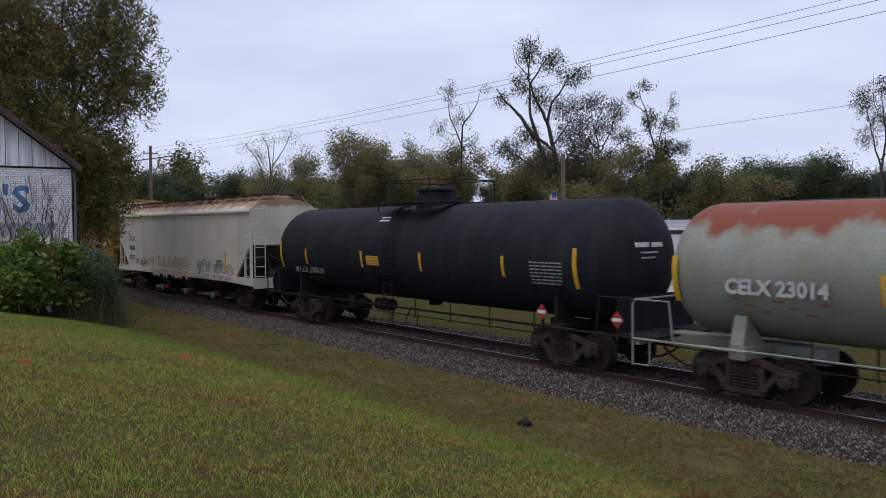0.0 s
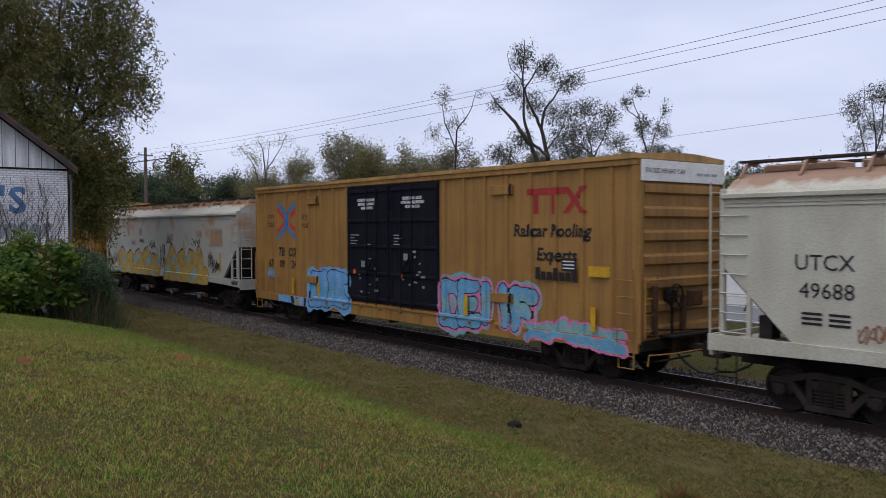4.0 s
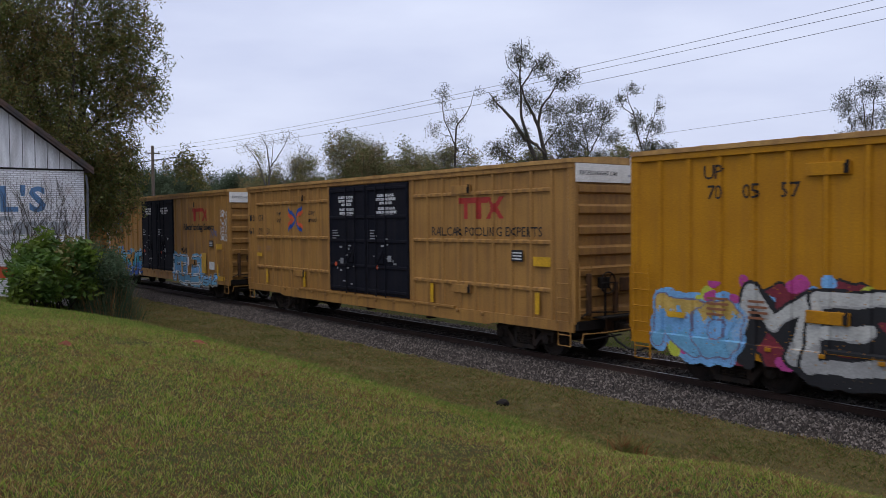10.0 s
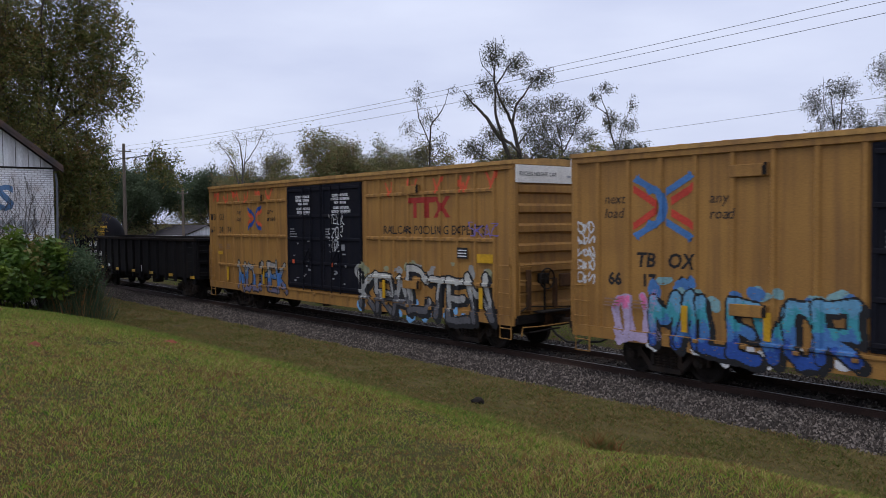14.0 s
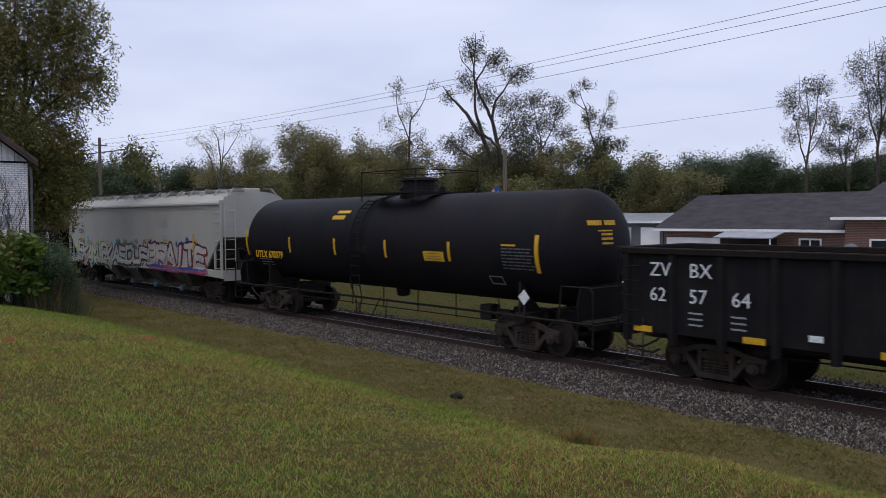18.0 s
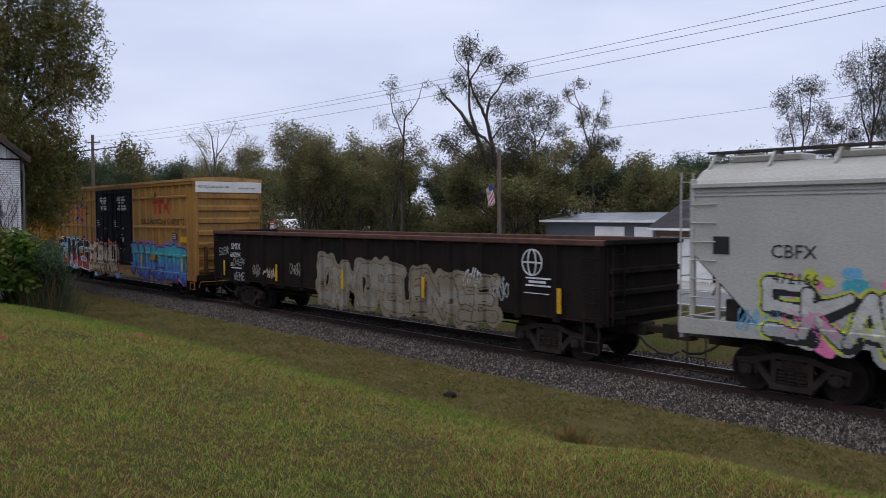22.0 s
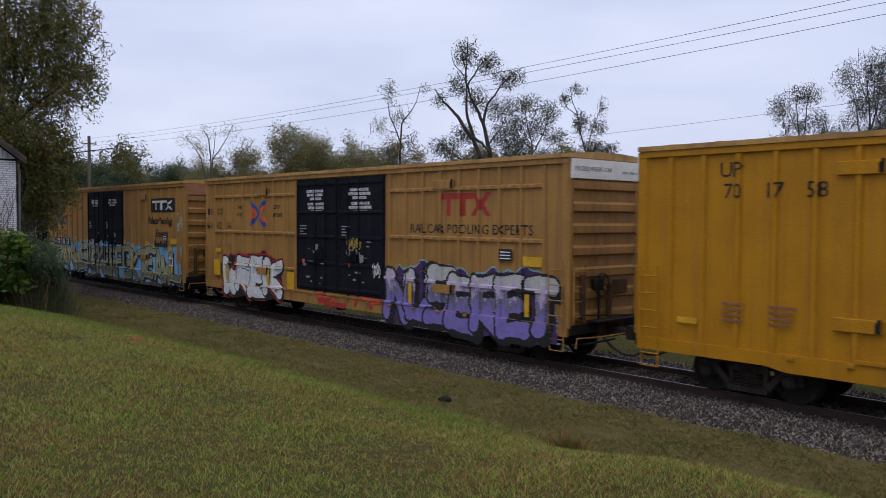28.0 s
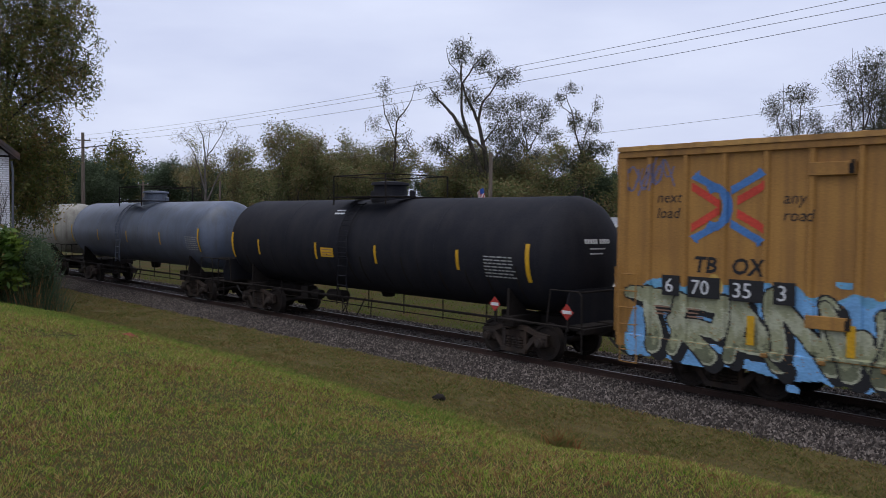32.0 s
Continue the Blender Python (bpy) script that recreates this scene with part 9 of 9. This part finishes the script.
    spray(c, "YELK", 9.75, 10.7, 3.5, 3.8, ys, ("silver",), "whitep", seed=244, fat=0.04, edge=0.012, cell=0.018, thin=True)
    spray(c, "SZOR", 9.7, 10.6, 3.05, 3.4, ys, ("silver",), "whitep", seed=245, fat=0.04, edge=0.012, cell=0.018, thin=True)
    spray(c, "XVE", 9.8, 10.5, 2.5, 2.9, ys, ("silver",), "whitep", seed=246, fat=0.04, edge=0.012, cell=0.018, thin=True)
    # 9: black gondola
    c, ys = gondola("black gondola with white stencils and yellow reflectors", -190.6, 16.1, 2.8, 0.80, "gon1", 14, rim="gon2")
    for k, s in enumerate(("Z V", "B X")):
        text(c, s.replace(" ", ""), 0.75 + k * 0.95, 2.25, 0.42, M["whitep"], -1.57)
    for k, s in enumerate(("62", "57", "64")):
        text(c, s, 0.75 + k * 0.95, 1.72, 0.42, M["whitep"], -1.57)
    bars(c, [(1.7 + 0.95 * i, 1.5 - 0.12 * j, 0.32, 0.035) for i in range(2) for j in range(3)], M["signgrey"], -1.57)
    bars(c, [(0.35 + 2.55 * k, 1.03, 0.46, 0.13) for k in range(7)], M["stripe"], -1.57, "reflector", "yellow reflector")
    bars(c, [(4.2, 1.2, 0.26, 0.12), (9.4, 1.1, 0.06, 0.32)], M["whitep"], -1.57)
    # 10: black tank
    c, skin, ty = tank("glossy black tank wagon with yellow lettering and reflectors", -208.7, 16.7, 1.5, 2.72, "tank2", seed=4, dome_x=9.2, ladder_x=7.9, strip_x=[3.7, 6.55, 9.3, 12.2], longs=(0.55, 15.45), zs=2.57, data_x=14.3)
    text(c, "UTLX 678379", 1.38, 2.08, 0.34, M["stripe"], ty(0, 2.6) - 0.02, bold=0.012)
    skin([(11.15, 2.28, 0.88, 0.28)], M["stripe"], "placard", "yellow placard")
    skin([(11.25, 2.33 + 0.075 * k, 0.66, 0.025) for k in range(3)], M["fadedbrown"], "stencil")
    skin([(7.75, 2.42, 0.66, 0.24)], M["under"], "ladder_plate", "dark plate behind the ladder")
    skin([(14.3, 2.77, 0.5, 0.05)], M["stripe"], "stencil")
    skin([(6.35, 3.66, 0.72, 0.09), (6.2, 3.46, 0.72, 0.13)], M["stripe"], "stencil", "yellow stencil bars")
    skin([(1.3, 1.98 - 0.10 * k, 0.9, 0.03) for k in range(3)], M["signgrey"], "stencil")
    skin([(13.65, 1.74, 0.5, 0.03), (13.65, 1.94, 0.5, 0.03), (13.65, 1.77, 0.03, 0.17), (14.12, 1.77, 0.03, 0.17)], M["signgrey"], "placard", "thin pale frame")
    head_bars(c, 16.7, 1.5, 2.72, ((-0.75, 3.30, 0.42, 0.12), (-0.25, 3.30, 0.42, 0.12), (-0.5, 3.15, 0.5, 0.035), (-0.4, 3.05, 0.4, 0.06), (-0.4, 2.94, 0.4, 0.06), (-0.4, 2.83, 0.4, 0.05)), M["stripe"], "yellow stencils on the tank head")
    diamond(c, 15.06, 1.5, M["whitep"])
    # 11: clean hopper
    c, ys = hopper("clean light grey covered hopper with a long colourful mural", -229.76, 19.8, "hop3", 4, "baygrey", caps="ltblue")
    text(c, "CBFX", 1.94, 2.72, 0.36, dk, -1.54)
    text(c, "472166", 1.98, 2.24, 0.30, dk, -1.54)
    part("placard", B(0.75, 1.1, -1.545, -1.535, 2.75, 3.1), M["blackp"], c, "dark placard")
    spray(c, "SKAMUEK", 1.9, 7.1, 1.2, 2.25, ys, ("silver", "fadedwhite", "fadedwhite"), "blackp", "lime", "silver", seed=45, fat=0.27, wild=0.25, drop=0.12, bits=("lime", "pink", "ltblue", "teal"))
    spray(c, "ASCUP", 7.3, 11.9, 1.3, 2.2, ys, ("fadedwhite", "fadedwhite"), "blackp", "maroon", "olive", seed=46, fat=0.30, wild=0.15, drop=0.12, bits=("darkolive", "teal"))
    spray(c, "BRAITE", 12.0, 18.1, 1.4, 2.4, ys, ("silver", "fadedwhite", "fadedwhite"), "maroon", "blackp", None, seed=47, fat=0.32, edge=0.05, wild=0.12, drop=0.14, bits=("redpaint", "stripe", "bluepaint"))
    bars(c, [(12.2, 1.19, 6.2, 0.19)], M["greyviolet"], -1.586, "painted_band", "grey-violet band under the lettering")
    spray(c, "OCOCOCO", 12.4, 18.2, 1.16, 1.36, lambda X, Z: ys(X, Z) - 0.006, ("redpaint", "orange", "bluepaint"), "bluepaint", None, None, seed=99, fat=0.4, edge=0.02, low=1.14)
    for k, (x, w, m) in enumerate(((1.3, 0.8, "ltblue"), (2.2, 1.0, "pink"), (3.4, 1.1, "lime"), (4.7, 0.8, "ltblue"), (7.7, 0.6, "blackp"), (8.8, 0.5, "darkgrey"), (10.2, 0.5, "darkgrey"), (11.3, 0.5, "blackp"))):
        scribble(c, x, 1.25 if k < 4 else 2.25, w, 0.55 if k < 4 else 0.3, ys, M[m], 500 + k, 4)
    bars(c, [(16.9, 2.0, 0.14, 0.85)], M["stripe"], -1.54, "reflector")
    bars(c, [(13.3 + 0.1 * (j % 2), 3.05 - 0.12 * j + (0.35 if j < 3 else 0), 0.9, 0.05) for j in range(7)], M["signgrey"], -1.537)
    # 12: worn gondola
    c, ys = gondola("worn brown-black gondola with cream graffiti and white marks", -251.05, 19.3, 2.92, 0.88, "gon2", 15, notch=False)
    text(c, "SMIX", 1.55, 2.25, 0.34, M["whitep"], -1.57)
    text(c, "660294", 1.48, 1.95, 0.27, M["whitep"], -1.57)
    bars(c, [(1.55, 1.52, 0.85, 0.04)], M["whitep"], -1.57)
    spray(c, "DASK", 1.5, 2.5, 1.62, 1.88, ys, ("whitep",), "silver", seed=48, fat=0.05, edge=0.012, cell=0.018, thin=True)
    spray(c, "VEME", 1.55, 2.45, 1.1, 1.38, ys, ("whitep",), "silver", seed=47, fat=0.06, edge=0.014, cell=0.018, thin=True)
    spray(c, "SZENY", 0.3, 1.25, 2.02, 2.3, ys, ("whitep",), "silver", seed=49, fat=0.05, edge=0.012, cell=0.018, thin=True)
    spray(c, "ORMOPE", 7.7, 12.0, 0.72, 2.05, lambda X, Z: ys(X, Z), ("dustycream", "dustytan", "dustycream", "dustycream"), "dustybrown", None, "dustytan", seed=50, fat=0.40, edge=0.02, wild=0.14)
    spray(c, "LENASE", 11.8, 15.8, 0.72, 1.9, ys, ("dustytan", "dustycream", "dustytan"), "dustybrown", None, "dustytan", seed=51, fat=0.38, edge=0.03, wild=0.2)
    scribble(c, 14.6, 1.6, 0.9, 0.6, ys, M["whitep"], 52, 4)
    scribble(c, 15.6, 1.3, 0.7, 0.7, ys, M["silver"], 53, 4)
    scribble(c, 5.7, 1.45, 0.85, 0.5, ys, M["dustycream"], 54, 5)
    scribble(c, 3.05, 1.25, 0.55, 0.5, ys, M["dustycream"], 55, 4)
    scribble(c, 4.0, 1.2, 0.75, 0.5, ys, M["fadedtan"], 56, 5)
    for rx in (0.32, 0.13):
        ring = [(17.2 + rx * math.cos(a), -1.568, 2.38 + 0.32 * math.sin(a)) for a in [2 * math.pi * k / 20 for k in range(21)]]
        part("logo_ring", tube(bmesh.new(), ring, 0.018, 4), M["whitep"], c, "white outline of a globe mark")
    bars(c, [(16.9, 2.36, 0.6, 0.04), (17.0, 1.98, 0.8, 0.04), (17.0, 1.80, 0.8, 0.04), (17.1, 1.88, 0.55, 0.06), (16.95, 1.62, 0.8, 0.02)], M["whitep"], -1.567, "logo_bar")
    bars(c, [(x, 1.2, 0.13, 0.6) for x in (0.9, 4.9, 9.0, 13.0, 18.0)], M["stripe"], -1.572, "reflector", "yellow reflector")
    # 13: pool boxcar, panelled, bright murals
    c, ys = pool_car("tan-yellow panelled boxcar with black doors and blue and red murals", -271.45, True, ("63", "35", "21"), 36, 1)
    spray(c, "PUMKES", 0.6, 5.6, 0.75, 2.2, ys, ("redpaint", "maroon", "blackp", "blackp"), "whitep", None, "ltblue", seed=53, fat=0.40, edge=0.035, wild=0.14, solid="skyblue", bits=("skyblue", "blackp"))
    spray(c, "GERMAO", 5.7, 9.9, 0.75, 2.1, ys, ("fadedtan", "cream", "cream"), "brown", "maroon", "fadedbrown", seed=54, fat=0.38, edge=0.04, wild=0.12, drop=0.12, bits=("skyblue", "ltblue", "orange"))
    spray(c, "NUISER", 11.9, 17.6, 0.72, 2.2, ys, ("bluepaint", "midblue", "midblue", "teal", "teal"), "darkviolet", "purple", None, seed=55, fat=0.46, edge=0.05, wild=0.2, drop=0.14, bits=("pink", "magenta", "purple"))
    # 14: clean bright boxcar
    c, ys = union_car("clean bright yellow boxcar with yellow doors", -292.1, ("70", "17", "58"), 6)
    # 15: pool boxcar, panelled, white and violet pieces
    c, ys = pool_car("tan-yellow panelled boxcar with black doors, white and violet graffiti", -312.75, True, ("63", "02", "36"), 37, 1)
    spray(c, "WREK", 1.6, 5.8, 0.68, 2.12, ys, ("whitep", "whitep"), "blackp", "redpaint", "blackp", seed=56, fat=0.40, edge=0.05, wild=0.08, solid="redpaint", drop=0.08)
    spray(c, "NUSERET", 11.95, 18.3, 0.62, 2.15, ys, ("purple", "purple", "greyviolet", "lilac", "fadedwhite"), "blackp", None, "darkviolet", seed=57, fat=0.42, edge=0.06, wild=0.26, drop=0.2, solid="paleaqua")
    spray(c, "ELIT", 8.2, 11.6, 0.78, 1.08, ys, ("redpaint", "orange"), "redpaint", None, None, seed=157, fat=0.4)
    scribble(c, 9.8, 2.55, 0.75, 0.45, ys, M["ochre"], 158, 5)
    scribble(c, 9.8, 2.35, 0.7, 0.3, ys, M["fadedtan"], 159, 4)
    scribble(c, 11.2, 1.75, 0.35, 0.5, ys, M["whitep"], 160, 3)
    bars(c, [(0.75, 1.3, 0.55, 0.62), (6.3, 1.1, 0.45, 0.6)], M["stripe"], -1.577, "repaint", "patch of fresh yellow paint")
    # 16: pool boxcar, ribbed, long olive piece
    c, ys = pool_car("tan-yellow ribbed boxcar with black doors and a long grey-green mural", -333.45, False, (), 38, 4, top="rustpanel")
    for s, x, w in (("6", 1.15, 0.42), ("70", 1.75, 0.72), ("35", 2.65, 0.72), ("3", 3.55, 0.42)):
        part("number_field", B(x, x + w, -1.571, -1.567, 1.98, 2.40), M["blackp"], c, "black number panel")
        text(c, s, x + 0.07, 2.05, 0.42, M["whitep"], -1.577)
    for w_, xa, xb, sd in (("TRANWE", 0.35, 6.7, 58), ("ABKERP", 6.6, 11.8, 59), ("GKTEAWL", 11.8, 18.2, 60)):
        spray(c, w_, xa, xb, 0.72, 2.15, ys, ("darkolive", "olive", "paleolive", "olive"), "blackp", None, "skyblue", seed=sd, fat=0.30, edge=0.035, wild=0.32, solid="ltblue", drop=0.16, gloss="paleolive", bits=("skyblue", "ltblue", "ochre"))
    spray(c, "LI", 7.2, 8.4, 0.8, 1.9, ys, ("blackp",), "blackp", None, None, seed=62, fat=0.3)
    for k in range(3):
        scribble(c, 0.25 + 0.3 * k, 4.0 + 0.1 * k, 0.5, 0.75, ys, M["greyviolet"], 61 + k, 2)
    scribble(c, 18.0, 2.9, 0.5, 0.9, ys, M["paleolive"], 68, 5)
    bars(c, [(17.2, 1.45, 0.40, 0.36)], M["whitep"], -1.585, "placard", "white framed panel")
    bars(c, [(17.25 + 0.16 * k, 1.50, 0.13, 0.26) for k in range(2)], M["darkgrey"], -1.589)
    # 17 to 19: tanks
    c, skin, ty = tank("dark grey-black tank wagon with yellow reflectors", -351.9, 16.9, 1.5, 2.62, "tank", seed=7, dome_x=8.5, ladder_x=8.1, strip_x=[2.7, 6.4, 9.6, 13.2], longs=(0.75, 15.7), zs=2.42, data_x=14.25)
    tank_extras(c, skin, ty, 16.9, 2.62, False)
    c, skin, ty = tank("blue-grey tank wagon with a domed top", -370.0, 16.6, 1.45, 2.7, "tank3", seed=8, stripes=4)
    c, skin, ty = tank("dusty pale grey tank wagon", -388.4, 16.6, 1.45, 2.7, "tank4", seed=9, stripes=4)


def diamond(c, x, z, m, red=False):
    y = -1.45
    part("placard", prism(bmesh.new(), [(x, z - 0.19), (x + 0.19, z), (x, z + 0.19), (x - 0.19, z)], y - 0.02, y - 0.005), m, c, "diamond hazard placard")
    part("placard_bracket", B(x - 0.03, x + 0.03, y - 0.004, y + 0.05, z - 0.45, z - 0.1), M["under"], c)
    if red:
        part("placard_mark", B(x - 0.13, x + 0.13, y - 0.024, y - 0.021, z - 0.04, z + 0.04), M["whitep"], c)


def tank_extras(c, skin, ty, L0, zc, lettered=True):
    skin([(6.75, 2.24, 0.70, 0.30)], M["stripe"], "placard", "yellow placard")
    skin([(6.82, 2.28 + 0.09 * k, 0.56, 0.03) for k in range(3)], M["fadedbrown"], "stencil")
    if lettered:
        text(c, "MTZX 290016", 1.75, 1.84, 0.34, M["wornwhite"], ty(0, 1.95) - 0.02, wide=1.02, bold=0.010)
        skin([(1.85 + 0.3 * k, 1.66 - 0.09 * (k % 2), 0.24, 0.035) for k in range(5)], M["darkgrey"], "stencil")
        # a fresh patch of paint beside the ladder
        skin([(6.9, 1.52, 1.25, 0.42)], M["tank2"], "repaint", "blacker patch of fresh paint")
    rng = np.random.default_rng(12)
    for k in range(16):
        # grime that has run down the belly
        skin([(1.6 + 0.9 * k + rng.uniform(0, 0.3), 1.50, rng.uniform(0.03, 0.09), rng.uniform(0.5, 1.0))], M["under"], "grime_streak", "dark run of grime")
    skin([(7.0, 3.62, 0.55, 0.05), (7.0, 3.72, 0.5, 0.04)], M["whitep"], "stencil")
    diamond(c, 14.65, 1.36, M["redpaint"], True)
    diamond(c, L0 + 0.1, 1.36, M["redpaint"], True)
    head_bars(c, L0, 1.5, zc, ((-0.6, zc + 0.32, 0.42, 0.11), (-0.1, zc + 0.32, 0.42, 0.11), (-0.45, zc + 0.18, 0.55, 0.035), (-0.45, zc + 0.06, 0.45, 0.035)), M["whitep"], "white stencils on the tank head")


def head_bars(c, L0, r, zc, rows, m, label):
    """Lettering as bars, bent over the domed head in short lengths."""
    bm = bmesh.new()
    for y, z, w, h in rows:
        n = max(2, int(w / 0.07))
        for k in range(n):
            ya, yb = y + w * k / n, y + w * (k + 0.8) / n
            q = []
            for yy, zz in ((ya, z), (yb, z), (yb, z + h), (ya, z + h)):
                rho = min(math.hypot(yy, zz - zc) / r, 0.999)
                q.append(bm.verts.new((L0 - 0.85 * (1 - math.sqrt(1 - rho * rho)) + 0.012, yy, zz)))
            bm.faces.new(q)
    part("stencil", bm, m, c, label)["kind"] = "stuff"


train()


# ---- how the train runs ----
def run(t):
    """Metres gone since the start: about ten metres a second, gathering a little speed."""
    return 9.7008 * t + 0.019228 * t * t - 0.00022642 * t ** 3


def motions():
    for car, u in CARS:
        walk(car, [(t, pose(u + run(t), 0, 0)) for t in range(0, 33)])
    for w, car, dx in WHEELS:
        u = [v for c, v in CARS if c is car][0]
        rows = []
        for k in range(0, 32 * 15 + 1):
            t = k / 15
            x = u + run(t)
            if k in (0, 480) or -72 < x < 8:
                rows.append((t, x))
        out, a, last = [], 0.0, None
        for t, x in rows:
            # where the wagon is out of sight the wheel keeps its turn
            a += math.degrees((x - last[1]) / WHEEL_R) if last and t - last[0] < 0.07 else 0.0
            last = (t, x)
            out.append((t, pose(dx, 0, WHEEL_R, 0, a, 0)))
        walk(w, out)


motions()
